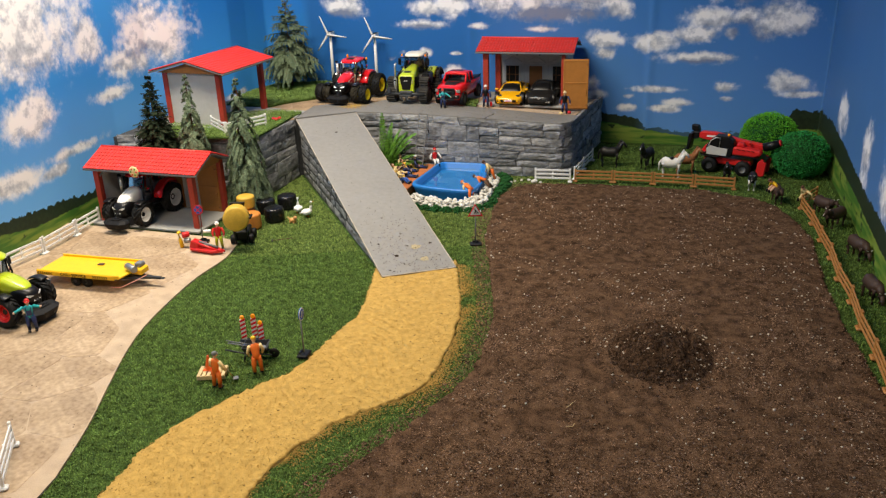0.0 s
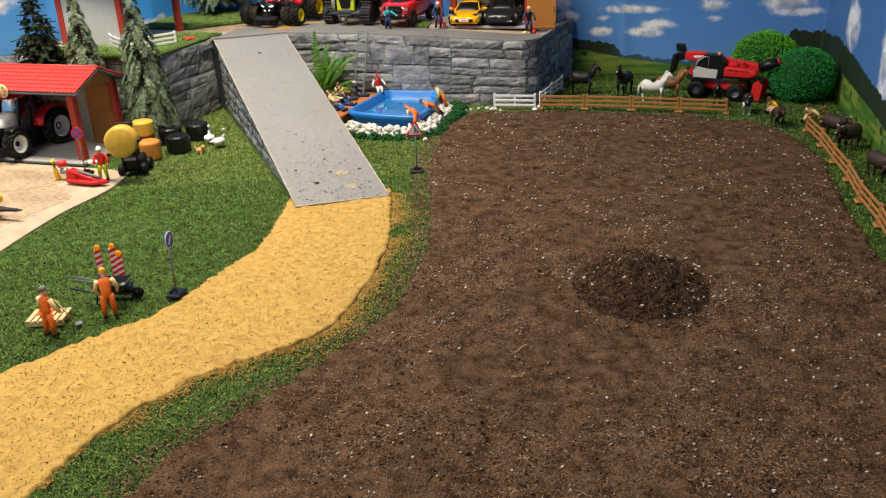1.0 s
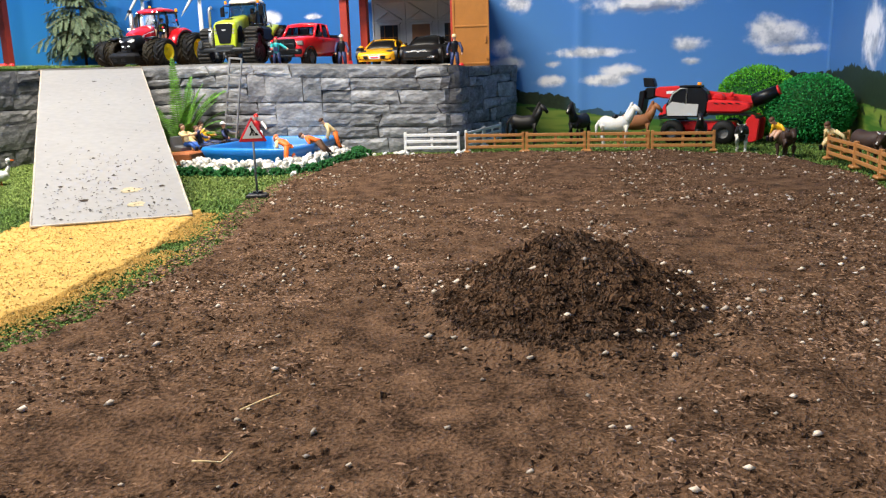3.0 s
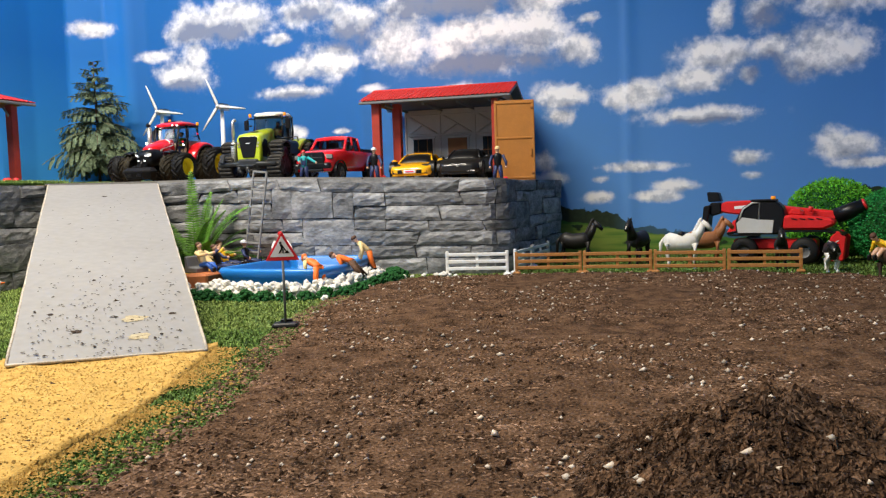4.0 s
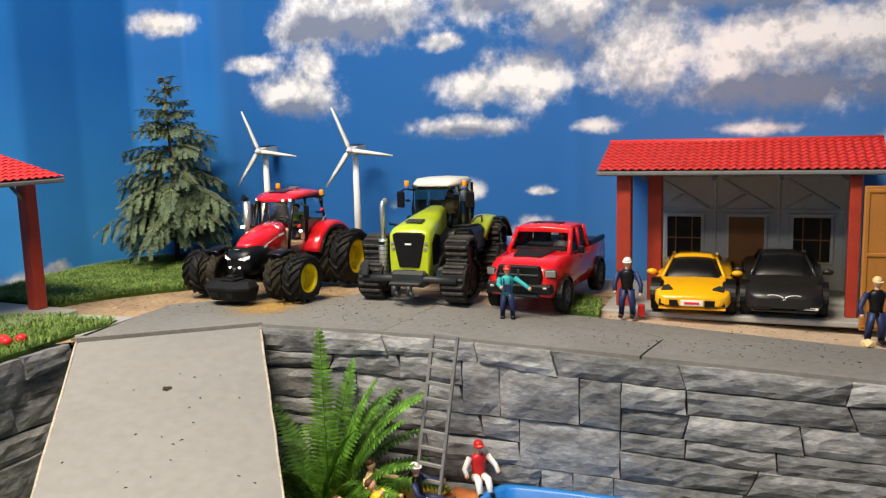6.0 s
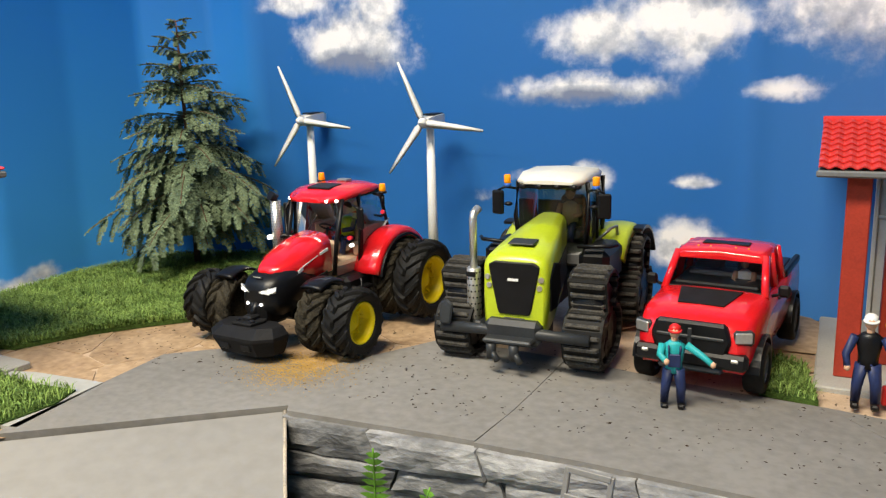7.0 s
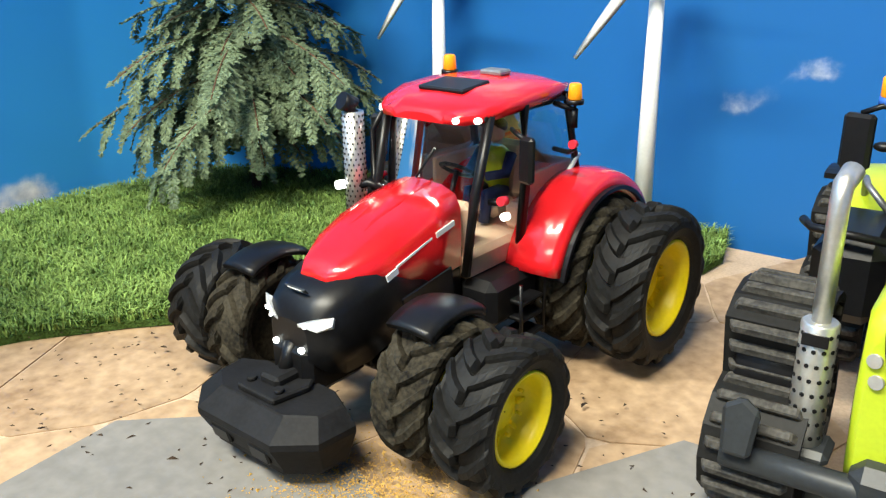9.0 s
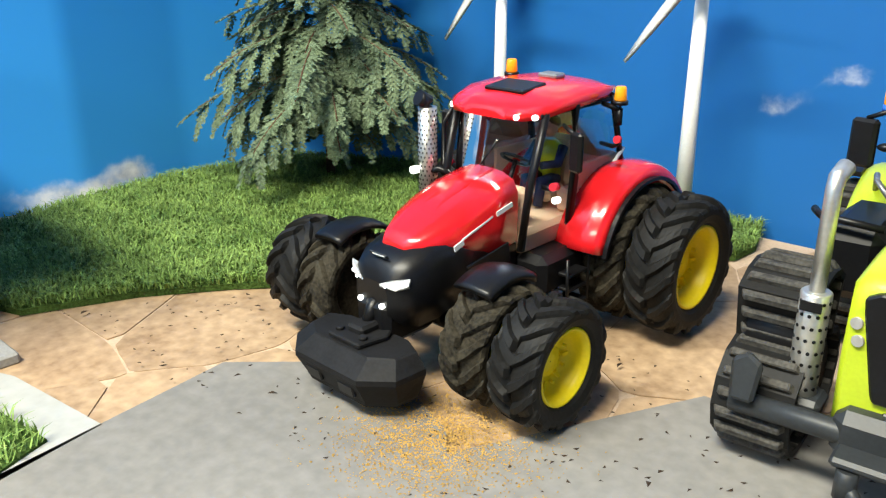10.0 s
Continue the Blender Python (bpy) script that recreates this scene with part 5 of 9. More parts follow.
    if weight:
        k0 = 0.001 if duals else 0.0
        low = [(-0.049, -0.062), (-0.047, -0.080), (-0.030, -0.094), (0.030, -0.094), (0.047, -0.080), (0.049, -0.062), (0.034, -0.052), (-0.034, -0.052)]
        mid_ = [(-0.054, -0.060), (-0.052, -0.086), (-0.032, -0.103), (0.032, -0.103), (0.052, -0.086), (0.054, -0.060), (0.034, -0.050), (-0.034, -0.050)]
        hig = [(-0.046, -0.060), (-0.044, -0.078), (-0.028, -0.089), (0.028, -0.089), (0.044, -0.078), (0.046, -0.060), (0.030, -0.052), (-0.030, -0.052)]
        rings = [[(x * 0.95, -0.074 + (y + 0.074) * 0.95, 0.010) for x, y in low], [(x, y, 0.014) for x, y in low], [(x, y, 0.031) for x, y in mid_], [(x, y, 0.035) for x, y in mid_], [(x, y, 0.044) for x, y in hig], [(x * 0.96, -0.07 + (y + 0.07) * 0.96, 0.045) for x, y in hig]]
        wt = part("front_weight", loft(rings, smooth=False), M_MATT, tr, "black moulded front ballast weight")
        wt.location = (k0, 0, 0)
        ctr = prism([(-0.016, -0.086), (0.016, -0.086), (0.020, -0.062), (0.012, -0.050), (-0.012, -0.050), (-0.020, -0.062)], 0.004, "z", (0, 0, 0.047), bevel=0.001)
        box(0.016, 0.020, 0.007, (0.0, -0.066, 0.051), bevel=0.002, bm=ctr)
        for x in (-0.012, 0.012):
            cyl(0.003, 0.003, (x, -0.078, 0.050), seg=10, bm=ctr)
        part("weight_hook", ctr, M_MATT, wt)
        for x in (-0.036, 0.036):
            part("recess", box(0.012, 0.010, 0.002, (x, -0.078, 0.0385), (36, 0, -30 if x > 0 else 30), bevel=0.0006), M_BLACK, wt)
        for x in (-0.017, 0.017):
            part("recess", box(0.016, 0.003, 0.010, (x, -0.0985, 0.022), (14, 0, 0), bevel=0.001), M_BLACK, wt)
        part("hitch_arm", tube([(0, -0.064, 0.050), (0, -0.056, 0.064), (0, -0.044, 0.060)], [0.004, 0.006, 0.008], 8), M_BLACK, tr)
    return tr


tractor(pose(-0.535, 4.517, terrace_z(-0.5) + 0.006, 0, 0, -10), "red toy tractor with twin yellow-rimmed wheels and lit headlights", M_CASERED, M_BLACK, M_CASERED, M_RIM, 0.0450, 0.0575, True, True, True, M_TAN)


# ---- tracked tractor ----
M_TINT = glass("tinted_cab_glass", (0.55, 0.57, 0.52))


def track_unit(parent, x, y, length, height, w):
    """A rubber track: a belt with cross bars round rollers."""
    def loop(d):
        top, r1 = length * 0.30, height * 0.30
        pts = []
        h = height
        for a in range(-90, 91, 30):
            pts.append((-(length / 2 - r1) - (r1 + d) * math.cos(math.radians(a)), r1 + (r1 + d) * math.sin(math.radians(a))))
        for a in range(130, 49, -20):
            pts.append(((h * 0.40 + d) * math.cos(math.radians(a)), h * 0.60 + (h * 0.40 + d) * math.sin(math.radians(a))))
        for a in range(90, -91, -30):
            pts.append(((length / 2 - r1) + (r1 + d) * math.cos(math.radians(a)), r1 + (r1 + d) * math.sin(math.radians(a))))
        return pts
    outer, inner = loop(0.0), loop(-0.004)
    n = len(outer)
    b = bmesh.new()
    vs = [[b.verts.new((sx * w / 2, p[0], p[1])) for p in ring] for ring in (outer, inner) for sx in (-1, 1)]
    for i in range(n):
        j = (i + 1) % n
        b.faces.new((vs[0][i], vs[0][j], vs[1][j], vs[1][i]))
        b.faces.new((vs[2][i], vs[3][i], vs[3][j], vs[2][j]))
        b.faces.new((vs[0][i], vs[2][i], vs[2][j], vs[0][j]))
        b.faces.new((vs[1][i], vs[1][j], vs[3][j], vs[3][i]))
    bmesh.ops.recalc_face_normals(b, faces=b.faces)
    tk = part("track", b, M_RUBBER, parent, "dusty black rubber track with cross bars")
    tk.location = (x, y, 0.004)
    pts = [Vector((0, *p)) for p in outer] + [Vector((0, *outer[0]))]
    total = sum((q - p).length for p, q in zip(pts, pts[1:]))
    bars = max(20, int(total / 0.0125))
    if "bar" not in wheel_cache:
        wheel_cache["bar"] = mesh_of("track_bar", box(w, 0.0062, 0.0085, bevel=0.0008, taper=0.8), M_TRACK)
    for k in range(bars):
        s = total * k / bars
        for p, q in zip(pts, pts[1:]):
            l = (q - p).length
            if s <= l:
                c, d = p.lerp(q, s / l), (q - p).normalized()
                ob = new("track_bar", wheel_cache["bar"])
                ob.parent = tk
                ob.matrix_local = pose(0, c.y, c.z, math.degrees(math.atan2(d.z, d.y)), 0, 0)
                break
            s -= l
    sgn = 1 if x > 0 else -1
    for py, pz, r in ((-(length / 2 - height * 0.3), height * 0.30, height * 0.22), (length / 2 - height * 0.3, height * 0.30, height * 0.22), (0, height * 0.62, height * 0.24), (0, height * 0.16, height * 0.13)):
        ro = part("roller", lathe([(0.0005, -w * 0.38), (r * 0.9, -w * 0.40), (r, -w * 0.34), (r, w * 0.34), (r * 0.9, w * 0.40), (r * 0.6, w * 0.36), (0.0005, w * 0.42)], 20), M_BLACK, tk)
        ro.location = (0, py, pz)
    return tk


def tracked_tractor(m):
    tr = thing("toy_tracked_tractor", m, "lime green toy tractor on four black rubber tracks, cream roof", "tractor")
    for s in (-1, 1):
        track_unit(tr, s * 0.081, 0.0, 0.110, 0.114, 0.047)
        track_unit(tr, s * 0.081, 0.205, 0.110, 0.114, 0.047)
    b = box(0.050, 0.30, 0.040, (0, 0.10, 0.070), bevel=0.006)
    box(0.070, 0.06, 0.030, (0, -0.035, 0.048), bevel=0.006, bm=b)
    part("chassis", b, M_DARKGREY, tr, "dark grey chassis block")
    part("front_axle", tube([(-0.092, -0.056, 0.046), (-0.04, -0.058, 0.048), (0.04, -0.058, 0.048), (0.092, -0.056, 0.046)], 0.0068, 12), M_DARKGREY, tr, "dark grey front axle tube")
    part("rear_axle", tube([(-0.100, 0.205, 0.055), (0.100, 0.205, 0.055)], 0.013, 12), M_DARKGREY, tr)
    hook = box(0.060, 0.020, 0.006, (0, -0.072, 0.042), bevel=0.002)
    for x in (-0.020, 0.008):
        cyl(0.006, 0.018, (x, -0.078, 0.030), seg=10, bm=hook)
        tube([(x, -0.078, 0.030), (x + 0.010, -0.084, 0.020)], 0.004, 8, bm=hook)
    part("hitch", hook, M_DARKGREY, tr, "dark grey front hitch")
    hood = loft(hood_rings([(-0.052, 0.0345, 0.068, 0.128, 0.137), (-0.0495, 0.0380, 0.061, 0.136, 0.1445), (-0.042, 0.0390, 0.060, 0.141, 0.1515), (-0.01, 0.0365, 0.066, 0.147, 0.158), (0.04, 0.0295, 0.080, 0.156, 0.1685), (0.095, 0.0205, 0.090, 0.164, 0.177)]))
    hd = part("bonnet", hood, M_LIME, tr, "lime green bonnet and nose")
    gr = prism([(-0.0185, 0.078), (0.0185, 0.078), (0.0205, 0.082), (0.0300, 0.128), (0.0312, 0.1375), (0.024, 0.1415), (-0.024, 0.1415), (-0.0312, 0.1375), (-0.0300, 0.128), (-0.0205, 0.082)], 0.006, "y", (0, -0.0515, 0), bevel=0.0012)
    part("grille", gr, M_BLACK, hd, "black radiator grille")
    part("lettering_bar", box(0.013, 0.001, 0.003, (0, -0.0562, 0.121)), M_SIGNWHITE, hd, "pale lettering bar")
    part("bumper_slot", box(0.026, 0.004, 0.005, (0, -0.0518, 0.0715), bevel=0.001), M_BLACK, hd)
    part("bonnet_vent", box(0.032, 0.022, 0.002, (0, -0.018, 0.1590), (6, 0, 0), bevel=0.0006), M_DARKGREY, hd, "dark bonnet air vent")
    for s in (-1, 1):
        for z in (0.122, 0.112):
            part("headlight", cyl(0.0034, 0.003, (s * (0.0330 - 0.2 * (0.122 - z)), -0.0520, z), (88, 0, s * 14), 12), M_CHROME, hd, "round dark headlight")
        part("side_vent", prism([(-0.036, 0.080), (-0.010, 0.079), (0.004, 0.10), (0.000, 0.132), (-0.018, 0.136), (-0.038, 0.120)], 0.003, "x", (s * 0.0388, 0, 0), bevel=0.001), M_BLACK, hd, "black side vent")
        part("side_panel", prism([(0.012, 0.088), (0.09, 0.094), (0.09, 0.135), (0.022, 0.128)], 0.003, "x", (s * 0.0362, 0, 0), (0, 0, s * 9.5)), M_DARKGREY, hd, "dark engine side panel")
        # tank boxes and rails beside the cab
        part("tank", box(0.040, 0.085, 0.050, (s * 0.064, 0.105, 0.110), bevel=0.008), M_BLACK, tr, "black side tank")
        bar(tr, "hand_rail", [(s * 0.050, 0.135, 0.132), (s * 0.068, 0.140, 0.150), (s * 0.072, 0.160, 0.150), (s * 0.072, 0.165, 0.130)], 0.0022, M_STEEL)
        bar(tr, "rail", [(s * 0.045, 0.060, 0.140), (s * 0.085, 0.062, 0.142), (s * 0.092, 0.075, 0.142)], 0.0026, M_BLACK)
        for y0, y1 in ((0.098, 0.098), (0.178, 0.178)):
            bar(tr, "cab_post", [(s * 0.044, y0, 0.120), (s * 0.050, y0 - 0.002, 0.17), (s * 0.047, y0, 0.216)], 0.0034, M_BLACK)
        bar(tr, "cab_post", [(s * 0.050, 0.14, 0.130), (s * 0.049, 0.142, 0.216)], 0.0024, M_BLACK)
        part("side_window", loft([[(s * 0.047, 0.100, 0.128), (s * 0.047, 0.100, 0.214)], [(s * 0.048, 0.176, 0.130), (s * 0.047, 0.176, 0.214)]], closed=False), M_TINT, tr, "clear cab side glass")
        mi = part("mirror", box(0.017, 0.007, 0.032, (s * 0.072, 0.088, 0.188), (0, 0, s * 14), bevel=0.002), M_BLACK, tr, "black wing mirror")
        part("mirror_arm", tube([(s * 0.048, 0.096, 0.206), (s * 0.062, 0.088, 0.209), (s * 0.072, 0.089, 0.204)], 0.0018, 6), M_BLACK, mi)
        part("lamp_pod", ball(0.006, 0.004, 0.003, (s * 0.058, 0.090, 0.186)), M_BLACK, mi)
        be = part("beacon", cyl(0.0046, 0.012, (s * 0.060, 0.092, 0.219), seg=12, bevel=0.001), M_AMBER, tr, "amber warning beacon")
        part("beacon_base", cyl(0.0050, 0.005, (s * 0.060, 0.092, 0.211), seg=12), M_BLUE, be, "blue beacon base")
        # rear mudguards
        rm = fender(0.205, 0.050, 0.098, 40, 150, s * 0.040, s * 0.088, 0.006)
        part("rear_mudguard", rm, M_LIME, tr, "lime green rear mudguard")
        part("mudguard_lip", arch(0.205, 0.050, 0.094, 80, 152, s * 0.088, s * 0.102, 0.004), M_BLACK, tr, "black mudguard lip")
        part("step", box(0.030, 0.030, 0.004, (s * 0.070, 0.110, 0.078), bevel=0.001), M_BLACK, tr, "black cab step")
    part("windscreen", loft([[(-0.045, 0.098, 0.120), (-0.045, 0.098, 0.214)], [(0, 0.090, 0.120), (0, 0.092, 0.214)], [(0.045, 0.098, 0.120), (0.045, 0.098, 0.214)]], closed=False), M_TINT, tr, "clear curved windscreen")
    part("rear_window", loft([[(-0.045, 0.178, 0.12), (-0.045, 0.178, 0.214)], [(0.045, 0.178, 0.12), (0.045, 0.178, 0.214)]], closed=False), M_TINT, tr, "clear rear glass")
    ins = box(0.090, 0.09, 0.020, (0, 0.138, 0.115), bevel=0.004)
    box(0.034, 0.030, 0.014, (0.01, 0.148, 0.140), bevel=0.004, bm=ins)
    box(0.034, 0.012, 0.050, (0.01, 0.166, 0.165), bevel=0.004, bm=ins)
    box(0.024, 0.016, 0.030, (-0.005, 0.108, 0.142), bevel=0.004, bm=ins)
    box(0.088, 0.004, 0.060, (0, 0.174, 0.150), bevel=0.001, bm=ins)
    part("seat_and_dashboard", ins, M_GREYPL, tr, "grey moulded cab interior")
    doll(tr, pose(0.010, 0.150, 0.148), M_SKIN, M_BEIGEPL)
    rings = []
    for y, w, zt, zb in ((0.078, 0.034, 0.220, 0.215), (0.083, 0.043, 0.226, 0.214), (0.105, 0.0485, 0.230, 0.214), (0.165, 0.0485, 0.230, 0.214), (0.190, 0.043, 0.226, 0.215), (0.195, 0.036, 0.221, 0.216)):
        rings.append([(-w * 0.95, y, zb), (-w, y, zb + 0.005), (-w * 0.88, y, zt - 0.002), (0, y, zt), (w * 0.88, y, zt - 0.002), (w, y, zb + 0.005), (w * 0.95, y, zb)])
    rf_ = part("roof", loft(rings), M_CREAM, tr, "cream moulded cab roof")
    lights = box(0.084, 0.010, 0.006, (0, 0.086, 0.2115), bevel=0.002)
    for x in (-0.034, -0.012, 0.012, 0.034):
        ball(0.005, 0.003, 0.004, (x, 0.080, 0.2115), bm=lights)
    part("light_bar", lights, M_BLACK, rf_, "black light bar under the roof")
    ex = part("exhaust", cyl(0.0088, 0.066, (-0.060, -0.030, 0.083), seg=18, bevel=0.001), M_CHROME, tr, "perforated chrome exhaust guard")
    holes = bmesh.new()
    for k in range(8):
        for a in range(12):
            an = 2 * math.pi * (a + 0.5 * (k % 2)) / 12
            cyl(0.0012, 0.0006, (-0.060 + 0.0088 * math.sin(an), -0.030 - 0.0088 * math.cos(an), 0.056 + 0.0078 * k), (90, 0, math.degrees(an)), 6, bm=holes)
    part("perforation", holes, M_BLACK, ex)
    part("lettering_bar", box(0.012, 0.001, 0.006, (-0.0600, -0.0391, 0.109)), M_BLACK, ex, "dark lettering bar")
    part("exhaust_pipe", tube([(-0.060, -0.030, 0.116), (-0.060, -0.030, 0.176), (-0.060, -0.027, 0.182), (-0.058, -0.018, 0.187)], [0.0046, 0.0046, 0.0049, 0.0052], 14), M_CHROME, ex)
    part("exhaust_foot", box(0.024, 0.024, 0.008, (-0.058, -0.030, 0.047), bevel=0.003), M_DARKGREY, ex)
    part("mirror_bracket", prism([(-0.007, -0.006), (0.007, -0.006), (0.009, 0.018), (0.0, 0.024), (-0.009, 0.018)], 0.006, "y", (-0.084, -0.064, 0.058), (-12, 0, 0), bevel=0.002), M_DARKGREY, tr, "grey upright bracket")
    # the body sits low between the tracks
    for ob in tr.children:
        if ob.name.split(".")[0] in ("bonnet", "tank", "hand_rail", "rail", "cab_post", "side_window", "windscreen", "rear_window", "mirror", "beacon", "seat_and_dashboard", "driver_doll", "roof", "rear_mudguard", "mudguard_lip"):
            ob.location.z -= 0.010
    return tr


tracked_tractor(pose(-0.211, 4.553, terrace_z(-0.21, 4.55) + 0.006, 0, 0, -4.5))


# ---- road cars ----
def car_rings(stations):
    """y, half width, sill z, belt z, deck half width, deck z."""
    out = []
    for y, w, zs, zb, wd, zd in stations:
        out.append([(-w * 0.92, y, zs), (-w, y, zs + 0.3 * (zb - zs)), (-w, y, zs + 0.75 * (zb - zs)), (-w * 0.97, y, zb), (-wd, y, zd - 0.25 * (zd - zb)), (-wd * 0.6, y, zd), (0, y, zd + 0.001),
                    (wd * 0.6, y, zd), (wd, y, zd - 0.25 * (zd - zb)), (w * 0.97, y, zb), (w, y, zs + 0.75 * (zb - zs)), (w, y, zs + 0.3 * (zb - zs)), (w * 0.92, y, zs)])
    return out


def car_wheel(parent, x, y, r, w, rim_mat, spokes=5):
    h = w / 2
    tb = lathe([(r * 0.62, -h), (r * 0.92, -h), (r, -h * 0.7), (r, h * 0.7), (r * 0.92, h), (r * 0.62, h), (r * 0.62, -h)], 28)
    wh = part("wheel", tb, M_RUBBER, parent, "black car tyre")
    wh.location = (x, y, r)
    rb = lathe([(r * 0.64, h * 0.9), (r * 0.60, h * 0.7), (r * 0.55, -h * 0.1), (0.0005, -h * 0.1)], 24)
    for k in range(spokes):
        a = 2 * math.pi * k / spokes
        box(h * 0.3, r * 0.14, r * 0.55, (h * 0.55, r * 0.30 * math.sin(-a), r * 0.30 * math.cos(a)), (math.degrees(a), 0, 0), bm=rb)
    cyl(r * 0.14, h * 0.5, (h * 0.5, 0, 0), (0, 90, 0), 12, bm=rb)
    rm = part("rim", rb, rim_mat, wh)
    if x < 0:
        rm.rotation_euler = (0, 0, math.pi)
    return wh


def pickup(m):
    cr = thing("toy_pickup", m, "red toy pickup truck with black grille and bonnet panel", "pickup")
    L = [(-0.150, 0.050, 0.040, 0.072, 0.042, 0.076), (-0.142, 0.060, 0.034, 0.082, 0.054, 0.090), (-0.110, 0.066, 0.034, 0.090, 0.058, 0.099), (-0.052, 0.067, 0.034, 0.094, 0.059, 0.104), (-0.040, 0.067, 0.034, 0.096, 0.060, 0.100), (0.062, 0.067, 0.034, 0.096, 0.060, 0.099), (0.064, 0.067, 0.036, 0.096, 0.064, 0.098), (0.165, 0.066, 0.040, 0.096, 0.063, 0.098), (0.170, 0.064, 0.044, 0.094, 0.060, 0.096)]
    part("body", loft(car_rings(L)), M_CASERED, cr, "glossy red pickup body")
    part("bed", box(0.108, 0.092, 0.004, (0, 0.116, 0.1005), bevel=0.001), M_BLACK, cr, "black load bed liner")
    for s in (-1, 1):
        part("bed_rail", box(0.008, 0.104, 0.010, (s * 0.061, 0.116, 0.102), bevel=0.002), M_BLACK, cr)
    # cabin glass, then roof and posts
    G = [(-0.052, 0.058, 0.098), (-0.020, 0.051, 0.131), (0.030, 0.051, 0.139), (0.062, 0.056, 0.100)]
    g = loft([[(-0.057, -0.052, 0.099), (-0.050, -0.018, 0.139)], [(0, -0.058, 0.099), (0, -0.022, 0.140)], [(0.057, -0.052, 0.099), (0.050, -0.018, 0.139)]], closed=False)
    part("windscreen", g, M_GLASS, cr, "clear windscreen")
    for s in (-1, 1):
        part("side_window", loft([[(s * 0.0585, -0.046, 0.099), (s * 0.0585, -0.044, 0.101)], [(s * 0.0585, -0.012, 0.099), (s * 0.0525, -0.012, 0.138)], [(s * 0.0585, 0.056, 0.099), (s * 0.0525, 0.050, 0.138)]], closed=False), M_DGLASS, cr, "dark side glass")
        for y0, y1 in ((-0.052, -0.018), (0.010, 0.010), (0.060, 0.054)):
            bar(cr, "roof_post", [(s * 0.0590, y0, 0.098), (s * 0.0520, y1, 0.140)], 0.0046, M_CASERED)
        mi = part("mirror", box(0.014, 0.008, 0.014, (s * 0.078, -0.040, 0.106), bevel=0.003), M_BLACK, cr, "black wing mirror")
        part("mirror_arm", tube([(s * 0.064, -0.036, 0.098), (s * 0.074, -0.038, 0.102)], 0.002, 6), M_BLACK, mi)
        for y in (-0.096, 0.116):
            part("wheel_arch", arch(y, 0.030, 0.038, 5, 175, s * 0.055, s * 0.071, 0.003), M_BLACK, cr, "black wheel arch flare")
            car_wheel(cr, s * 0.062, y, 0.0295, 0.022, M_GREYPL)
        hl = part("headlight", box(0.022, 0.010, 0.017, (s * 0.0545, -0.142, 0.076), (0, 0, s * 26), bevel=0.003), M_DARKGREY, cr, "clear headlight unit")
        part("lens", box(0.018, 0.003, 0.012, (s * 0.0558, -0.1468, 0.077), (0, 0, s * 26), bevel=0.001), M_CHROME, hl)
        part("fog_light", box(0.008, 0.003, 0.004, (s * 0.049, -0.1575, 0.053), bevel=0.001), M_CHROME, cr, "pale fog light")
        part("door_handle", box(0.003, 0.012, 0.003, (s * 0.0675, 0.0, 0.088), bevel=0.0008), M_BLACK, cr)
    part("rear_window", loft([[(-0.053, 0.062, 0.10), (-0.050, 0.054, 0.139)], [(0.053, 0.062, 0.10), (0.050, 0.054, 0.139)]], closed=False), M_DGLASS, cr)
    roof = loft([[(-0.0535 * k, y, z - 0.007), (-0.053 * k, y, z - 0.003), (-0.047 * k, y, z), (0, y, z + 0.0025), (0.047 * k, y, z), (0.053 * k, y, z - 0.003), (0.0535 * k, y, z - 0.007), (0, y, z - 0.006)] for y, z, k in ((-0.0235, 0.1395, 0.95), (-0.020, 0.1425, 0.99), (-0.008, 0.1450, 1.0), (0.030, 0.1455, 1.0), (0.052, 0.1440, 0.99), (0.060, 0.1405, 0.95))])
    rf_ = part("roof", roof, M_CASERED, cr, "glossy red roof")
    part("roof_vent", box(0.056, 0.018, 0.002, (0, 0.012, 0.1475), bevel=0.0006), M_BLACK, rf_, "black roof vent")
    for x in (-0.03, -0.015, 0.0, 0.015, 0.03):
        part("marker_lamp", ball(0.0016, 0.0026, 0.001, (x, -0.008, 0.1465 - 0.02 * abs(x)), sub=1), M_AMBER, rf_)
    part("bonnet_panel", prism([(-0.036, -0.060), (0.036, -0.060), (0.026, -0.112), (-0.026, -0.112)], 0.002, "z", (0, 0, 0), (5.2, 0, 0)), M_MATT, cr, "matt black bonnet panel").location = (0, 0, 0.1098)
    gr = part("grille", prism([(-0.038, 0.054), (0.038, 0.054), (0.044, 0.072), (0.038, 0.091), (-0.038, 0.091), (-0.044, 0.072)], 0.010, "y", (0, -0.150, 0), bevel=0.003), M_BLACK, cr, "black mesh grille")
    part("grille_bar", box(0.074, 0.003, 0.004, (0, -0.155, 0.074), bevel=0.001), M_DARKGREY, gr)
    part("grille_bar", box(0.005, 0.003, 0.024, (0, -0.155, 0.072), bevel=0.001), M_DARKGREY, gr)
    part("bumper", box(0.124, 0.016, 0.018, (0, -0.150, 0.050), bevel=0.004), M_BLACK, cr, "black front bumper")
    part("skid_plate", box(0.070, 0.012, 0.010, (0, -0.148, 0.038), (-14, 0, 0), bevel=0.002), M_DARKGREY, cr)
    st = box(0.096, 0.034, 0.008, (0, 0.036, 0.104), bevel=0.003)
    for x in (-0.026, 0.026):
        box(0.036, 0.010, 0.028, (x, 0.044, 0.118), (-8, 0, 0), bevel=0.004, bm=st)
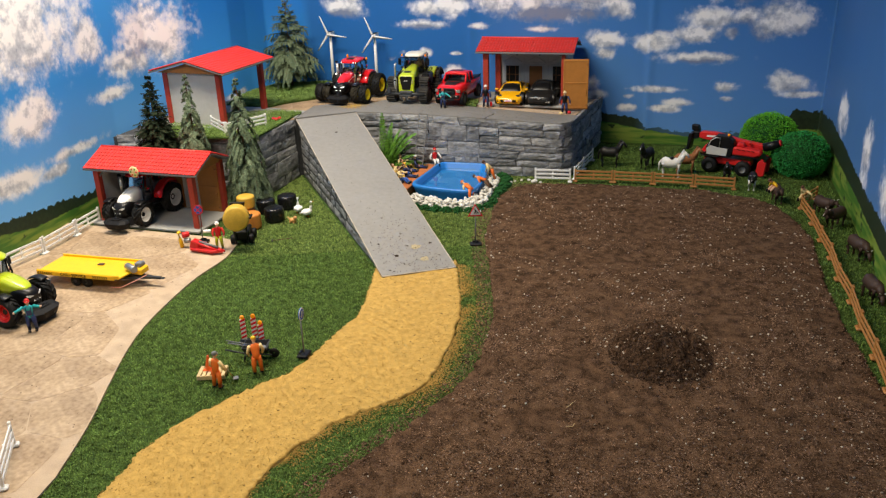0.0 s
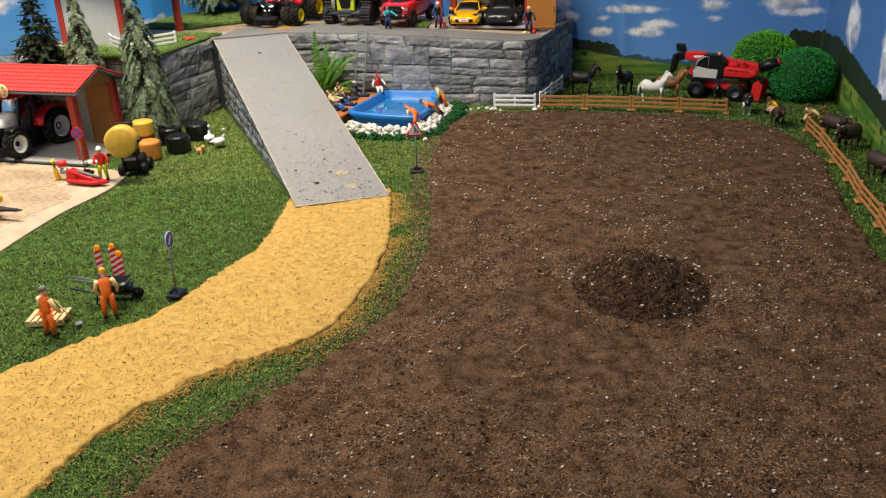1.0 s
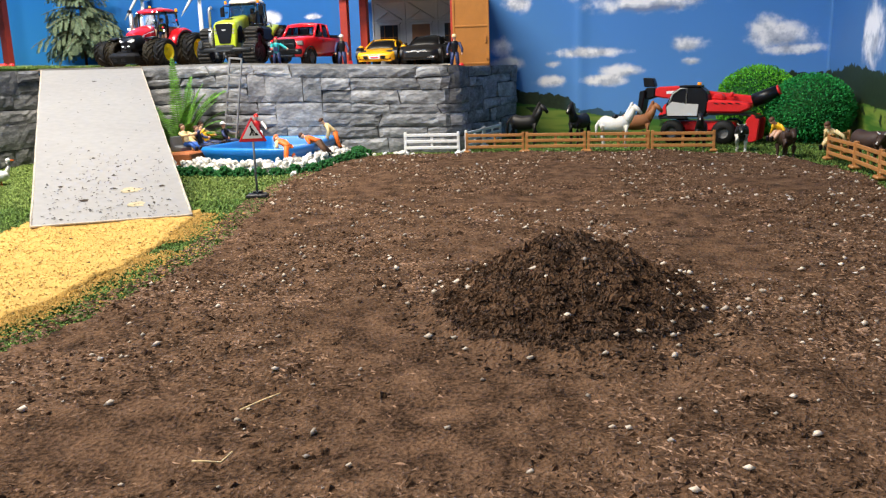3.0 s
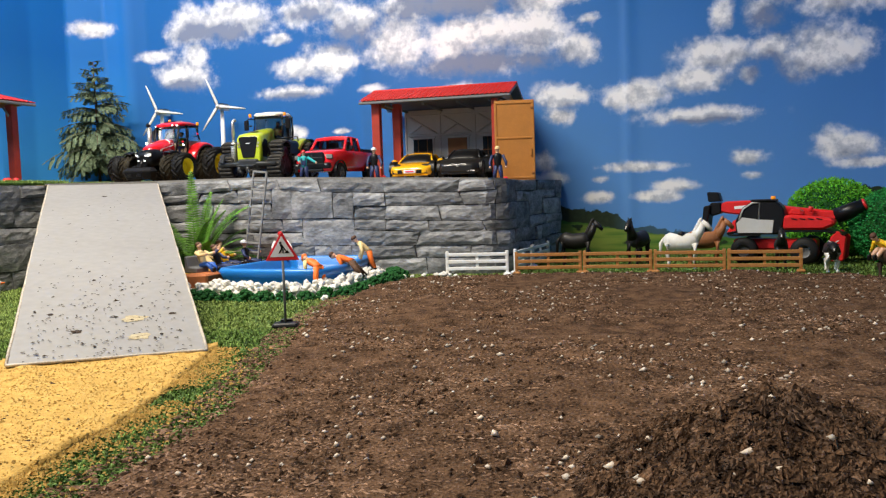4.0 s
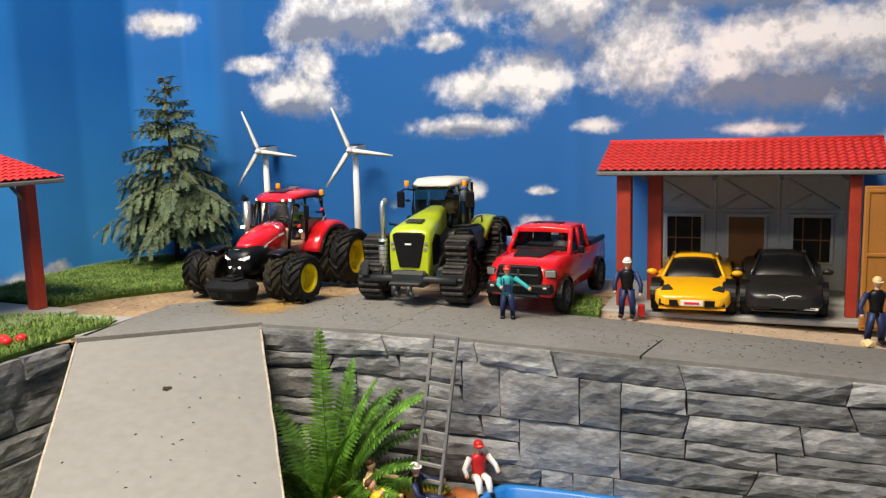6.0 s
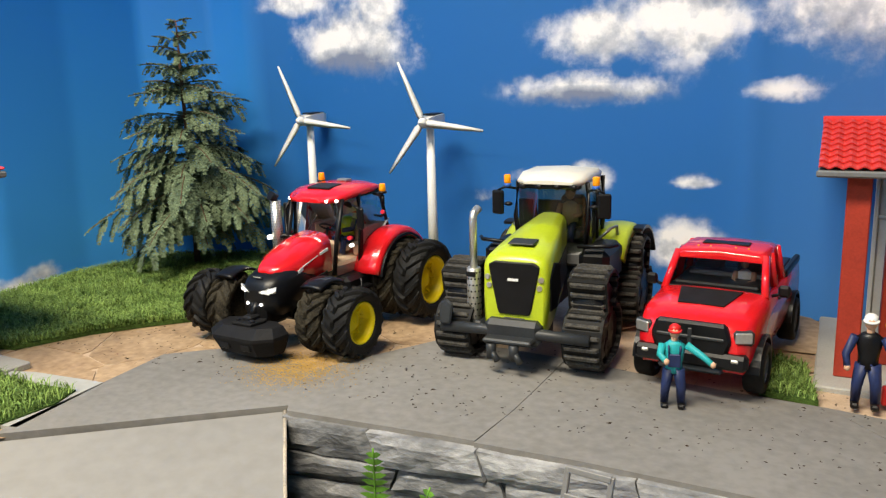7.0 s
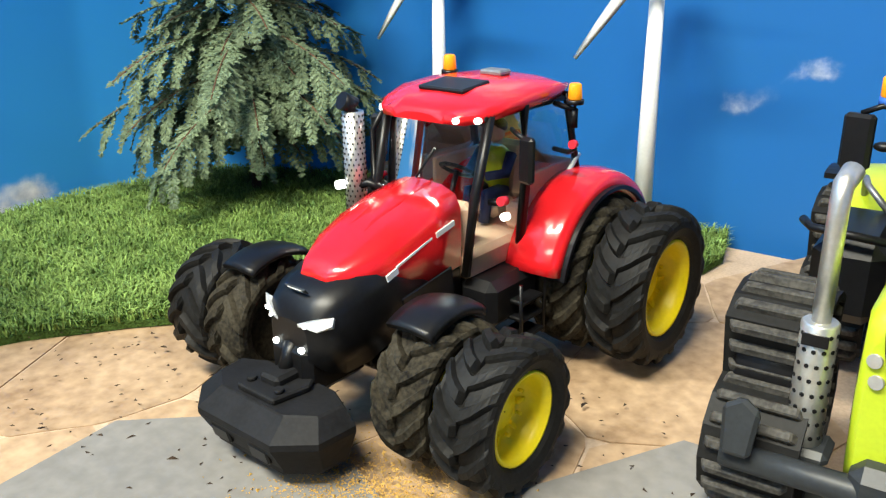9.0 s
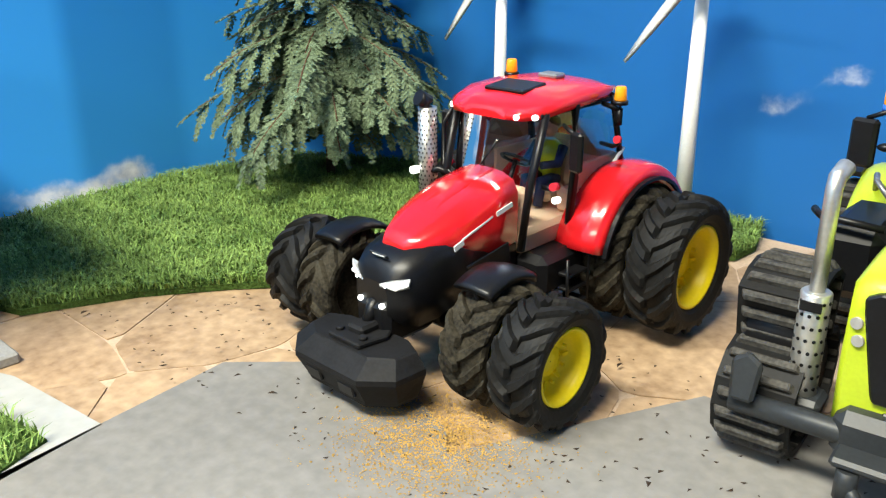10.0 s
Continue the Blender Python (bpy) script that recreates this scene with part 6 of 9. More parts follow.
    part("cabin_floor", box(0.112, 0.106, 0.003, (0, 0.004, 0.1012), bevel=0.001), M_BLACK, cr, "black cabin floor")
    part("dashboard", box(0.100, 0.014, 0.008, (0, -0.034, 0.103), bevel=0.002), M_BLACK, cr)
    part("seat", st, M_GREYPL, cr, "pale moulded seats and dashboard")
    doll(cr, pose(0.022, 0.018, 0.086) @ Matrix.Scale(0.8, 4), M_SKIN, M_WHITE)
    return cr


pickup(pose(0.014, 4.652, terrace_z(0.02, 4.62) + 0.006, 0, 0, -11))


def sports_car(m, label, paint, sharp):
    cr = thing("toy_sports_car", m, label, "car")
    if sharp:
        L = [(-0.118, 0.036, 0.018, 0.026, 0.034, 0.028), (-0.112, 0.048, 0.014, 0.031, 0.045, 0.033), (-0.080, 0.055, 0.013, 0.037, 0.050, 0.041), (-0.045, 0.056, 0.013, 0.042, 0.050, 0.047), (0.045, 0.056, 0.013, 0.046, 0.050, 0.052), (0.090, 0.057, 0.014, 0.048, 0.050, 0.054), (0.118, 0.052, 0.020, 0.046, 0.046, 0.048)]
    else:
        L = [(-0.120, 0.034, 0.020, 0.030, 0.032, 0.032), (-0.113, 0.047, 0.016, 0.036, 0.044, 0.040), (-0.080, 0.054, 0.014, 0.043, 0.050, 0.049), (-0.045, 0.056, 0.014, 0.047, 0.051, 0.053), (0.045, 0.056, 0.014, 0.050, 0.051, 0.056), (0.090, 0.056, 0.015, 0.052, 0.050, 0.058), (0.118, 0.050, 0.022, 0.050, 0.044, 0.053)]
    part("body", loft(car_rings(L)), paint, cr, "glossy low car body")
    h = 0.070 if sharp else 0.077
    bz = 0.044 if sharp else 0.050
    G = [(-0.052, 0.044, bz, bz + 0.002), (-0.030, 0.042, bz, bz + 0.62 * (h - bz)), (0.0, 0.040, bz, h), (0.030, 0.039, bz, h), (0.075, 0.036, bz, bz + 0.55 * (h - bz)), (0.105, 0.034, bz, bz + 0.003)]
    part("greenhouse", loft([[(-w, y, zb), (-w * 0.80, y, zt - 0.15 * (zt - zb)), (-w * 0.55, y, zt), (0, y, zt + 0.001), (w * 0.55, y, zt), (w * 0.80, y, zt - 0.15 * (zt - zb)), (w, y, zb)] for y, w, zb, zt in G]), M_BLACK, cr, "dark glazed cabin")
    part("roof", loft([[(-0.031, y, z - 0.002), (-0.022, y, z + 0.0012), (0, y, z + 0.0022), (0.022, y, z + 0.0012), (0.031, y, z - 0.002), (0, y, z - 0.003)] for y, z in ((-0.006, h - 0.0015), (0.012, h), (0.036, h - 0.001), (0.060, h - 0.009))]), paint, cr, "painted roof panel")
    for s in (-1, 1):
        bar(cr, "roof_post", [(s * 0.0435, -0.052, bz + 0.001), (s * 0.036, -0.028, bz + 0.6 * (h - bz)), (s * 0.0315, -0.005, h - 0.002)], 0.0022, paint)
        bar(cr, "roof_post", [(s * 0.0315, 0.040, h - 0.003), (s * 0.036, 0.075, bz + 0.010), (s * 0.040, 0.10, bz)], 0.0028, paint)
        for y in (-0.074, 0.078):
            car_wheel(cr, s * 0.0485, y, 0.0225, 0.017, M_STEEL if sharp else M_GREYPL)
            part("wheel_arch", arch(y, 0.0225, 0.0265, 0, 180, s * 0.044, s * 0.0572, 0.0025), M_BLACK, cr)
        mi = part("mirror", ball(0.008, 0.005, 0.0045, (s * 0.060, -0.034, bz + 0.006)), paint, cr, "small painted wing mirror")
        part("mirror_arm", tube([(s * 0.046, -0.032, bz), (s * 0.056, -0.033, bz + 0.004)], 0.0014, 6), M_BLACK, mi)
        if sharp:
            part("headlight", prism([(-0.008, -0.006), (0.008, -0.008), (0.006, 0.008), (-0.003, 0.008)], 0.003, "z", (s * 0.036, -0.095, 0.0372), (12, s * 12, s * -12)), M_DARKGREY, cr, "dark headlight under glass")
            part("air_intake", prism([(-0.014, -0.004), (0.014, -0.004), (0.011, 0.005), (-0.014, 0.005)], 0.006, "y", (s * 0.030, -0.115, 0.0205), (0, 0, s * 14)), M_BLACK, cr, "black front air intake")
        else:
            part("headlight", box(0.018, 0.006, 0.006, (s * 0.036, -0.108, 0.0355), (0, s * -14, s * 32), bevel=0.002), M_STEEL, cr, "slim clear headlight")
            kd = part("grille_frame", lathe([(0.0085, 0.001), (0.0098, 0.0), (0.0085, -0.001), (0.0078, 0.0), (0.0085, 0.001)], 24, "y"), M_SIGNWHITE, cr, "pale oval grille frame")
            kd.matrix_local = pose(s * 0.0135, -0.1175, 0.031, 0, 0, s * 8) @ Matrix.Diagonal((1.5, 1, 0.62, 1))
            part("air_intake", box(0.026, 0.004, 0.006, (s * 0.028, -0.1175, 0.019), bevel=0.002), M_BLACK, cr)
    if sharp:
        part("plate_bar", box(0.030, 0.002, 0.008, (0, -0.1185, 0.0215), bevel=0.0006), M_SIGNWHITE, cr, "blank white plate")
        part("lettering_bar", box(0.020, 0.001, 0.003, (0, -0.1198, 0.0215)), M_REDLAMP, cr)
        part("lower_lip", box(0.090, 0.006, 0.003, (0, -0.112, 0.0125), bevel=0.001), paint, cr)
    else:
        part("lower_lip", box(0.084, 0.006, 0.003, (0, -0.112, 0.0135), bevel=0.001), M_DARKGREY, cr)
        part("lamp_strip", box(0.018, 0.002, 0.003, (0.034, -0.1185, 0.019)), M_SIGNWHITE, cr)
    return cr


Z_BARN = terrace_z(0.30, 4.6) + 0.0135
sports_car(pose(0.284, 4.690, Z_BARN, 0, 0, -3) @ Matrix.Scale(1.24, 4), "yellow low toy sports car parked in the barn", M_CARYEL, True)
sports_car(pose(0.436, 4.686, Z_BARN, 0, 0, -5) @ Matrix.Scale(1.22, 4), "matt black toy sports car parked in the barn", M_CARBLK, False)


# ---- sheds ----
M_CONCRETE = mat("grey_floor_slab", (0.36, 0.355, 0.335), 0.7, var=0.15, scale=12)

M_LEAF = mat("brown_door_plastic", (0.26, 0.105, 0.030), 0.55, var=0.15)
tile_cache = {}


def roof_tile(material, w, l):
    key = (material.name, w, l)
    if key not in tile_cache:
        n = 6
        rings = []
        for y, lift in ((0, 0.0026), (l * 1.05, 0.0004)):
            ring = [(w * (i / n - 0.5), y, lift + 0.0016 * math.sin(i / n * 2 * math.pi)) for i in range(n + 1)]
            ring += [(w * (i / n - 0.5), y, lift - 0.0016 + 0.0016 * math.sin(i / n * 2 * math.pi)) for i in range(n, -1, -1)]
            rings.append(ring)
        tile_cache[key] = mesh_of("roof_tile", loft(rings, smooth=False), material)
    return tile_cache[key]


def slope(parent, p0, along, up, length, rise, pieces, tile):
    """Tiles over one slope from its eave corner."""
    w, l = tile
    nx, ny = round(length / w), round(rise / l)
    w2, l2 = length / nx, rise / ny
    a, u = along.normalized(), up.normalized()
    n = a.cross(u).normalized()
    rot = Matrix((a, u, n)).transposed().to_4x4()
    me = roof_tile(M_RED, w, l)
    if pieces:
        for j in range(ny):
            for i in range(nx):
                ob = new("roof_tile", me)
                ob.parent = parent
                ob.matrix_local = Matrix.Translation(p0 + a * (i + 0.5) * w2 + u * j * l2 + n * 0.004) @ rot @ Matrix.Diagonal((w2 / w, l2 / l, 1, 1))
    else:
        b = bmesh.new()
        for j in range(ny):
            for i in range(nx):
                c = bmesh.new()
                c.from_mesh(me)
                c.transform(Matrix.Translation(p0 + a * (i + 0.5) * w2 + u * j * l2 + n * 0.004) @ rot @ Matrix.Diagonal((w2 / w, l2 / l, 1, 1)))
                place(c, bm=b)
        tagged(part("tile_covering", b, M_RED, parent, "rows of red moulded roof tiles"), kind="stuff")


def shed(m, label, w, d, he, hr, posts, pieces, doors, post=0.024, tile=(0.0155, 0.019), brace=True):
    """A model shed: eaves along x at y = 0 and y = d, roof ridge in the middle; z = 0 is its floor's underside."""
    sh = thing("toy_shed", m, label, "shed")
    ov = 0.030
    rf_ = part("roof", prism([(-0.012, he), (d / 2, hr), (d + 0.012, he), (d + 0.012, he - 0.004), (d / 2, hr - 0.005), (-0.012, he - 0.004)], w, "x", (w / 2, 0, 0)), M_GREYPL, sh, "red tiled pitched roof")
    run = math.hypot(d / 2 + 0.012, hr - he)
    slope(rf_, Vector((0, -0.013, he)), Vector((1, 0, 0)), Vector((0, d / 2 + 0.012, hr - he)), w, run, pieces, tile)
    slope(rf_, Vector((w, d + 0.013, he)), Vector((-1, 0, 0)), Vector((0, -(d / 2 + 0.012), hr - he)), w, run, False, tile)
    part("ridge_tile", tube([(-0.001, d / 2, hr + 0.003), (w + 0.001, d / 2, hr + 0.003)], 0.0055, 10), M_RED, rf_)
    for y in (-0.012, d + 0.012):
        part("gutter", box(w + 0.004, 0.007, 0.008, (w / 2, y, he - 0.002), bevel=0.002), M_GREYPL, rf_, "grey eaves gutter")
    for x in (ov, w - ov):
        part("gable", prism([(0.004, he - 0.006), (d - 0.004, he - 0.006), (d / 2, hr - 0.008)], 0.004, "x", (x, 0, 0)), M_ORANGE, sh, "ochre gable board")
    part("floor_slab", box(w - 0.02, d + 0.035, 0.010, (w / 2, d / 2 - 0.012, 0.005), bevel=0.002), M_CONCRETE, sh, "grey concrete floor slab")
    for x, y in posts:
        part("post", box(post, post, he - 0.010, (x, y, 0.010 + (he - 0.010) / 2), bevel=0.0015), M_POST, sh, "red-brown square post")
    for x, y in posts if brace else ():
        part("brace", tube([(x, y, he - 0.045), (x + (0.03 if x < w / 2 else -0.03), y, he - 0.010)], 0.004, 4), M_GREYPL, sh)
    return sh


def panel_wall(sh, x0, x1, y, he, bays):
    """A pale inner wall with braced bays, two windows and a door."""
    wl = part("back_wall", box(x1 - x0, 0.005, he - 0.012, ((x0 + x1) / 2, y, 0.010 + (he - 0.012) / 2)), M_INNER, sh, "pale grey panelled back wall")
    step = (x1 - x0) / bays
    for k in range(bays + 1):
        part("batten", box(0.006, 0.005, he - 0.016, (x0 + k * step, y - 0.004, he / 2), bevel=0.001), M_INNER, wl)
    for z in (he - 0.020, he - 0.085):
        part("batten", box(x1 - x0, 0.004, 0.005, ((x0 + x1) / 2, y - 0.004, z), bevel=0.001), M_INNER, wl)
    for k in range(bays):
        cx = x0 + (k + 0.5) * step
        part("diagonal", tube([(cx - step * 0.40, y - 0.004, he - 0.022), (cx + step * 0.40, y - 0.004, he - 0.082)], 0.0028, 4), M_INNER, wl)
        part("diagonal", tube([(cx - step * 0.38, y - 0.004, he - 0.080), (cx, y - 0.004, he - 0.052)], 0.0024, 4), M_INNER, wl)
        door = k == bays // 2
        hh = 0.140 if door else 0.086
        zc = 0.012 + hh / 2 if door else 0.109
        fr = part("door_frame" if door else "window_frame", box(0.080, 0.006, hh + 0.010, (cx, y - 0.005, zc), bevel=0.001), M_INNER, wl)
        part("lintel", box(0.088, 0.008, 0.005, (cx, y - 0.007, zc + hh / 2 + 0.006), bevel=0.001), M_PANEL, fr)
        part("door_leaf" if door else "pane", box(0.066, 0.006, hh, (cx, y - 0.0075, zc), bevel=0.0008), M_LEAF if door else M_BLACK, fr, "brown door leaf" if door else "dark window pane")
        if not door:
            part("glazing_bar", box(0.066, 0.003, 0.002, (cx, y - 0.011, zc)), M_LEAF, fr)
            for dx in (-0.016, 0.016):
                part("glazing_bar", box(0.002, 0.003, hh, (cx + dx, y - 0.011, zc)), M_LEAF, fr)
    return wl


def plank_door(sh, x, y, z0, w, h, yaw):
    dr = part("open_door", box(w, 0.006, h, (w / 2, 0, h / 2), bevel=0.001), M_ORANGE, sh, "open ochre planked door")
    dr.matrix_local = pose(x, y, z0, 0, 0, yaw)
    for k in range(1, 6):
        part("plank_joint", box(0.0010, 0.0064, h - 0.006, (w * k / 6, 0, h / 2)), M_ORANGE, dr)
    for z in (0.008, h * 0.53, h - 0.008):
        part("ledge", box(w - 0.004, 0.0036, 0.006, (w / 2, -0.0032, z), bevel=0.001), M_ORANGE, dr)
    for x in (0.004, w - 0.004):
        part("stile", box(0.007, 0.0036, h - 0.020, (x, -0.0030, h / 2), bevel=0.001), M_ORANGE, dr)
    for z in (h * 0.09, h * 0.90):
        part("hinge", box(0.010, 0.004, 0.006, (w - 0.006, -0.0052, z), bevel=0.0006), M_LEAF, dr)
    part("handle", box(0.006, 0.005, 0.022, (w - 0.012, -0.006, h * 0.35), bevel=0.001), M_ORANGE, dr)
    return dr


ZB = terrace_z(0.3, 4.65) + 0.003
barn = shed(pose(0.112, 4.625, ZB, 0, 0, -5.5), "open model barn with red tiled roof and ochre door", 0.475, 0.262, 0.258, 0.304, [(0.044, 0.022), (0.092, 0.085)], True, True, post=0.026, tile=(0.0145, 0.0165), brace=False)
panel_wall(barn, 0.072, 0.432, 0.247, 0.252, 3)
part("side_wall", box(0.006, 0.200, 0.240, (0.436, 0.145, 0.130), bevel=0.001), M_PANEL, barn, "pale grey side wall")
part("door_post", box(0.018, 0.018, 0.240, (0.424, 0.012, 0.130), bevel=0.001), M_POST, barn, "red-brown square post")
plank_door(barn, 0.432, -0.040, 0.000, 0.118, 0.236, 8)
for x in (0.08, 0.20, 0.31, 0.41):
    bar(barn, "roof_beam", [(x, 0.005, 0.246), (x, 0.24, 0.246)], 0.004, M_GREYPL)

low = shed(pose(-1.310, 3.470, 0.002, 0, 0, -6.5), "open model tractor shed with red tiled roof on the yard", 0.515, 0.235, 0.232, 0.288, [(0.045, 0.01), (0.478, 0.01), (0.045, 0.215), (0.478, 0.215)], False, True)
panel_wall(low, 0.050, 0.470, 0.222, 0.228, 3)
part("side_wall", box(0.006, 0.200, 0.214, (0.050, 0.115, 0.117)), M_PANEL, low, "pale grey side wall")
plank_door(low, 0.378, 0.200, 0.010, 0.094, 0.205, 2)
plq = part("round_plaque", lathe([(0.0005, -0.003), (0.020, -0.003), (0.0225, 0.0), (0.0005, 0.001)], 24, "y"), M_BEIGEPL, low, "round cream plaque with green and red marks")
plq.location = (0.245, -0.020, 0.236)
for k in range(6):
    part("plaque_mark", ball(0.0045, 0.0012, 0.0045, (0.013 * math.cos(k * 1.047), -0.003, 0.013 * math.sin(k * 1.047)), sub=1), (M_SIGNRED, M_FERN)[k % 2], plq)

zt = terrace_z(-1.0)
up = shed(pose(-0.902, 3.935, zt, 0, 0, 80.7), "open model shed with red tiled roof on the terrace", 0.43, 0.36, 0.248, 0.296, [(0.050, 0.045), (0.400, 0.050), (0.050, 0.320), (0.400, 0.320)], False, False)
part("gable_wall", box(0.006, 0.270, 0.232, (0.048, 0.180, 0.126)), M_PANEL, up, "pale grey end wall")


# ---- fences ----
def fence_panel(m, w, h, material, label, group, post_both=True, middle=True):
    f = thing("toy_fence", m, label, "fence", group)
    for x in ((0.004, w - 0.004) if post_both else (0.004,)):
        po = part("post", box(0.008, 0.007, h, (x, 0, h / 2), bevel=0.001), material, f)
        part("foot", box(0.020, 0.022, 0.008, (x, 0, 0.004), bevel=0.003), material, po)
    for k in range(3):
        part("rail", box(w - 0.004, 0.004, 0.0085, (w / 2, -0.002, h * (0.30 + 0.28 * k)), bevel=0.001), material, f)
    if middle:
        part("stile", box(0.007, 0.005, h * 0.72, (w / 2, 0.0005, h * 0.55), bevel=0.001), material, f)
    return f


def fence_line(points, h, material, label, group):
    for (x0, y0, z0), (x1, y1, z1) in zip(points, points[1:]):
        w = math.hypot(x1 - x0, y1 - y0)
        fence_panel(pose(x0, y0, z0, 0, 0, math.degrees(math.atan2(y1 - y0, x1 - x0))), w - 0.003, h, material, label, group)


fence_line([(0.437, 4.168, 0.002), (0.602, 4.165, 0.002)], 0.064, M_WHITE, "white plastic toy fence panel by the stone wall", "white fence panels")
fence_line([(0.612, 4.200, 0.002), (0.650, 4.36, 0.002), (0.69, 4.52, 0.002)], 0.064, M_WHITE, "white plastic toy fence panel by the stone wall", "white fence panels")
fence_line([(0.614, 4.180, 0.002), (0.785, 4.178, 0.002), (0.957, 4.166, 0.002), (1.128, 4.145, 0.002), (1.297, 4.120, 0.002)], 0.058, M_BROWNF, "brown plastic toy fence panel round the field", "brown fence panels")
fence_line([(1.60, 4.02, 0.002), (1.515, 3.90, 0.002), (1.520, 3.72, 0.002), (1.512, 3.55, 0.002), (1.508, 3.385, 0.002), (1.490, 3.21, 0.002), (1.487, 3.04, 0.002), (1.468, 2.87, 0.002), (1.461, 2.70, 0.002), (1.445, 2.53, 0.002), (1.440, 2.36, 0.002), (1.437, 2.19, 0.002)], 0.060, M_BROWNF, "brown plastic toy fence panel round the field", "brown fence panels")
fence_line([(-1.36, 2.760, 0.004), (-1.352, 2.946, 0.004), (-1.307, 3.128, 0.004), (-1.293, 3.314, 0.004), (-1.286, 3.470, 0.004)], 0.068, M_WHITE, "white plastic toy fence panel along the yard", "white fence panels")
fence_line([(-0.540, 1.862, 0.006), (-0.625, 2.020, 0.006)], 0.068, M_WHITE, "white plastic toy fence panel along the yard", "white fence panels")
fence_line([(-1.00, 3.99, zt), (-0.875, 3.865, zt), (-0.755, 4.040, zt)], 0.058, M_WHITE, "white plastic toy fence panel on the terrace edge", "white fence panels")


# ---- pool ----
pool = thing("toy_pool", Matrix(), "blue moulded toy pool filled with water", "pool")
P_OUT = [(-0.077, 3.965), (-0.073, 3.935), (-0.045, 3.905), (0.085, 3.868), (0.179, 3.858), (0.209, 3.885), (0.229, 3.99), (0.229, 4.1), (0.221, 4.225), (0.206, 4.25), (0.174, 4.258), (0.02, 4.268), (-0.01, 4.255), (-0.023, 4.23), (-0.05, 4.09)]
pc = Vector((sum(p[0] for p in P_OUT) / len(P_OUT), sum(p[1] for p in P_OUT) / len(P_OUT)))


def pool_ring(off, z):
    return [(pc.x + (x - pc.x) * (1 - off / 0.13), pc.y + (y - pc.y) * (1 - off / 0.19), z) for x, y in [(p[0], p[1]) for p in smooth_line([(*q,) for q in P_OUT + P_OUT[:1]], 4)[:-1]]]


b = loft([pool_ring(0.012, 0.002), pool_ring(0.004, 0.034), pool_ring(-0.002, 0.049), pool_ring(0.002, 0.055), pool_ring(0.010, 0.056), pool_ring(0.014, 0.052), pool_ring(0.022, 0.020), pool_ring(0.030, 0.008)], caps=False)
b.faces.new([v for v in b.verts][-len(pool_ring(0, 0)):])
part("basin", b, M_POOL, pool, "glossy blue pool basin")
wm = bpy.data.materials.new("pool_water")
wm.use_nodes = True
wb = wm.node_tree.nodes["Principled BSDF"]
wb.inputs["Base Color"].default_value = (0.42, 0.51, 0.43, 1)
wb.inputs["Roughness"].default_value = 0.02
wb.inputs["Transmission Weight"].default_value = 1.0
wb.inputs["IOR"].default_value = 1.33
wn = wm.node_tree.nodes.new("ShaderNodeTexNoise")
wn.inputs["Scale"].default_value = 14
wp = wm.node_tree.nodes.new("ShaderNodeBump")
wp.inputs["Strength"].default_value, wp.inputs["Distance"].default_value = 0.05, 0.003
wm.node_tree.links.new(wn.outputs["Fac"], wp.inputs["Height"])
wm.node_tree.links.new(wp.outputs[0], wb.inputs["Normal"])
b = bmesh.new()
b.faces.new([b.verts.new(p) for p in pool_ring(0.0184, 0.0325)])
wtr = part("water", b, wm, pool, "still clear water")
wtr.visible_shadow = False
# sitting platform of two coloured slabs
solid("terracotta_platform", prism([(-0.158, 3.885), (-0.088, 3.895), (-0.060, 4.09), (-0.026, 4.255), (-0.078, 4.268), (-0.118, 4.07)], 0.042, "z", (0, 0, 0.023), bevel=0.004), M_BRICK, Matrix(), "terracotta slab platform beside the toy pool", "platform")
solid("mustard_platform", prism([(-0.245, 3.88), (-0.163, 3.882), (-0.123, 4.07), (-0.083, 4.272), (-0.22, 4.272)], 0.040, "z", (0, 0, 0.022), bevel=0.004), M_MUSTARD, Matrix(), "mustard yellow slab platform beside the toy pool", "platform")

# pebbles round the pool
rng = random.Random(11)


def pebble_verts(r, rng, flat=0.7):
    b = bmesh.new()
    bmesh.ops.create_icosphere(b, subdivisions=1, radius=r)
    o = rng.random() * 50
    for v in b.verts:
        v.co *= 1 + 0.30 * noise.noise(v.co * (1.2 / r) + Vector((o, 0, 0)))
        v.co.z *= flat
    return b


PEB = [(-0.115, 3.835), (-0.03, 3.785), (0.11, 3.765), (0.205, 3.768), (0.262, 3.845), (0.272, 3.97), (0.285, 4.12), (0.255, 4.20), (0.215, 4.20), (0.220, 4.06), (0.222, 3.96), (0.200, 3.86), (0.165, 3.830), (0.11, 3.825), (-0.055, 3.862), (-0.08, 3.875)]
b = bmesh.new()
count = 0
while count < 420:
    p = (rng.uniform(-0.13, 0.30), rng.uniform(3.75, 4.22))
    if inside(p, PEB):
        c = pebble_verts(rng.uniform(0.007, 0.0125), rng)
        place(c, (p[0], p[1], rng.uniform(0.004, 0.030)), (rng.uniform(0, 360), rng.uniform(0, 40), rng.uniform(0, 360)), bm=b)
        count += 1
solid("pebble_bed", b, M_PEBBLE, Matrix(), "heaped white pebbles round the toy pool", "pebbles", kind="stuff")
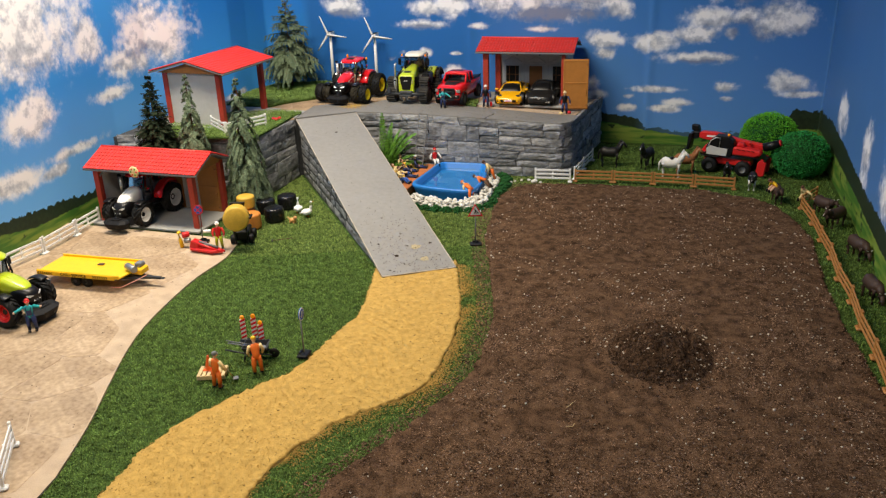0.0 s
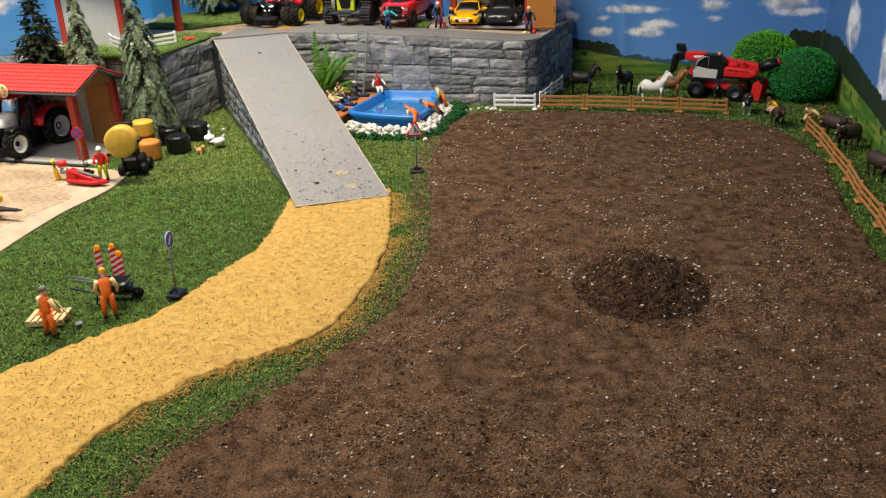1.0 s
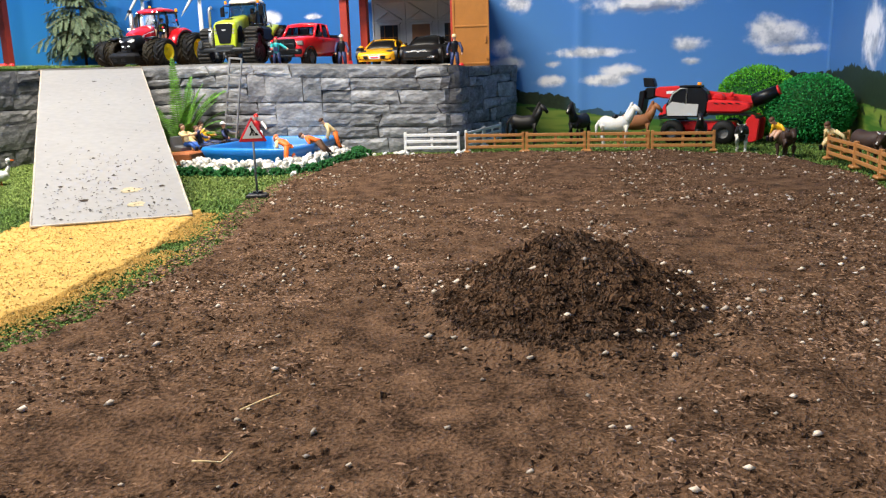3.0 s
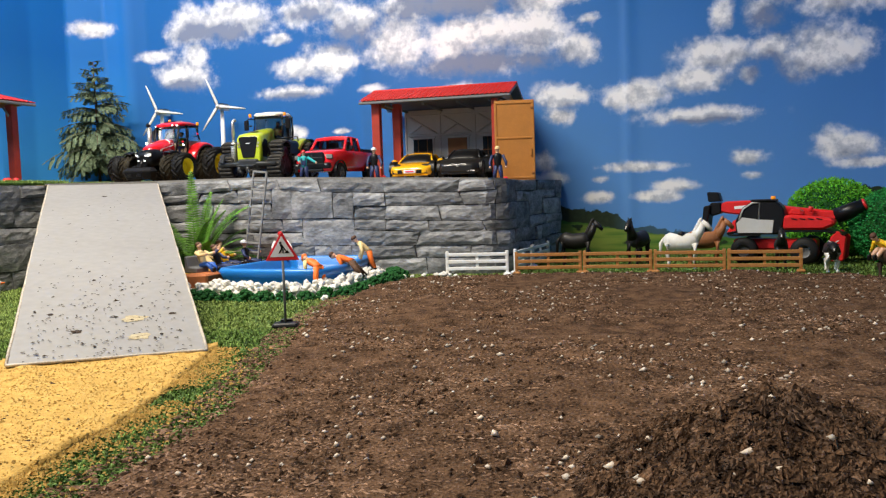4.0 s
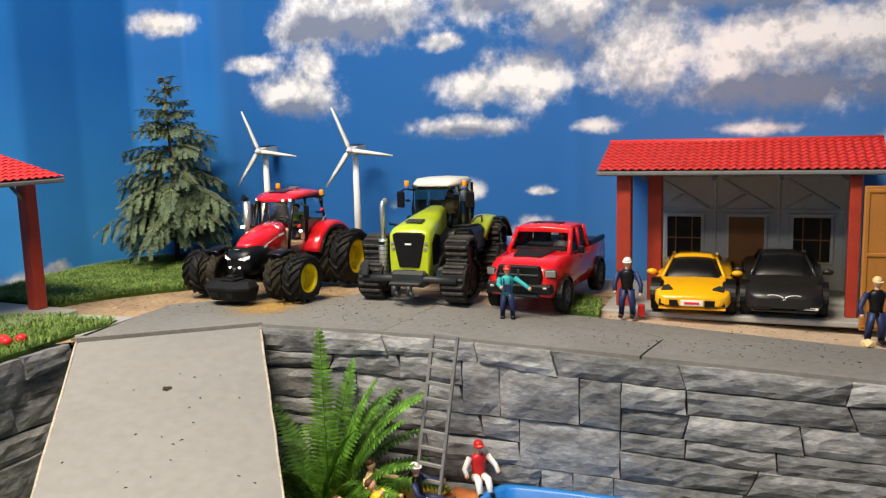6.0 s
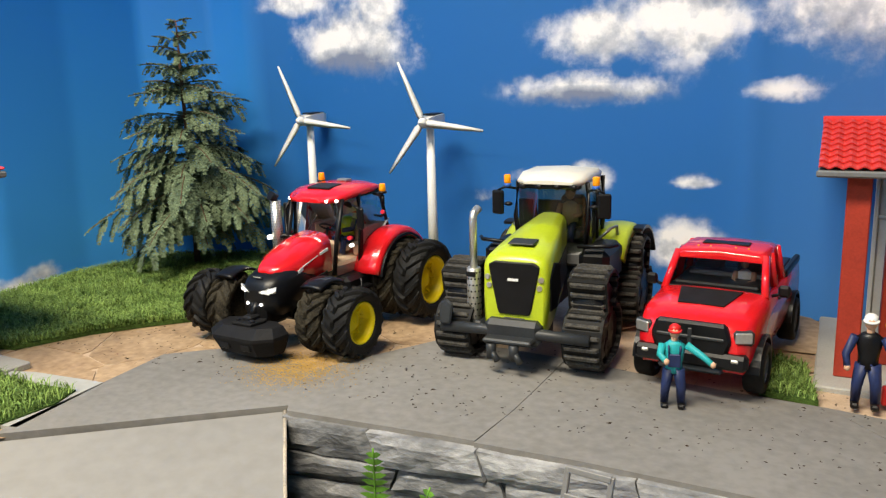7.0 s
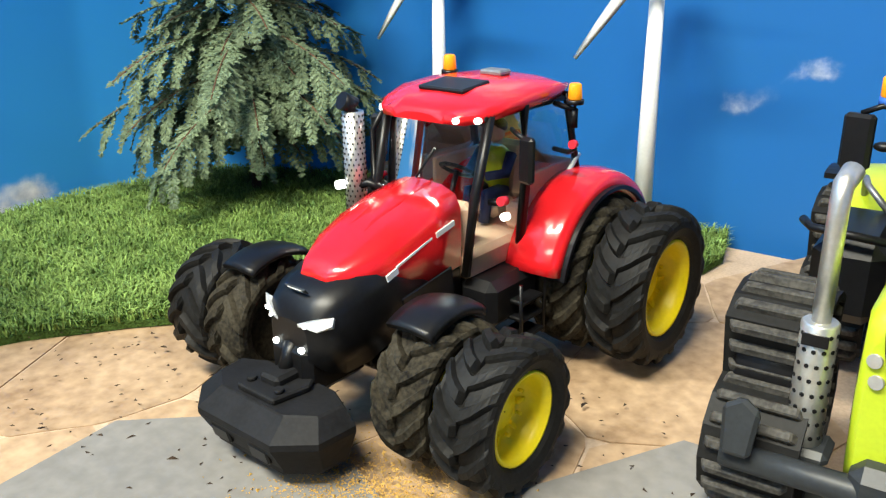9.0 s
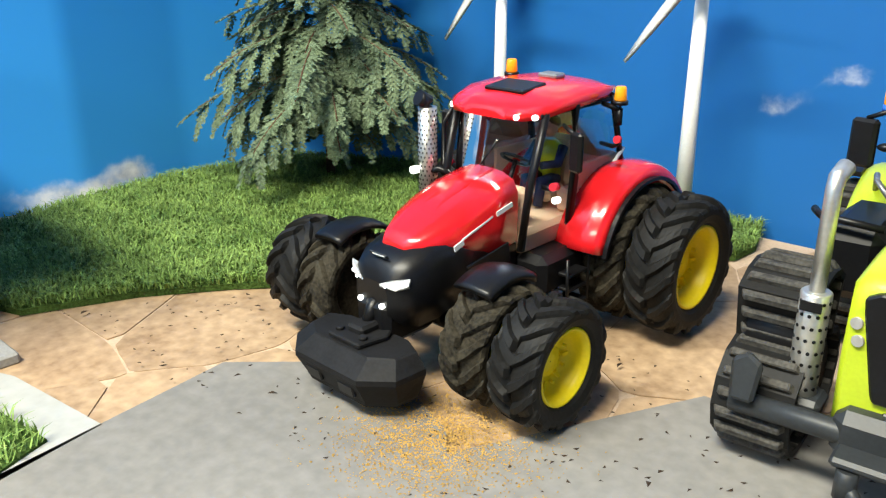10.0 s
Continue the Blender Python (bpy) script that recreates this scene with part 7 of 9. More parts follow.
for x, y, r in ((0.331, 4.128, 0.012), (0.378, 4.173, 0.008), (0.411, 4.176, 0.009), (0.435, 4.148, 0.014), (0.393, 3.936, 0.008), (0.201, 3.742, 0.008), (0.246, 3.736, 0.010), (0.35, 4.16, 0.007), (0.18, 3.75, 0.006), (0.465, 4.15, 0.008)):
    solid("pebble", pebble_verts(r, rng), M_PEBBLE, pose(x, y, r * 0.6, rng.uniform(0, 30), 0, rng.uniform(0, 360)), "loose white pebble lying on the turf", "pebble", "loose white pebbles")


def foam_clump(r, rng):
    """A ragged tuft of foam leaves."""
    b = bmesh.new()
    for k in range(110):
        a, e = rng.uniform(0, 6.283), rng.uniform(-0.1, 1.57)
        rr = r * rng.uniform(0.62, 1.0)
        c = bmesh.new()
        bmesh.ops.create_icosphere(c, subdivisions=1, radius=r * rng.uniform(0.13, 0.22))
        for v in c.verts:
            v.co *= 1 + 0.5 * noise.noise(v.co * 300 + Vector((k, 0, 0)))
        place(c, (rr * math.cos(a) * math.cos(e), rr * math.sin(a) * math.cos(e), 0.85 * rr * math.sin(e)), bm=b)
    return b


clumps = [mesh_of("hedge_clump", foam_clump(0.026, rng), M_HEDGE) for _ in range(3)]
for x, y, s in ((-0.125, 3.805, 0.9), (-0.075, 3.79, 0.9), (-0.03, 3.768, 1.0), (0.02, 3.757, 0.9), (0.065, 3.748, 1.0), (0.11, 3.742, 0.9), (0.155, 3.742, 0.9), (0.20, 3.748, 0.8), (0.238, 3.772, 1.0), (0.272, 3.81, 0.9), (0.285, 3.86, 1.0), (0.29, 3.91, 0.9), (0.297, 3.96, 1.0), (0.30, 4.01, 1.0), (0.305, 4.06, 1.1), (0.312, 4.11, 1.1), (0.315, 4.16, 1.1), (0.30, 4.20, 1.1), (0.285, 4.225, 1.0), (0.325, 4.09, 0.8)):
    ob = new("hedge_clump", rng.choice(clumps))
    ob.matrix_world = pose(x, y, 0.0, 0, 0, rng.uniform(0, 360)) @ Matrix.Scale(s, 4)
    tagged(ob, "dark green foam hedge clump round the toy pool", "hedge", "hedge clumps round the pool")


# ---- ladder ----
M_LADDER = mat("grey_ladder_plastic", (0.22, 0.22, 0.217), 0.45, var=0.08)


def ladder(m, h, w):
    ld = thing("toy_ladder", m, "grey plastic ladder leaning on the stone wall", "ladder")
    for s in (-1, 1):
        part("stile", box(0.0052, 0.006, h, (s * w / 2, 0, h / 2), bevel=0.0008), M_LADDER, ld)
    n = 10
    for k in range(n + 1):
        part("rung", box(w, 0.0055, 0.0055, (0, -0.001, 0.006 + (h - 0.008) * k / n), bevel=0.0006), M_LADDER, ld)
    return ld


ladder(pose(-0.106, 4.210, 0.043, -7, 0, -3) @ pose(0, 0, 0, 0, 6, 0), 0.252, 0.038)


# ---- wind turbines ----
def turbine(m, spin):
    tb = thing("toy_wind_turbine", m, "white toy wind turbine with three blades", "wind turbine", "wind turbines")
    part("tower", cyl(0.0095, 0.26, (0, 0, 0.13), seg=20, r2=0.0065), M_WHITE, tb)
    part("foot", cyl(0.035, 0.006, (0, 0, 0.003), seg=24, bevel=0.002), M_WHITE, tb)
    na = part("nacelle", loft([[(x, y, z) for x, z in ((-w, 0.262), (w, 0.262), (w * 1.1, 0.262 + h), (-w * 1.1, 0.262 + h))] for y, w, h in ((-0.024, 0.008, 0.016), (-0.010, 0.011, 0.019), (0.030, 0.012, 0.021), (0.040, 0.010, 0.018))], smooth=False), M_WHITE, tb)
    part("solar_plate", box(0.020, 0.040, 0.002, (0, 0.012, 0.284), bevel=0.0004), M_BLACK, na, "dark solar plate")
    hub = part("hub", lathe([(0.0005, -0.014), (0.005, -0.011), (0.0075, -0.004), (0.0075, 0.003), (0.0005, 0.003)], 18, "y"), M_WHITE, tb)
    hub.location = (0, -0.027, 0.272)
    for k in range(3):
        a = spin + 120 * k
        bl = part("blade", loft([[(x * c, y * 0.7, z) for x, y in ((-1, 0), (0, -0.0016), (1.2, 0), (0, 0.0012))] for z, c in ((0.004, 0.0032), (0.014, 0.0060), (0.066, 0.0042), (0.106, 0.0018))]), M_WHITE, hub)
        bl.matrix_local = pose(0, -0.003, 0, 0, a, 0)
    return tb


turbine(pose(-0.465, 4.893, terrace_z(-0.4) + 0.002, 0, 0, -3), -23)
turbine(pose(-0.730, 4.962, terrace_z(-0.7) + 0.002, 0, 0, -5), -23)


# ---- toy figures: each one plain moulded shape ----
def limb(b, pts, radii, mi):
    tube(pts, radii, 8, bm=b, mi=mi)


def figure(m, label, top, legs, hat, arms=((-0.030, -0.004, 0.052), (0.030, -0.004, 0.052)), sit=0.0, lean=0.0, vest=None, helmet=True, spread=0.010, group="", bib=False):
    """A toy figure 0.107 m tall that faces -y. arms: where its fists are; sit: 1 with the legs stretched out; lean: degrees it bends forward at the hip."""
    mats = [top, legs, M_SKIN, hat, M_BLACK, vest or top]
    b = bmesh.new()
    hip = 0.050
    u = bmesh.new()
    loft([[(0.0115 * k * math.cos(a * 0.785), 0.0075 * k2 * math.sin(a * 0.785), z) for a in range(8)] for z, k, k2 in ((hip - 0.004, 0.92, 1.0), (hip + 0.008, 0.86, 0.92), (hip + 0.022, 1.08, 1.06), (hip + 0.031, 1.12, 0.95), (hip + 0.036, 0.6, 0.7))], bm=u, mi=5)
    if bib:
        box(0.0150, 0.0030, 0.0170, (0, -0.0072, hip + 0.0125), (4, 0, 0), bevel=0.001, bm=u, mi=1)
        for s in (-1, 1):
            limb(u, [(s * 0.0060, -0.0078, hip + 0.018), (s * 0.0068, -0.0078, hip + 0.028), (s * 0.0072, 0.0, hip + 0.0350), (s * 0.0060, 0.0078, hip + 0.024)], 0.0013, 1)
    for s, f in zip((-1, 1), arms):
        sh = Vector((s * 0.0140, 0, hip + 0.031))
        fist = Vector(f)
        mid = (sh + fist) / 2 + Vector((s * 0.005, 0.004, -0.004))
        limb(u, [sh, mid, fist], [0.0050, 0.0043, 0.0036], 0)
        ball(0.0040, 0.0042, 0.0045, tuple(fist), bm=u, mi=2, sub=1)
    limb(u, [(0, 0, hip + 0.034), (0, -0.0005, hip + 0.041)], 0.0040, 2)
    ball(0.0066, 0.0074, 0.0085, (0, -0.001, hip + 0.0475), bm=u, mi=2, sub=2)
    ball(0.0074, 0.0082, 0.0066, (0, 0.0006, hip + 0.0510), bm=u, mi=3, sub=2)
    if helmet:
        cyl(0.0080, 0.0016, (0, -0.0030, hip + 0.0495), (8, 0, 0), 14, bm=u, mi=3)
    u.transform(Matrix.Translation((0, 0, hip)) @ pose(0, 0, 0, lean, 0, 0) @ Matrix.Translation((0, 0, -hip)))
    place_keep(u, b)
    for s in (-1, 1):
        x = s * spread * 0.55
        if sit:
            kn = Vector((s * 0.0075, -0.022, hip + 0.004 * (1 - sit)))
            ft = Vector((s * 0.0085, -0.046 + 0.016 * (1 - sit), hip - 0.004 - 0.024 * (1 - sit)))
            limb(b, [(s * 0.0060, 0, hip - 0.001), kn, ft], [0.0072, 0.0058, 0.0044], 1)
            box(0.0080, 0.0085, 0.0135, (ft.x, ft.y - 0.003, ft.z + 0.002), (10, 0, 0), bevel=0.002, bm=b, mi=4)
        else:
            limb(b, [(s * 0.0058, 0, hip), (x + s * 0.0036, -0.001, 0.027), (s * spread, 0.002, 0.006)], [0.0076, 0.0062, 0.0050], 1)
            box(0.0086, 0.0170, 0.0068, (s * spread, -0.002, 0.0034), bevel=0.002, bm=b, mi=4)
    ball(0.0112, 0.0080, 0.0070, (0, 0, hip - 0.001), bm=b, mi=1, sub=1)
    if sit:
        b.transform(Matrix.Translation((0, 0, -hip + 0.008)))
    ob = new("toy_figure", mesh_of("toy_figure", b, mats))
    ob.matrix_world = m
    return tagged(ob, label, "figure", group)


def place_keep(src, dst):
    """Adds one mesh to another and keeps its colours."""
    me = bpy.data.meshes.new("tmp")
    src.to_mesh(me)
    src.free()
    dst.from_mesh(me)
    bpy.data.meshes.remove(me)


ZT = terrace_z(-0.03, 4.47) + 0.006
figure(pose(-0.029, 4.466, ZT, 0, 0, 8) @ Matrix.Scale(0.88, 4), "toy figure in teal shirt and navy dungarees, red cap", M_TEAL, M_NAVY, M_REDPL, ((-0.010, -0.022, 0.066), (0.044, -0.016, 0.062)), bib=True)
figure(pose(0.168, 4.545, terrace_z(0.17, 4.545) + 0.006, 0, 0, -5), "toy figure in dark blue rescue suit and white helmet", M_NAVY, M_NAVY, M_WHITE, ((-0.020, -0.006, 0.046), (0.024, -0.010, 0.044)), vest=M_BLACK)
figure(pose(0.550, 4.485, terrace_z(0.55, 4.485) + 0.006, 0, 0, 5), "toy figure in dark blue suit and cream helmet", M_NAVY, M_NAVY, M_BEIGEPL, ((-0.022, -0.006, 0.046), (0.024, -0.006, 0.046)), vest=M_BLACK)
solid("toy_petrol_can", box(0.012, 0.010, 0.022, (0, 0, 0.011), bevel=0.002), M_REDPL, pose(0.192, 4.560, terrace_z(0.19, 4.56) + 0.006), "small red toy petrol can beside a figure", "can")
solid("red_ball", ball(0.009, 0.009, 0.009, (0, 0, 0.009)), M_REDPL, pose(0.573, 4.465, terrace_z(0.57, 4.465) + 0.006), "small red ball on the terrace", "ball")
solid("pale_stone", pebble_verts(0.012, random.Random(3), 0.6), M_BEIGEPL, pose(0.535, 4.458, terrace_z(0.535, 4.458) + 0.012), "small cream stone on the terrace", "stone")
# round the pool
PZ = 0.043
figure(pose(-0.132, 3.972, PZ + 0.010, 0, 0, 72), "seated toy figure in cream jumper and blue trousers", M_BEIGEPL, M_BLUE, M_HAIR, ((-0.014, -0.030, 0.070), (0.014, -0.030, 0.072)), sit=0.6, helmet=False, lean=-14)
figure(pose(-0.127, 4.054, PZ, 0, 0, 84), "seated toy figure in navy suit with dark hair", M_NAVY, M_NAVY, M_HAIR, ((-0.016, -0.020, 0.088), (0.016, -0.022, 0.064)), sit=1.0, helmet=False, lean=-16, vest=M_BLACK)
figure(pose(-0.166, 4.098, PZ, 0, 0, 88), "reclining toy figure in cream top and blue trousers", M_BEIGEPL, M_BLUE, M_HAIR, ((-0.018, 0.010, 0.062), (0.020, -0.020, 0.062)), sit=1.0, helmet=False, lean=-48)
figure(pose(-0.144, 4.140, PZ, 0, 0, 86), "reclining toy figure in yellow top and navy trousers", M_YELLOW, M_NAVY, M_HAIR, ((-0.018, -0.020, 0.084), (0.020, -0.022, 0.060)), sit=1.0, helmet=False, lean=-30)
figure(pose(-0.188, 4.195, PZ, 0, 0, 84), "seated toy figure in cream shirt and blue trousers", M_BEIGEPL, M_BLUE, M_HAIR, ((-0.020, -0.012, 0.058), (0.022, -0.032, 0.072)), sit=0.9, helmet=False)
figure(pose(-0.112, 4.196, PZ, 0, 0, 92), "seated toy figure in dark suit and white helmet", M_NAVY, M_NAVY, M_WHITE, ((-0.018, -0.016, 0.056), (0.020, -0.034, 0.068)), sit=0.95, vest=M_BLACK, lean=-8)
figure(pose(-0.036, 4.256, 0.060, 0, 0, 30), "seated toy figure in red vest, white trousers, red cap", M_WHITE, M_WHITE, M_REDPL, ((-0.022, -0.010, 0.056), (0.026, -0.016, 0.060)), sit=0.3, vest=M_REDPL)
figure(pose(0.198, 3.866, 0.010, 8, 0, 240), "toy figure in orange work wear bent over the pool", M_BEIGEPL, M_HIVIS, M_HIVIS, ((-0.016, -0.022, 0.066), (0.016, -0.024, 0.066)), lean=58, vest=M_HIVIS, spread=0.014)
figure(pose(0.268, 3.988, 0.022, 38, 0, 272), "toy figure in orange top and brown trousers bent over the pool", M_HIVIS, M_BARK, M_HAIR, ((-0.018, -0.024, 0.070), (0.016, -0.026, 0.064)), lean=34, helmet=False, spread=0.014)
figure(pose(0.262, 4.112, 0.027, 14, 0, 288), "toy figure in cream shirt and orange trousers by the pool", M_BEIGEPL, M_HIVIS, M_HAIR, ((-0.014, -0.026, 0.058), (0.014, -0.026, 0.056)), lean=34, helmet=False)
solid("toy_armchair", prism([(-0.020, 0.0), (0.022, 0.0), (0.022, 0.012), (-0.006, 0.014), (-0.012, 0.040), (-0.020, 0.040)], 0.040, "x", bevel=0.002), M_GREYPL, pose(-0.147, 3.966, PZ, 0, 0, 248), "grey toy armchair on the pool platform", "armchair")
figure(pose(-0.105, 3.745, 0.0, -80, 0, 40), "toy figure in yellow top and purple trousers lying on turf", M_YELLOW, M_PURPLE, M_HAIR, helmet=False).location.z = 0.010
# road works by the sand road
figure(pose(-0.172, 2.415, 0.003, 0, 0, 212), "toy road worker in orange with a yellow helmet", M_BEIGEPL, M_HIVIS, M_YELLOW, ((-0.020, -0.030, 0.058), (0.016, -0.034, 0.056)), lean=26, vest=M_HIVIS)
figure(pose(-0.250, 2.328, 0.003, 0, 0, 165), "toy road worker in orange with a shovel", M_BEIGEPL, M_HIVIS, M_GREYPL, ((-0.016, -0.018, 0.050), (0.020, -0.020, 0.048)), lean=6, vest=M_HIVIS)
figure(pose(-0.950, 2.552, 0.008, 0, 0, 30), "toy figure in teal shirt and navy trousers in the yard", M_TEAL, M_NAVY, M_REDPL, ((-0.040, -0.008, 0.070), (0.036, -0.014, 0.082)), bib=True)
figure(pose(-0.660, 3.245, 0.006, 0, 0, 20), "toy figure in red top and lime trousers beside the loader", M_REDPL, M_LIME, M_WHITE, ((-0.016, -0.010, 0.052), (0.020, -0.012, 0.052)))


# ---- toy animals ----
def animal(m, label, coat, face, kind, rider=None, graze=False, pied=False):
    """A moulded animal that faces -y: one plain shape."""
    mats = [coat, face, M_BLACK]
    b = bmesh.new()
    big = kind == "horse"
    h = 0.066 if big else 0.056
    rb = 0.0190 if big else 0.0205
    loft([[(rb * k * math.cos(a * 0.628), y, h + dz + rb * 1.12 * k * math.sin(a * 0.628)) for a in range(10)] for y, k, dz in ((-0.048, 0.45, 0.004), (-0.040, 0.88, 0.002), (-0.020, 1.04, -0.001), (0.010, 1.0, -0.003), (0.035, 1.05, 0.001), (0.048, 0.75, 0.002), (0.054, 0.3, 0.003))], bm=b)
    if graze:
        neck = [(0, -0.042, h + 0.006), (0, -0.062, h - 0.004), (0, -0.076, h - 0.018)]
        head = [(0, -0.074, h - 0.014), (0, -0.084, h - 0.030), (0, -0.090, h - 0.040)]
    elif big:
        neck = [(0, -0.038, h + 0.008), (0, -0.054, h + 0.026), (0, -0.062, h + 0.044)]
        head = [(0, -0.058, h + 0.046), (0, -0.074, h + 0.038), (0, -0.086, h + 0.026)]
    else:
        neck = [(0, -0.042, h + 0.008), (0, -0.060, h + 0.014), (0, -0.068, h + 0.018)]
        head = [(0, -0.066, h + 0.020), (0, -0.080, h + 0.012), (0, -0.090, h + 0.002)]
    tube(neck, [0.0155, 0.0110, 0.0082], 10, bm=b)
    tube(head, [0.0086, 0.0070, 0.0050], 10, bm=b, mi=0)
    fh = [Vector(p) + Vector((0, -0.0016, 0.0034)) for p in head]
    tube(fh, [0.0022, 0.0030, 0.0022], 6, bm=b, mi=1)
    for s in (-1, 1):
        hd = Vector(head[0])
        if big:
            tube([hd + Vector((s * 0.004, 0.002, 0.004)), hd + Vector((s * 0.005, 0.001, 0.013))], [0.0022, 0.0006], 5, bm=b)
        else:
            tube([hd + Vector((s * 0.005, 0.0, 0.006)), hd + Vector((s * 0.013, -0.002, 0.012))], [0.0022, 0.0008], 5, bm=b, mi=1)
            tube([hd + Vector((s * 0.006, 0.002, 0.001)), hd + Vector((s * 0.015, 0.002, 0.0))], [0.0030, 0.0015], 5, bm=b)
        for y, o in ((-0.036, -0.004), (0.040, 0.004)):
            tube([(s * rb * 0.55, y, h - 0.004), (s * rb * 0.60, y + o, h * 0.55), (s * rb * 0.58, y - o * 0.4, h * 0.30), (s * rb * 0.58, y, 0.006), (s * rb * 0.58, y - 0.002, 0.0)], [0.0105, 0.0066, 0.0042, 0.0038, 0.0054], 8, bm=b, mi=1 if pied else 0)
    if big:
        for k in range(7):
            p = Vector(neck[0]).lerp(Vector(neck[2]), k / 6) + Vector((0, 0.008, 0.006))
            ball(0.0030, 0.0062, 0.0072, tuple(p), bm=b, mi=0, sub=2)
    tube([(0, 0.052, h + 0.010), (0, 0.062, h - 0.004), (0, 0.063, h * 0.45)], [0.0034, 0.0062 if big else 0.0020, 0.0034], 6, bm=b)
    if not big:
        ball(0.009, 0.010, 0.007, (0, 0.030, h - rb), bm=b, mi=1, sub=1)
    if rider == "saddle":
        ball(0.0150, 0.014, 0.007, (0, 0.0, h + rb), bm=b, mi=2, sub=1)
        tube([(0.0165, 0, h + 0.008), (0.017, 0, h - 0.014)], 0.003, 6, bm=b, mi=2)
    ob = new("toy_horse" if big else "toy_cow", mesh_of("toy_animal", b, mats))
    ob.matrix_world = m @ (Matrix.Diagonal((1.05, 0.86, 1.06, 1)) if big else Matrix.Diagonal((0.95, 0.82, 0.95, 1)))
    return tagged(ob, label, "toy animal")


animal(pose(0.770, 4.44, 0.0, 0, 0, 83), "black toy horse with a white blaze in the meadow", M_HORSEB, M_HORSEW, "horse")
animal(pose(0.940, 4.43, 0.0, 0, 0, -30), "black toy horse with a white blaze in the meadow", M_HORSEB, M_HORSEW, "horse")
animal(pose(1.040, 4.285, 0.0, 0, 0, 80), "white toy horse with a dark saddle behind the fence", M_HORSEW, M_HORSEW, "horse", "saddle")
animal(pose(1.105, 4.350, 0.0, 0, 0, 84), "chestnut brown toy horse behind the fence", M_HORSEC, M_HORSEC, "horse")
animal(pose(1.275, 4.245, 0.0, 0, 0, -12) @ Matrix.Scale(0.80, 4), "black toy foal behind the brown fence", M_HORSEB, M_HORSEW, "horse")
animal(pose(1.367, 4.150, 0.0, 0, 0, -12) @ Matrix.Scale(0.92, 4), "black and white toy cow beside the fence", M_HORSEB, M_HORSEW, "cow", pied=True)
animal(pose(1.440, 3.985, 0.0, 0, 0, 2) @ Matrix.Scale(0.95, 4), "dark brown toy cow carrying a figure", M_COW, M_COW, "cow")
figure(pose(1.440, 4.000, 0.052, 0, 0, -70), "toy figure in yellow top riding a brown cow", M_YELLOW, M_SKIN, M_HAIR, ((-0.034, -0.014, 0.060), (0.014, -0.014, 0.056)), sit=0.5, lean=50, helmet=False)
figure(pose(1.548, 3.952, 0.036, 0, 0, -60), "toy figure in beige leaning on the brown fence", M_BEIGEPL, M_BEIGEPL, M_HAIR, lean=40, sit=0.4, helmet=False)
for x, y, a, g in ((1.585, 3.84, 30, False), (1.600, 3.72, -50, False), (1.600, 3.42, 20, True), (1.555, 3.08, 10, True)):
    animal(pose(x, y, 0.0, 0, 0, a), "dark brown toy cow between fence and backdrop", M_COW, M_HORSEW, "cow", graze=g)


def goose(m, up):
    b = bmesh.new()
    ball(0.012, 0.020, 0.011, (0, 0, 0.018), bm=b)
    tube([(0, -0.014, 0.022), (0, -0.020, 0.034), (0, -0.018, 0.044 if up else 0.036)], [0.006, 0.0032, 0.003], 8, bm=b)
    ball(0.0042, 0.0055, 0.0042, (0, -0.020, 0.047 if up else 0.038), bm=b, sub=1)
    cyl(0.0022, 0.008, (0, -0.027, 0.046 if up else 0.037), (90, 0, 0), 8, r2=0.0008, bm=b, mi=1)
    ball(0.004, 0.012, 0.003, (0, 0.020, 0.022), bm=b, sub=1)
    for s in (-1, 1):
        tube([(s * 0.005, 0, 0.010), (s * 0.005, -0.001, 0.0)], 0.0015, 5, bm=b, mi=1)
        ball(0.003, 0.014, 0.008, (s * 0.011, 0.002, 0.019), bm=b, sub=1)
    ob = new("toy_goose", mesh_of("toy_goose", b, [M_WHITE, M_HIVIS]))
    ob.matrix_world = m
    return tagged(ob, "white toy goose standing on the turf", "toy goose", "toy geese")


goose(pose(-0.500, 3.660, 0.0, 0, 0, 200) @ Matrix.Scale(1.25, 4), True)
goose(pose(-0.448, 3.620, 0.0, 0, 0, 150) @ Matrix.Scale(1.25, 4), True)
b = ball(0.011, 0.016, 0.010, (0, 0, 0.012))
ball(0.008, 0.008, 0.008, (0, -0.014, 0.024), bm=b)
for s in (-1, 1):
    ball(0.0025, 0.003, 0.005, (s * 0.007, -0.013, 0.026), bm=b, sub=1)
    tube([(s * 0.006, -0.008, 0.008), (s * 0.006, -0.012, 0.0)], 0.0032, 6, bm=b)
    tube([(s * 0.006, 0.010, 0.008), (s * 0.006, 0.008, 0.0)], 0.0032, 6, bm=b)
tube([(0, 0.014, 0.014), (0, 0.024, 0.022)], 0.0024, 6, bm=b)
solid("toy_dog", b, mat("ginger_fur_paint", (0.62, 0.30, 0.10), 0.7, var=0.2, scale=90), pose(-0.485, 3.548, 0.0, 0, 0, 70), "small ginger toy dog on the turf", "toy dog")


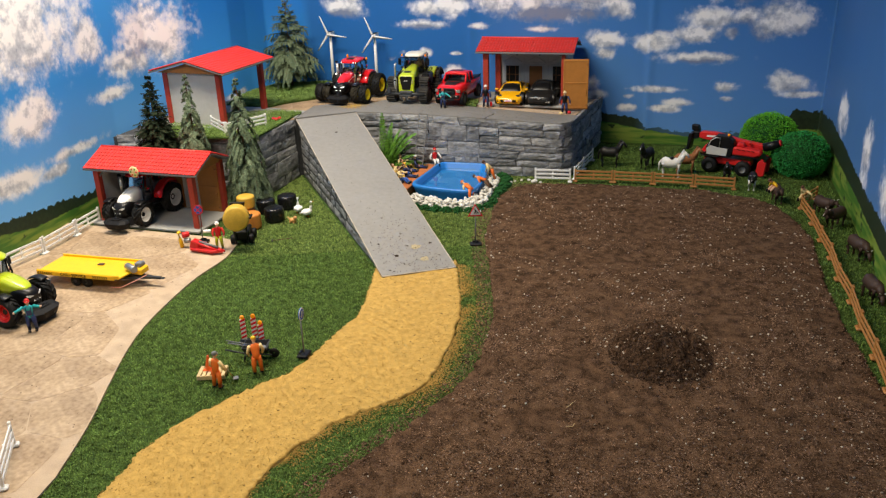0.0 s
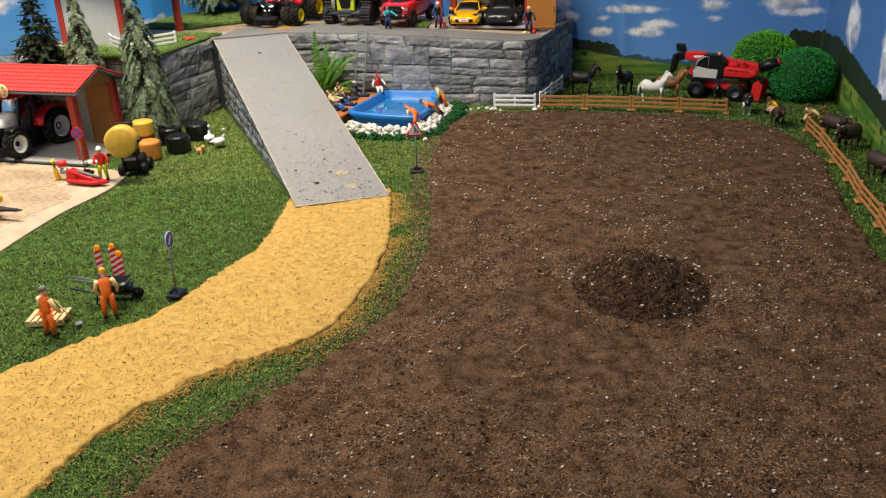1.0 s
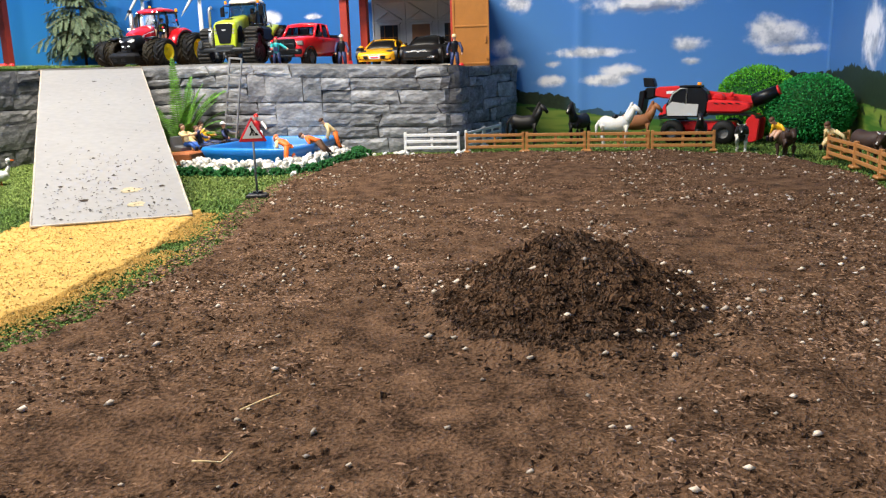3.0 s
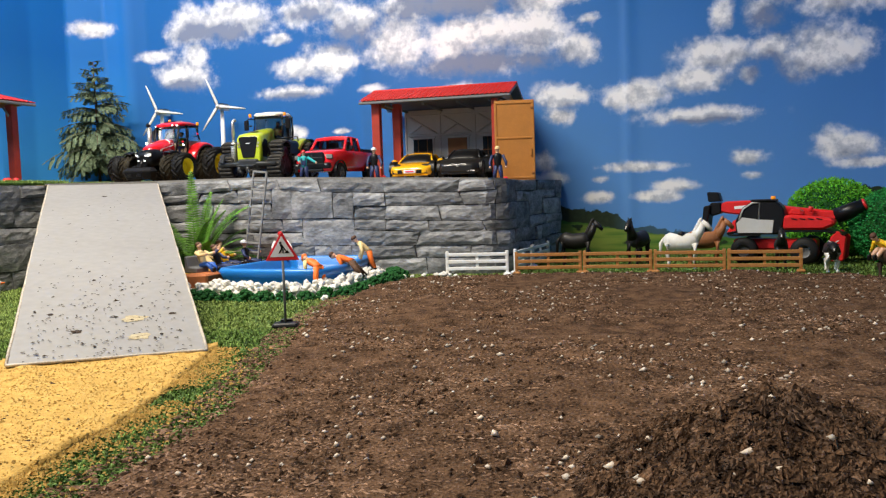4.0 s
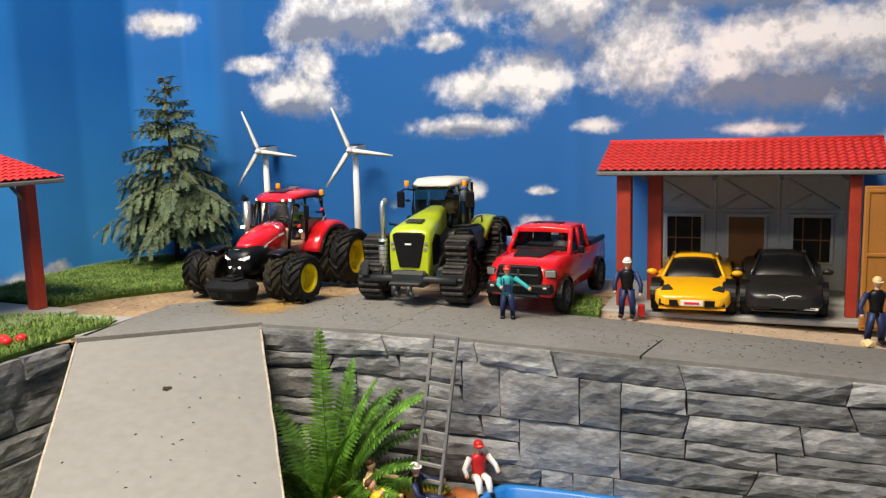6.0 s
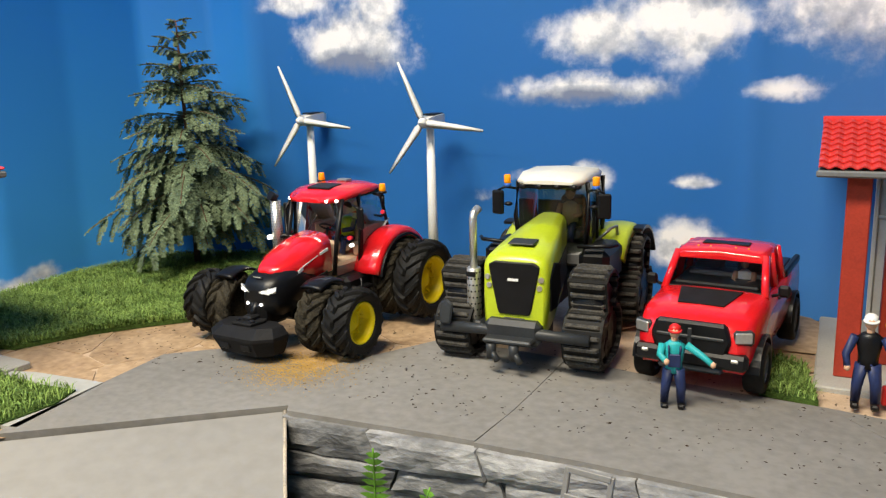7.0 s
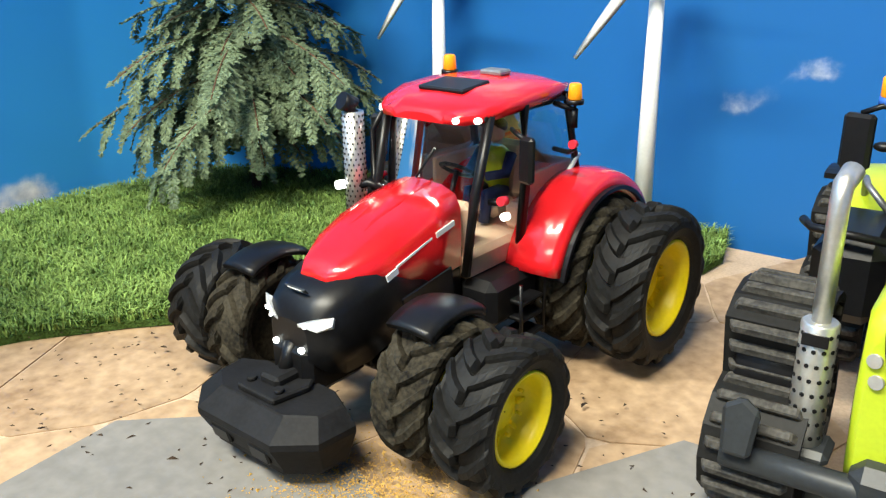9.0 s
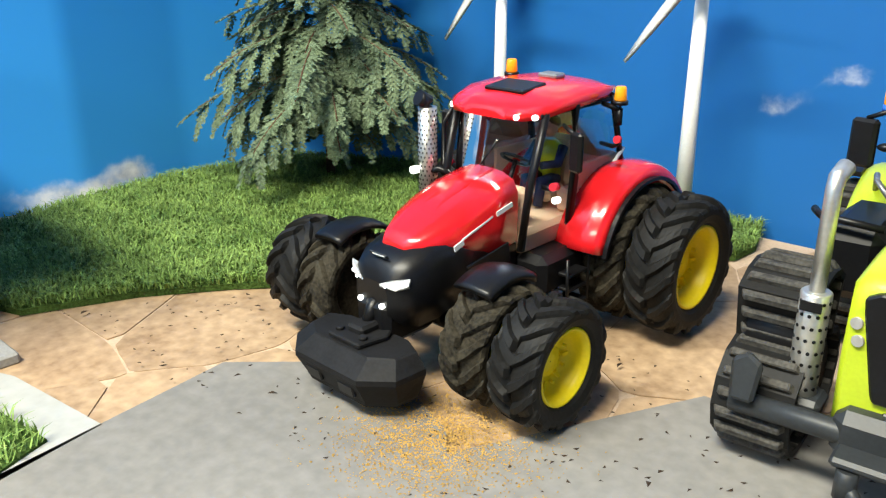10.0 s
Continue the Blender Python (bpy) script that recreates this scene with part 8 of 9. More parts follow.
# ---- artificial trees ----
def frond(tris, p0, d, length, rng, leaf, side_step=0.006, droop=0.5, width=0.03):
    """A flat spray: a stem with side twigs, each set with fine needles on both sides."""
    n = max(4, int(length / side_step))
    pts = []
    p, v = Vector(p0), d.normalized()
    for k in range(n + 1):
        pts.append(p.copy())
        v = (v + Vector((0, 0, -droop * 1.2 / n))).normalized()
        p = p + v * (length / n)
    for k in range(1, n + 1):
        t = k / n
        p, v = pts[k], (pts[k] - pts[k - 1]).normalized()
        side = v.cross(Vector((0, 0, 1)))
        side = side.normalized() if side.length > 0.01 else Vector((1, 0, 0))
        up_ = side.cross(v)
        ln = width * (1 - 0.72 * t) * (0.55 + 0.45 * min(1, t * 4)) * rng.uniform(0.8, 1.15)
        for s in (-1, 1, 0) if k == n else (-1, 1):
            e = side * s * ln * 0.62 + v * ln * 0.80 + Vector((rng.uniform(-1, 1), rng.uniform(-1, 1), rng.uniform(-1.6, 0.6))) * 0.13 * ln
            el = e.length
            m = max(4, int(el / (leaf * 0.34)))
            a = np.array(e / el)
            w = np.array(up_.cross(e / el))
            u = (np.arange(m) + 0.5) / m
            base = np.array(p)[None, :] + np.array(e)[None, :] * u[:, None]
            for q in (-1, 1):
                nl = leaf * (1.0 - 0.35 * u) * np.array([rng.uniform(0.8, 1.2) for _ in range(m)])
                lift = np.array([rng.uniform(-0.25, 0.5) for _ in range(m)])
                tip = base + nl[:, None] * (0.72 * a + 0.62 * q * w)[None, :] + (nl * lift)[:, None] * np.array(up_)[None, :]
                hw = a[None, :] * leaf * 0.30
                tris.append(np.stack((base - hw, base + hw, tip), 1))
    return pts


def spruce(m, h, r, rows, per, label, leaf_mat, seed, leaf=0.006, droop=0.95, rise=0.10, sprays=3, low=0.13, tip=0.020, skirt=1.0):
    rg = random.Random(seed)
    tr = thing("artificial_spruce", m, label, "tree")
    tk = bmesh.new()
    tube([(0, 0, -0.002), (0.002, 0, h * 0.4), (0, 0.001, h * 0.8), (0, 0, h * 0.97)], [0.006, 0.0045, 0.003, 0.0012], 8, bm=tk)
    tris = []
    for k in range(rows):
        t = k / (rows - 1)
        z = h * (low + (0.96 - low) * t)
        ln = r * (1 - t) ** (0.85 if tip > 0.015 else 1.05) * min(1.0, skirt + 3.0 * t) + tip
        count = max(3, int(per * (1 - 0.55 * t)))
        for q in range(count):
            a = 6.283 * (q + rg.uniform(-0.3, 0.3)) / count + k * 1.1
            l = ln * rg.uniform(0.72, 1.22)
            d = Vector((math.cos(a), math.sin(a), rise + 0.5 * t - 0.2 * rg.random()))
            pts = frond(tris, (0, 0, z + rg.uniform(-0.01, 0.01)), d, l, rg, leaf, side_step=leaf * 1.05, droop=droop - 0.35 * t, width=min(0.034, 0.25 * l + 0.010))
            tube(pts[::3] + pts[-1:], 0.0011, 4, bm=tk)
            # hanging side sprays
            step = max(2, len(pts) // (sprays + 2))
            for w in range(step, len(pts) - 2, step):
                for s in (-1, 1):
                    v = (pts[w + 1] - pts[w - 1]).normalized()
                    side = v.cross(Vector((0, 0, 1))).normalized()
                    sl = l * rg.uniform(0.34, 0.48) * (1 - 0.45 * w / len(pts))
                    frond(tris, pts[w], v * 0.9 + side * s * 0.55 + Vector((0, 0, -0.22 - 0.25 * rg.random())), sl, rg, leaf, side_step=leaf * 1.05, droop=0.8, width=min(0.018, 0.24 * sl + 0.005))
    v = np.concatenate(tris)
    crown = new("crown", sheet("crown", v.reshape(-1, 3).tolist(), np.arange(len(v) * 3).reshape(-1, 3).tolist(), leaf_mat))
    crown.parent = tr
    tagged(crown, "drooping grey-green sprays of needles")
    part("trunk", tk, M_BARK, tr)
    return tr


spruce(pose(-0.935, 4.866, terrace_z(-0.9) + 0.008, 0, 0, 0), 0.46, 0.178, 14, 9, "drooping artificial spruce on the terrace turf", M_NEEDLE, 4, 0.0052, droop=0.68, low=0.21, skirt=0.58)
spruce(pose(-0.970, 3.752, 0.0, 0, 0, 40), 0.575, 0.150, 24, 8, "drooping artificial spruce behind the tractor shed", M_NEEDLE, 5, 0.0080, 2.0, 0.05, 1, 0.20, 0.008)
spruce(pose(-0.722, 3.690, 0.0, 0, 0, 10), 0.575, 0.175, 24, 8, "drooping artificial spruce beside the stone wall", M_NEEDLE, 6, 0.0080, 2.0, 0.05, 1, 0.18, 0.008)
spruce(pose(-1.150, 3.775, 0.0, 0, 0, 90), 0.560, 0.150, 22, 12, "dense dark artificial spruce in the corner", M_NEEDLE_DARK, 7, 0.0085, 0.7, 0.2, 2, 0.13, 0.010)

rg = random.Random(21)
fern = thing("artificial_fern", pose(-0.275, 4.205, 0.0), "bright green artificial fern by the stone wall", "plant")
for k, (a, e, l) in enumerate(((95, 82, 0.30), (60, 55, 0.24), (30, 50, 0.22), (5, 38, 0.20), (-25, 40, 0.19), (130, 60, 0.20), (-60, 45, 0.18), (75, 70, 0.25), (160, 50, 0.16), (200, 45, 0.15), (-90, 50, 0.16), (45, 35, 0.20), (15, 62, 0.22), (-10, 22, 0.17), (110, 40, 0.18), (-40, 65, 0.20), (20, 30, 0.23), (50, 62, 0.22), (-5, 50, 0.20), (85, 58, 0.22), (35, 72, 0.24), (14, 60, 0.27), (34, 56, 0.27))):
    b = bmesh.new()
    d = Vector((math.cos(math.radians(a)) * math.cos(math.radians(e)), math.sin(math.radians(a)) * math.cos(math.radians(e)) * 0.55 - 0.06, math.sin(math.radians(e))))
    n = int(l / 0.0066)
    p, v, pts = Vector((0.012 * math.cos(k), 0.012 * math.sin(k), 0.0)), d.normalized(), []
    for i in range(n + 1):
        pts.append(p.copy())
        v = (v + Vector((0, 0, -(0.25 if e > 75 else 1.5) * 1.3 / n * (i / n)))).normalized()
        p = p + v * (l / n)
    for i in range(2, n):
        t = i / n
        v = (pts[i] - pts[i - 1]).normalized()
        side = v.cross(Vector((0.02, -0.25, 1))).normalized()
        ln = 0.034 * math.sin(min(1, t * 1.9 + 0.15) * 1.57) * (1 - t) ** 0.55 + 0.003
        for s in (-1, 1):
            tip = pts[i] + side * s * ln + v * ln * 0.30 + Vector((0, 0, -0.12 * ln))
            w = v * 0.0029
            c = pts[i].lerp(tip, 0.45)
            b.faces.new([b.verts.new(pts[i] - w * 0.8), b.verts.new(c - w), b.verts.new(tip), b.verts.new(c + w), b.verts.new(pts[i] + w * 0.8)])
    fr = part("frond", b, M_FERN, fern)
    part("stem", tube(pts, [0.0018] * (n // 2) + [0.0010] * (n + 1 - n // 2), 5), M_FERN, fr)


def ball_bush(m, r, material, label, seed):
    rg = random.Random(seed)
    bs = thing("artificial_ball_bush", m, label, "bush")
    b = bmesh.new()
    for k in range(9500):
        z = rg.uniform(-0.85, 1)
        a = rg.uniform(0, 6.283)
        q = math.sqrt(1 - z * z)
        d = Vector((q * math.cos(a), q * math.sin(a), z))
        p = d * r * rg.uniform(0.86, 1.0) * (1 + 0.03 * noise.noise(d * 4))
        s = d.cross(Vector((rg.uniform(-1, 1), rg.uniform(-1, 1), rg.uniform(-1, 1)))).normalized() * r * 0.032
        u2 = (d + Vector((rg.uniform(-1, 1), rg.uniform(-1, 1), rg.uniform(-1, 1))) * 0.8).normalized() * r * 0.064
        b.faces.new([b.verts.new(p - s), b.verts.new(p + s * 0.6 + u2 * 0.4), b.verts.new(p + u2), b.verts.new(p - s * 0.6 + u2 * 0.5)])
    part("leaves", b, material, bs)
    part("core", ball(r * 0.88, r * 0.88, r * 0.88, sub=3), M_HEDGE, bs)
    return bs


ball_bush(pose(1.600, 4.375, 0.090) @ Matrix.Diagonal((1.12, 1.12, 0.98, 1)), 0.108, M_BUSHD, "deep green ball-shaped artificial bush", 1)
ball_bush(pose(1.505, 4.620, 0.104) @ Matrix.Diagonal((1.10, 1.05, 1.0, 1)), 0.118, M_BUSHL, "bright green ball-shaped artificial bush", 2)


# ---- signs and road works ----
def sign_post(m, h, label):
    sg = thing("toy_road_sign", m, label, "road sign")
    ft = part("foot", box(0.046, 0.034, 0.007, (0, 0, 0.0035), bevel=0.002, taper=0.85), M_BLACK, sg, "black plastic foot")
    part("handle", box(0.020, 0.006, 0.005, (0, 0.010, 0.009), bevel=0.001), M_BLACK, ft)
    part("pole", cyl(0.0022, h, (0, 0, h / 2 + 0.004), seg=10), M_GREYPL, sg)
    return sg


def tri(side, top):
    return [(-side / 2, top - side * 0.87), (side / 2, top - side * 0.87), (0, top)]


sg = sign_post(pose(0.282, 3.395, 0.002, 0, 0, 12), 0.125, "red triangular road works toy sign on a pole")
pl = part("sign_plate", prism(tri(0.056, 0.160), 0.003, "y", (0, -0.003, 0), bevel=0.0008), M_SIGNRED, sg, "red-edged triangle")
part("sign_face", prism(tri(0.040, 0.1525), 0.001, "y", (0, -0.0053, 0)), M_SIGNWHITE, pl, "white triangle face")
dg = ball(0.0022, 0.0006, 0.0024, (-0.002, -0.0062, 0.1410), sub=1)
for q in ([(-0.003, 0.1385), (0.001, 0.1385), (0.002, 0.132), (-0.001, 0.131)], [(-0.001, 0.132), (0.002, 0.132), (-0.003, 0.1235), (-0.006, 0.1235)], [(0.001, 0.131), (0.003, 0.130), (0.003, 0.1235), (0.001, 0.1235)], [(0.001, 0.138), (0.008, 0.127), (0.0065, 0.1265), (-0.001, 0.136)], [(0.004, 0.1235), (0.013, 0.1235), (0.009, 0.1290)]):
    place(prism(q, 0.0008, "y", (0, -0.0062, 0)), bm=dg)
part("symbol", dg, M_BLACK, pl, "black digging symbol")

sg = sign_post(pose(-0.078, 2.520, 0.006, 0, 0, 90), 0.115, "round blue toy road sign on a pole")
part("sign_plate", cyl(0.018, 0.003, (0, -0.003, 0.128), (90, 0, 0), 28), M_BLUE, sg, "round blue plate")
part("sign_rim", lathe([(0.0165, -0.0052), (0.0182, -0.0052), (0.0182, -0.004), (0.0165, -0.0052)], 28, "y"), M_SIGNWHITE, sg).location = (0, 0, 0.128)
part("arrow", box(0.004, 0.001, 0.020, (0, -0.0052, 0.128), (0, 35, 0)), M_SIGNWHITE, sg)

sg = sign_post(pose(-0.752, 3.296, 0.008, 0, 0, 5), 0.115, "round red and blue no-stopping toy sign")
part("sign_plate", cyl(0.019, 0.003, (0, -0.003, 0.130), (90, 0, 0), 28), M_SIGNRED, sg, "round red plate")
part("sign_face", cyl(0.0150, 0.001, (0, -0.0052, 0.130), (90, 0, 0), 28), M_BLUE, sg)
for a in (45, -45):
    part("sign_bar", box(0.030, 0.001, 0.0036, (0, -0.0062 - (0.0006 if a > 0 else 0), 0.130), (0, a, 0)), M_SIGNRED, sg)

for x, y in ((-0.272, 2.562), (-0.244, 2.574), (-0.207, 2.537)):
    bc = thing("toy_warning_post", pose(x, y, 0.002, 0, 0, 15), "red and white striped toy warning post with amber lamp", "warning post", "striped warning posts")
    part("panel", box(0.015, 0.004, 0.066, (0, 0, 0.050), bevel=0.001), M_SIGNWHITE, bc)
    for k in range(5):
        part("stripe", prism([(-0.0076, 0.020 + 0.013 * k), (0.0076, 0.0265 + 0.013 * k), (0.0076, 0.033 + 0.013 * k), (-0.0076, 0.0265 + 0.013 * k)], 0.0052, "y"), M_SIGNRED, bc)
    part("foot", box(0.030, 0.030, 0.014, (0, 0, 0.007), bevel=0.003), M_BLACK, bc)
    part("lamp", cyl(0.006, 0.008, (0, 0, 0.088), (90, 0, 0), 14, bevel=0.001), M_AMBER, bc, "amber warning lamp")

wbr = thing("toy_wheelbarrow", pose(-0.212, 2.492, 0.002, 0, 0, 100), "dark grey toy wheelbarrow with tools in it", "wheelbarrow")
part("tray", loft([[(-0.018, -0.028, 0.024), (0.018, -0.028, 0.024), (0.018, 0.022, 0.024), (-0.018, 0.022, 0.024)], [(-0.026, -0.042, 0.044), (0.026, -0.042, 0.044), (0.026, 0.030, 0.044), (-0.026, 0.030, 0.044)], [(-0.024, -0.039, 0.044), (0.024, -0.039, 0.044), (0.024, 0.028, 0.044), (-0.024, 0.028, 0.044)], [(-0.017, -0.026, 0.027), (0.017, -0.026, 0.027), (0.017, 0.020, 0.027), (-0.017, 0.020, 0.027)]], smooth=False), M_DARKGREY, wbr)
for s in (-1, 1):
    part("handle", tube([(s * 0.012, -0.050, 0.016), (s * 0.018, 0.02, 0.024), (s * 0.022, 0.075, 0.040)], 0.0022, 6), M_DARKGREY, wbr)
    part("leg", tube([(s * 0.018, 0.022, 0.026), (s * 0.020, 0.026, 0.0)], 0.0022, 6), M_DARKGREY, wbr)
w_ = part("wheel", lathe([(0.004, -0.004), (0.013, -0.004), (0.015, 0), (0.013, 0.004), (0.004, 0.004)], 20), M_RUBBER, wbr)
w_.location = (0, -0.054, 0.015)
for k, (a, c) in enumerate(((-0.006, 0.070), (0.004, 0.078))):
    tl = thing("toy_shovel", pose(-0.212, 2.492, 0.002, 0, 0, 100), "grey toy shovel lying in the wheelbarrow", "shovel")
    part("shaft", tube([(a, -0.02, 0.034), (a * 1.5, c, 0.054)], 0.0014, 6), M_GREYPL, tl)
    part("blade", box(0.013, 0.016, 0.0015, (a, -0.030, 0.033), (6, 0, 0), bevel=0.0005), M_GREYPL, tl)
pal = thing("toy_pallet", pose(-0.290, 2.385, 0.004, 0, 0, 12), "pale wooden toy pallet on the turf", "pallet")
for k in range(6):
    part("deck_slat", box(0.0095, 0.055, 0.002, (-0.032 + 0.0128 * k, 0, 0.013), bevel=0.0004), M_WOOD, pal)
for y in (-0.023, 0, 0.023):
    part("bearer", box(0.075, 0.007, 0.010, (0, y, 0.006), bevel=0.0006), M_WOOD, pal)
cn = thing("toy_cone", pose(-0.302, 2.392, 0.018), "orange toy traffic cone on the pallet", "cone")
part("cone_body", lathe([(0.012, 0.0), (0.0115, 0.002), (0.003, 0.040), (0.0025, 0.042), (0.0005, 0.042)], 20, "z"), M_CONE, cn)
part("cone_base", box(0.026, 0.026, 0.003, (0, 0, 0.0015), bevel=0.001), M_CONE, cn)
sv = thing("toy_shovel", pose(-0.240, 2.370, 0.004, 0, 0, 30), "grey toy shovel held by a road worker", "shovel")
part("shaft", tube([(-0.014, 0.0, 0.060), (0.014, -0.004, 0.006)], 0.0014, 6), M_WOOD, sv)
part("blade", box(0.014, 0.016, 0.002, (0.020, -0.005, 0.003), bevel=0.0006), M_GREYPL, sv)

# ---- yard machines ----
tractor(pose(-1.133, 3.432, 0.014, 0, 0, -8), "white and red toy tractor parked in the shed", M_WHITE, M_BLACK, M_CASERED, M_WHITE, 0.049, 0.061, False, True, False, M_GREYPL)
tractor(pose(-1.035, 2.640, 0.008, 0, 0, 82), "lime green toy tractor with red rims in the yard", M_LIME, M_BLACK, M_LIME, M_REDPL, 0.050, 0.062, False, True, False, M_GREYPL)


def trailer(m):
    tl = thing("toy_trailer", m, "yellow flat toy car trailer with black chevrons and winch", "trailer")
    b = prism([(-0.170, -0.070), (0.150, -0.070), (0.165, 0.0), (0.150, 0.070), (-0.170, 0.070)], 0.006, "z", (0, 0, 0.046), bevel=0.001)
    for s in (-1, 1):
        box(0.318, 0.006, 0.013, (-0.010, s * 0.069, 0.050), bevel=0.001, bm=b)
    part("deck", b, M_YELLOW, tl, "yellow flat deck with low sides")
    part("side_board", box(0.300, 0.003, 0.014, (-0.015, -0.0735, 0.047), bevel=0.0006), M_YELLOW, tl)
    for k in range(14):
        x = -0.158 + 0.0085 * k if k < 7 else 0.052 + 0.0085 * (k - 7)
        d = -1 if k < 7 else 1
        part("chevron", prism([(x, 0.042), (x + 0.003, 0.042), (x + 0.003 + d * 0.004, 0.047), (x + 0.003, 0.052), (x, 0.052), (x + d * 0.004, 0.047)], 0.001, "y", (0, -0.0755, 0)), M_BLACK, tl)
    cu = bpy.data.curves.new("lettering", "FONT")
    cu.body, cu.size, cu.extrude, cu.align_x, cu.align_y = "CAR - SERVICE", 0.0155, 0.0004, "CENTER", "CENTER"
    cu.materials.append(M_BLACK)
    tx = new("lettering", cu)
    tx.parent = tl
    tx.matrix_local = pose(-0.022, -0.0757, 0.047, 90, 0, 0)
    tagged(tx, "black lettering on the side board")
    for s in (-1, 1):
        for x in (-0.030, 0.012):
            wh = part("wheel", lathe([(0.006, -0.007), (0.017, -0.007), (0.0195, -0.004), (0.0195, 0.004), (0.017, 0.007), (0.006, 0.007)], 24, "y"), M_RUBBER, tl, "small black tyre")
            wh.location = (x, s * 0.054, 0.0195)
            part("rim", lathe([(0.011, -0.0045), (0.010, 0.0), (0.0005, 0.0)], 16, "y"), M_GREYPL, wh)
    part("drawbar", prism([(0.12, -0.030), (0.235, -0.006), (0.262, -0.005), (0.262, 0.005), (0.235, 0.006), (0.12, 0.030)], 0.008, "z", (0, 0, 0.028), bevel=0.001), M_DARKGREY, tl, "dark grey drawbar")
    part("hitch_ring", lathe([(0.005, -0.002), (0.008, 0), (0.005, 0.002), (0.0035, 0), (0.005, -0.002)], 16, "z"), M_DARKGREY, tl).location = (0.268, 0, 0.028)
    wn_ = part("winch_box", box(0.040, 0.046, 0.022, (0.178, 0.010, 0.048), bevel=0.004), M_YELLOW, tl, "yellow winch box")
    part("winch_drum", cyl(0.012, 0.050, (0.160, -0.012, 0.062), (90, 0, 60), 18, bevel=0.001), M_STEEL, wn_)
    part("winch_frame", box(0.024, 0.030, 0.016, (0.176, 0.016, 0.066), bevel=0.003), M_GREYPL, wn_)
    part("cable", tube([(0.11, -0.066, 0.012), (0.15, -0.070, 0.014), (0.19, -0.045, 0.030), (0.215, -0.01, 0.040)], 0.0014, 6), mat("pink_cable", (0.65, 0.30, 0.24), 0.5), tl)
    part("hook_plate", box(0.022, 0.014, 0.004, (0.02, 0.020, 0.051), bevel=0.001), M_BARK, tl)
    return tl


trailer(pose(-0.975, 2.925, 0.007, 0, 0, -4))

ml = thing("toy_forklift", pose(-0.598, 3.318, 0.004, 0, 0, 14), "black toy forklift holding a yellow bale", "forklift")
part("body", box(0.056, 0.080, 0.040, (0, 0.02, 0.034), bevel=0.006), M_BLACK, ml)
part("seat", box(0.030, 0.026, 0.030, (0, 0.030, 0.066), bevel=0.005), M_BLACK, ml)
for s in (-1, 1):
    part("mast", box(0.006, 0.008, 0.165, (s * 0.022, -0.028, 0.088), bevel=0.001), M_BLACK, ml)
    for y in (-0.012, 0.050):
        w_ = part("wheel", lathe([(0.006, -0.008), (0.017, -0.008), (0.0185, -0.004), (0.0185, 0.004), (0.017, 0.008), (0.006, 0.008)], 20), M_RUBBER, ml)
        w_.location = (s * 0.034, y, 0.0185)
        part("rim", lathe([(0.011, 0.006), (0.008, 0.0), (0.0005, 0.0)], 14), M_DARKGREY, w_)
    part("clamp_arm", tube([(s * 0.022, -0.030, 0.110), (s * 0.050, -0.036, 0.122), (s * 0.050, -0.080, 0.124)], 0.004, 8), M_BLACK, ml)
part("cross_bar", box(0.056, 0.008, 0.010, (0, -0.028, 0.166), bevel=0.002), M_BLACK, ml)


def bale(m, r, h, material, label):
    n = 10
    prof = [(0.0005, -h / 2), (r * 0.80, -h / 2), (r * 0.96, -h * 0.44)] + [(r * (1.0 - (0.012 if k % 2 else 0)), -h * 0.36 + h * 0.72 * k / n) for k in range(n + 1)] + [(r * 0.96, h * 0.44), (r * 0.80, h / 2), (0.0005, h / 2)]
    return solid("round_bale", lathe(prof, 36, "z"), material, m, label, "bale")


bale(pose(-0.583, 3.252, 0.128, 84, 0, 20), 0.047, 0.060, M_BALE, "yellow wrapped round toy bale held by the forklift")
bale(pose(-0.625, 3.475, 0.033), 0.036, 0.064, M_BALEO, "orange round toy bale standing on the turf")
bale(pose(-0.675, 3.540, 0.033), 0.036, 0.064, M_BALEO, "orange round toy bale standing on the turf")
bale(pose(-0.670, 3.535, 0.090), 0.036, 0.050, M_BALE, "yellow round toy bale on top of another bale")
for x, y in ((-0.565, 3.560), (-0.568, 3.715), (-0.640, 3.655)):
    bale(pose(x, y, 0.031, 0, 0, 20 * x), 0.040, 0.060, M_WRAP, "black film-wrapped round toy bale")

mw = thing("toy_mower", pose(-0.705, 3.205, 0.006, 0, 0, -8), "red toy mower implement with folded grey arms", "mower")
part("deck", prism([(-0.050, -0.018), (0.050, -0.022), (0.078, 0.0), (0.040, 0.020), (-0.040, 0.022)], 0.012, "z", (0, 0, 0.012), bevel=0.003), M_REDPL, mw)
part("hood", prism([(-0.055, 0.0), (-0.010, 0.0), (-0.022, 0.028), (-0.045, 0.032)], 0.030, "y", (0, 0.004, 0.012), bevel=0.002), M_REDPL, mw)
for y in (-0.010, 0.010):
    part("arm", tube([(-0.040, y, 0.044), (0.010, y, 0.030), (0.085, y * 0.6, 0.010)], 0.0040, 8), M_REDPL, mw)
part("arm", tube([(-0.015, 0.0, 0.040), (0.060, 0.004, 0.022)], 0.0046, 8), M_GREYPL, mw)
pp = thing("toy_pump", pose(-0.800, 3.240, 0.008, 0, 0, 20), "small yellow and red toy pump on the yard", "pump")
part("stand", tube([(-0.008, 0, 0.0), (-0.012, 0, 0.030), (-0.016, 0, 0.058), (-0.008, 0, 0.062)], [0.008, 0.007, 0.006, 0.005], 10), M_YELLOW, pp)
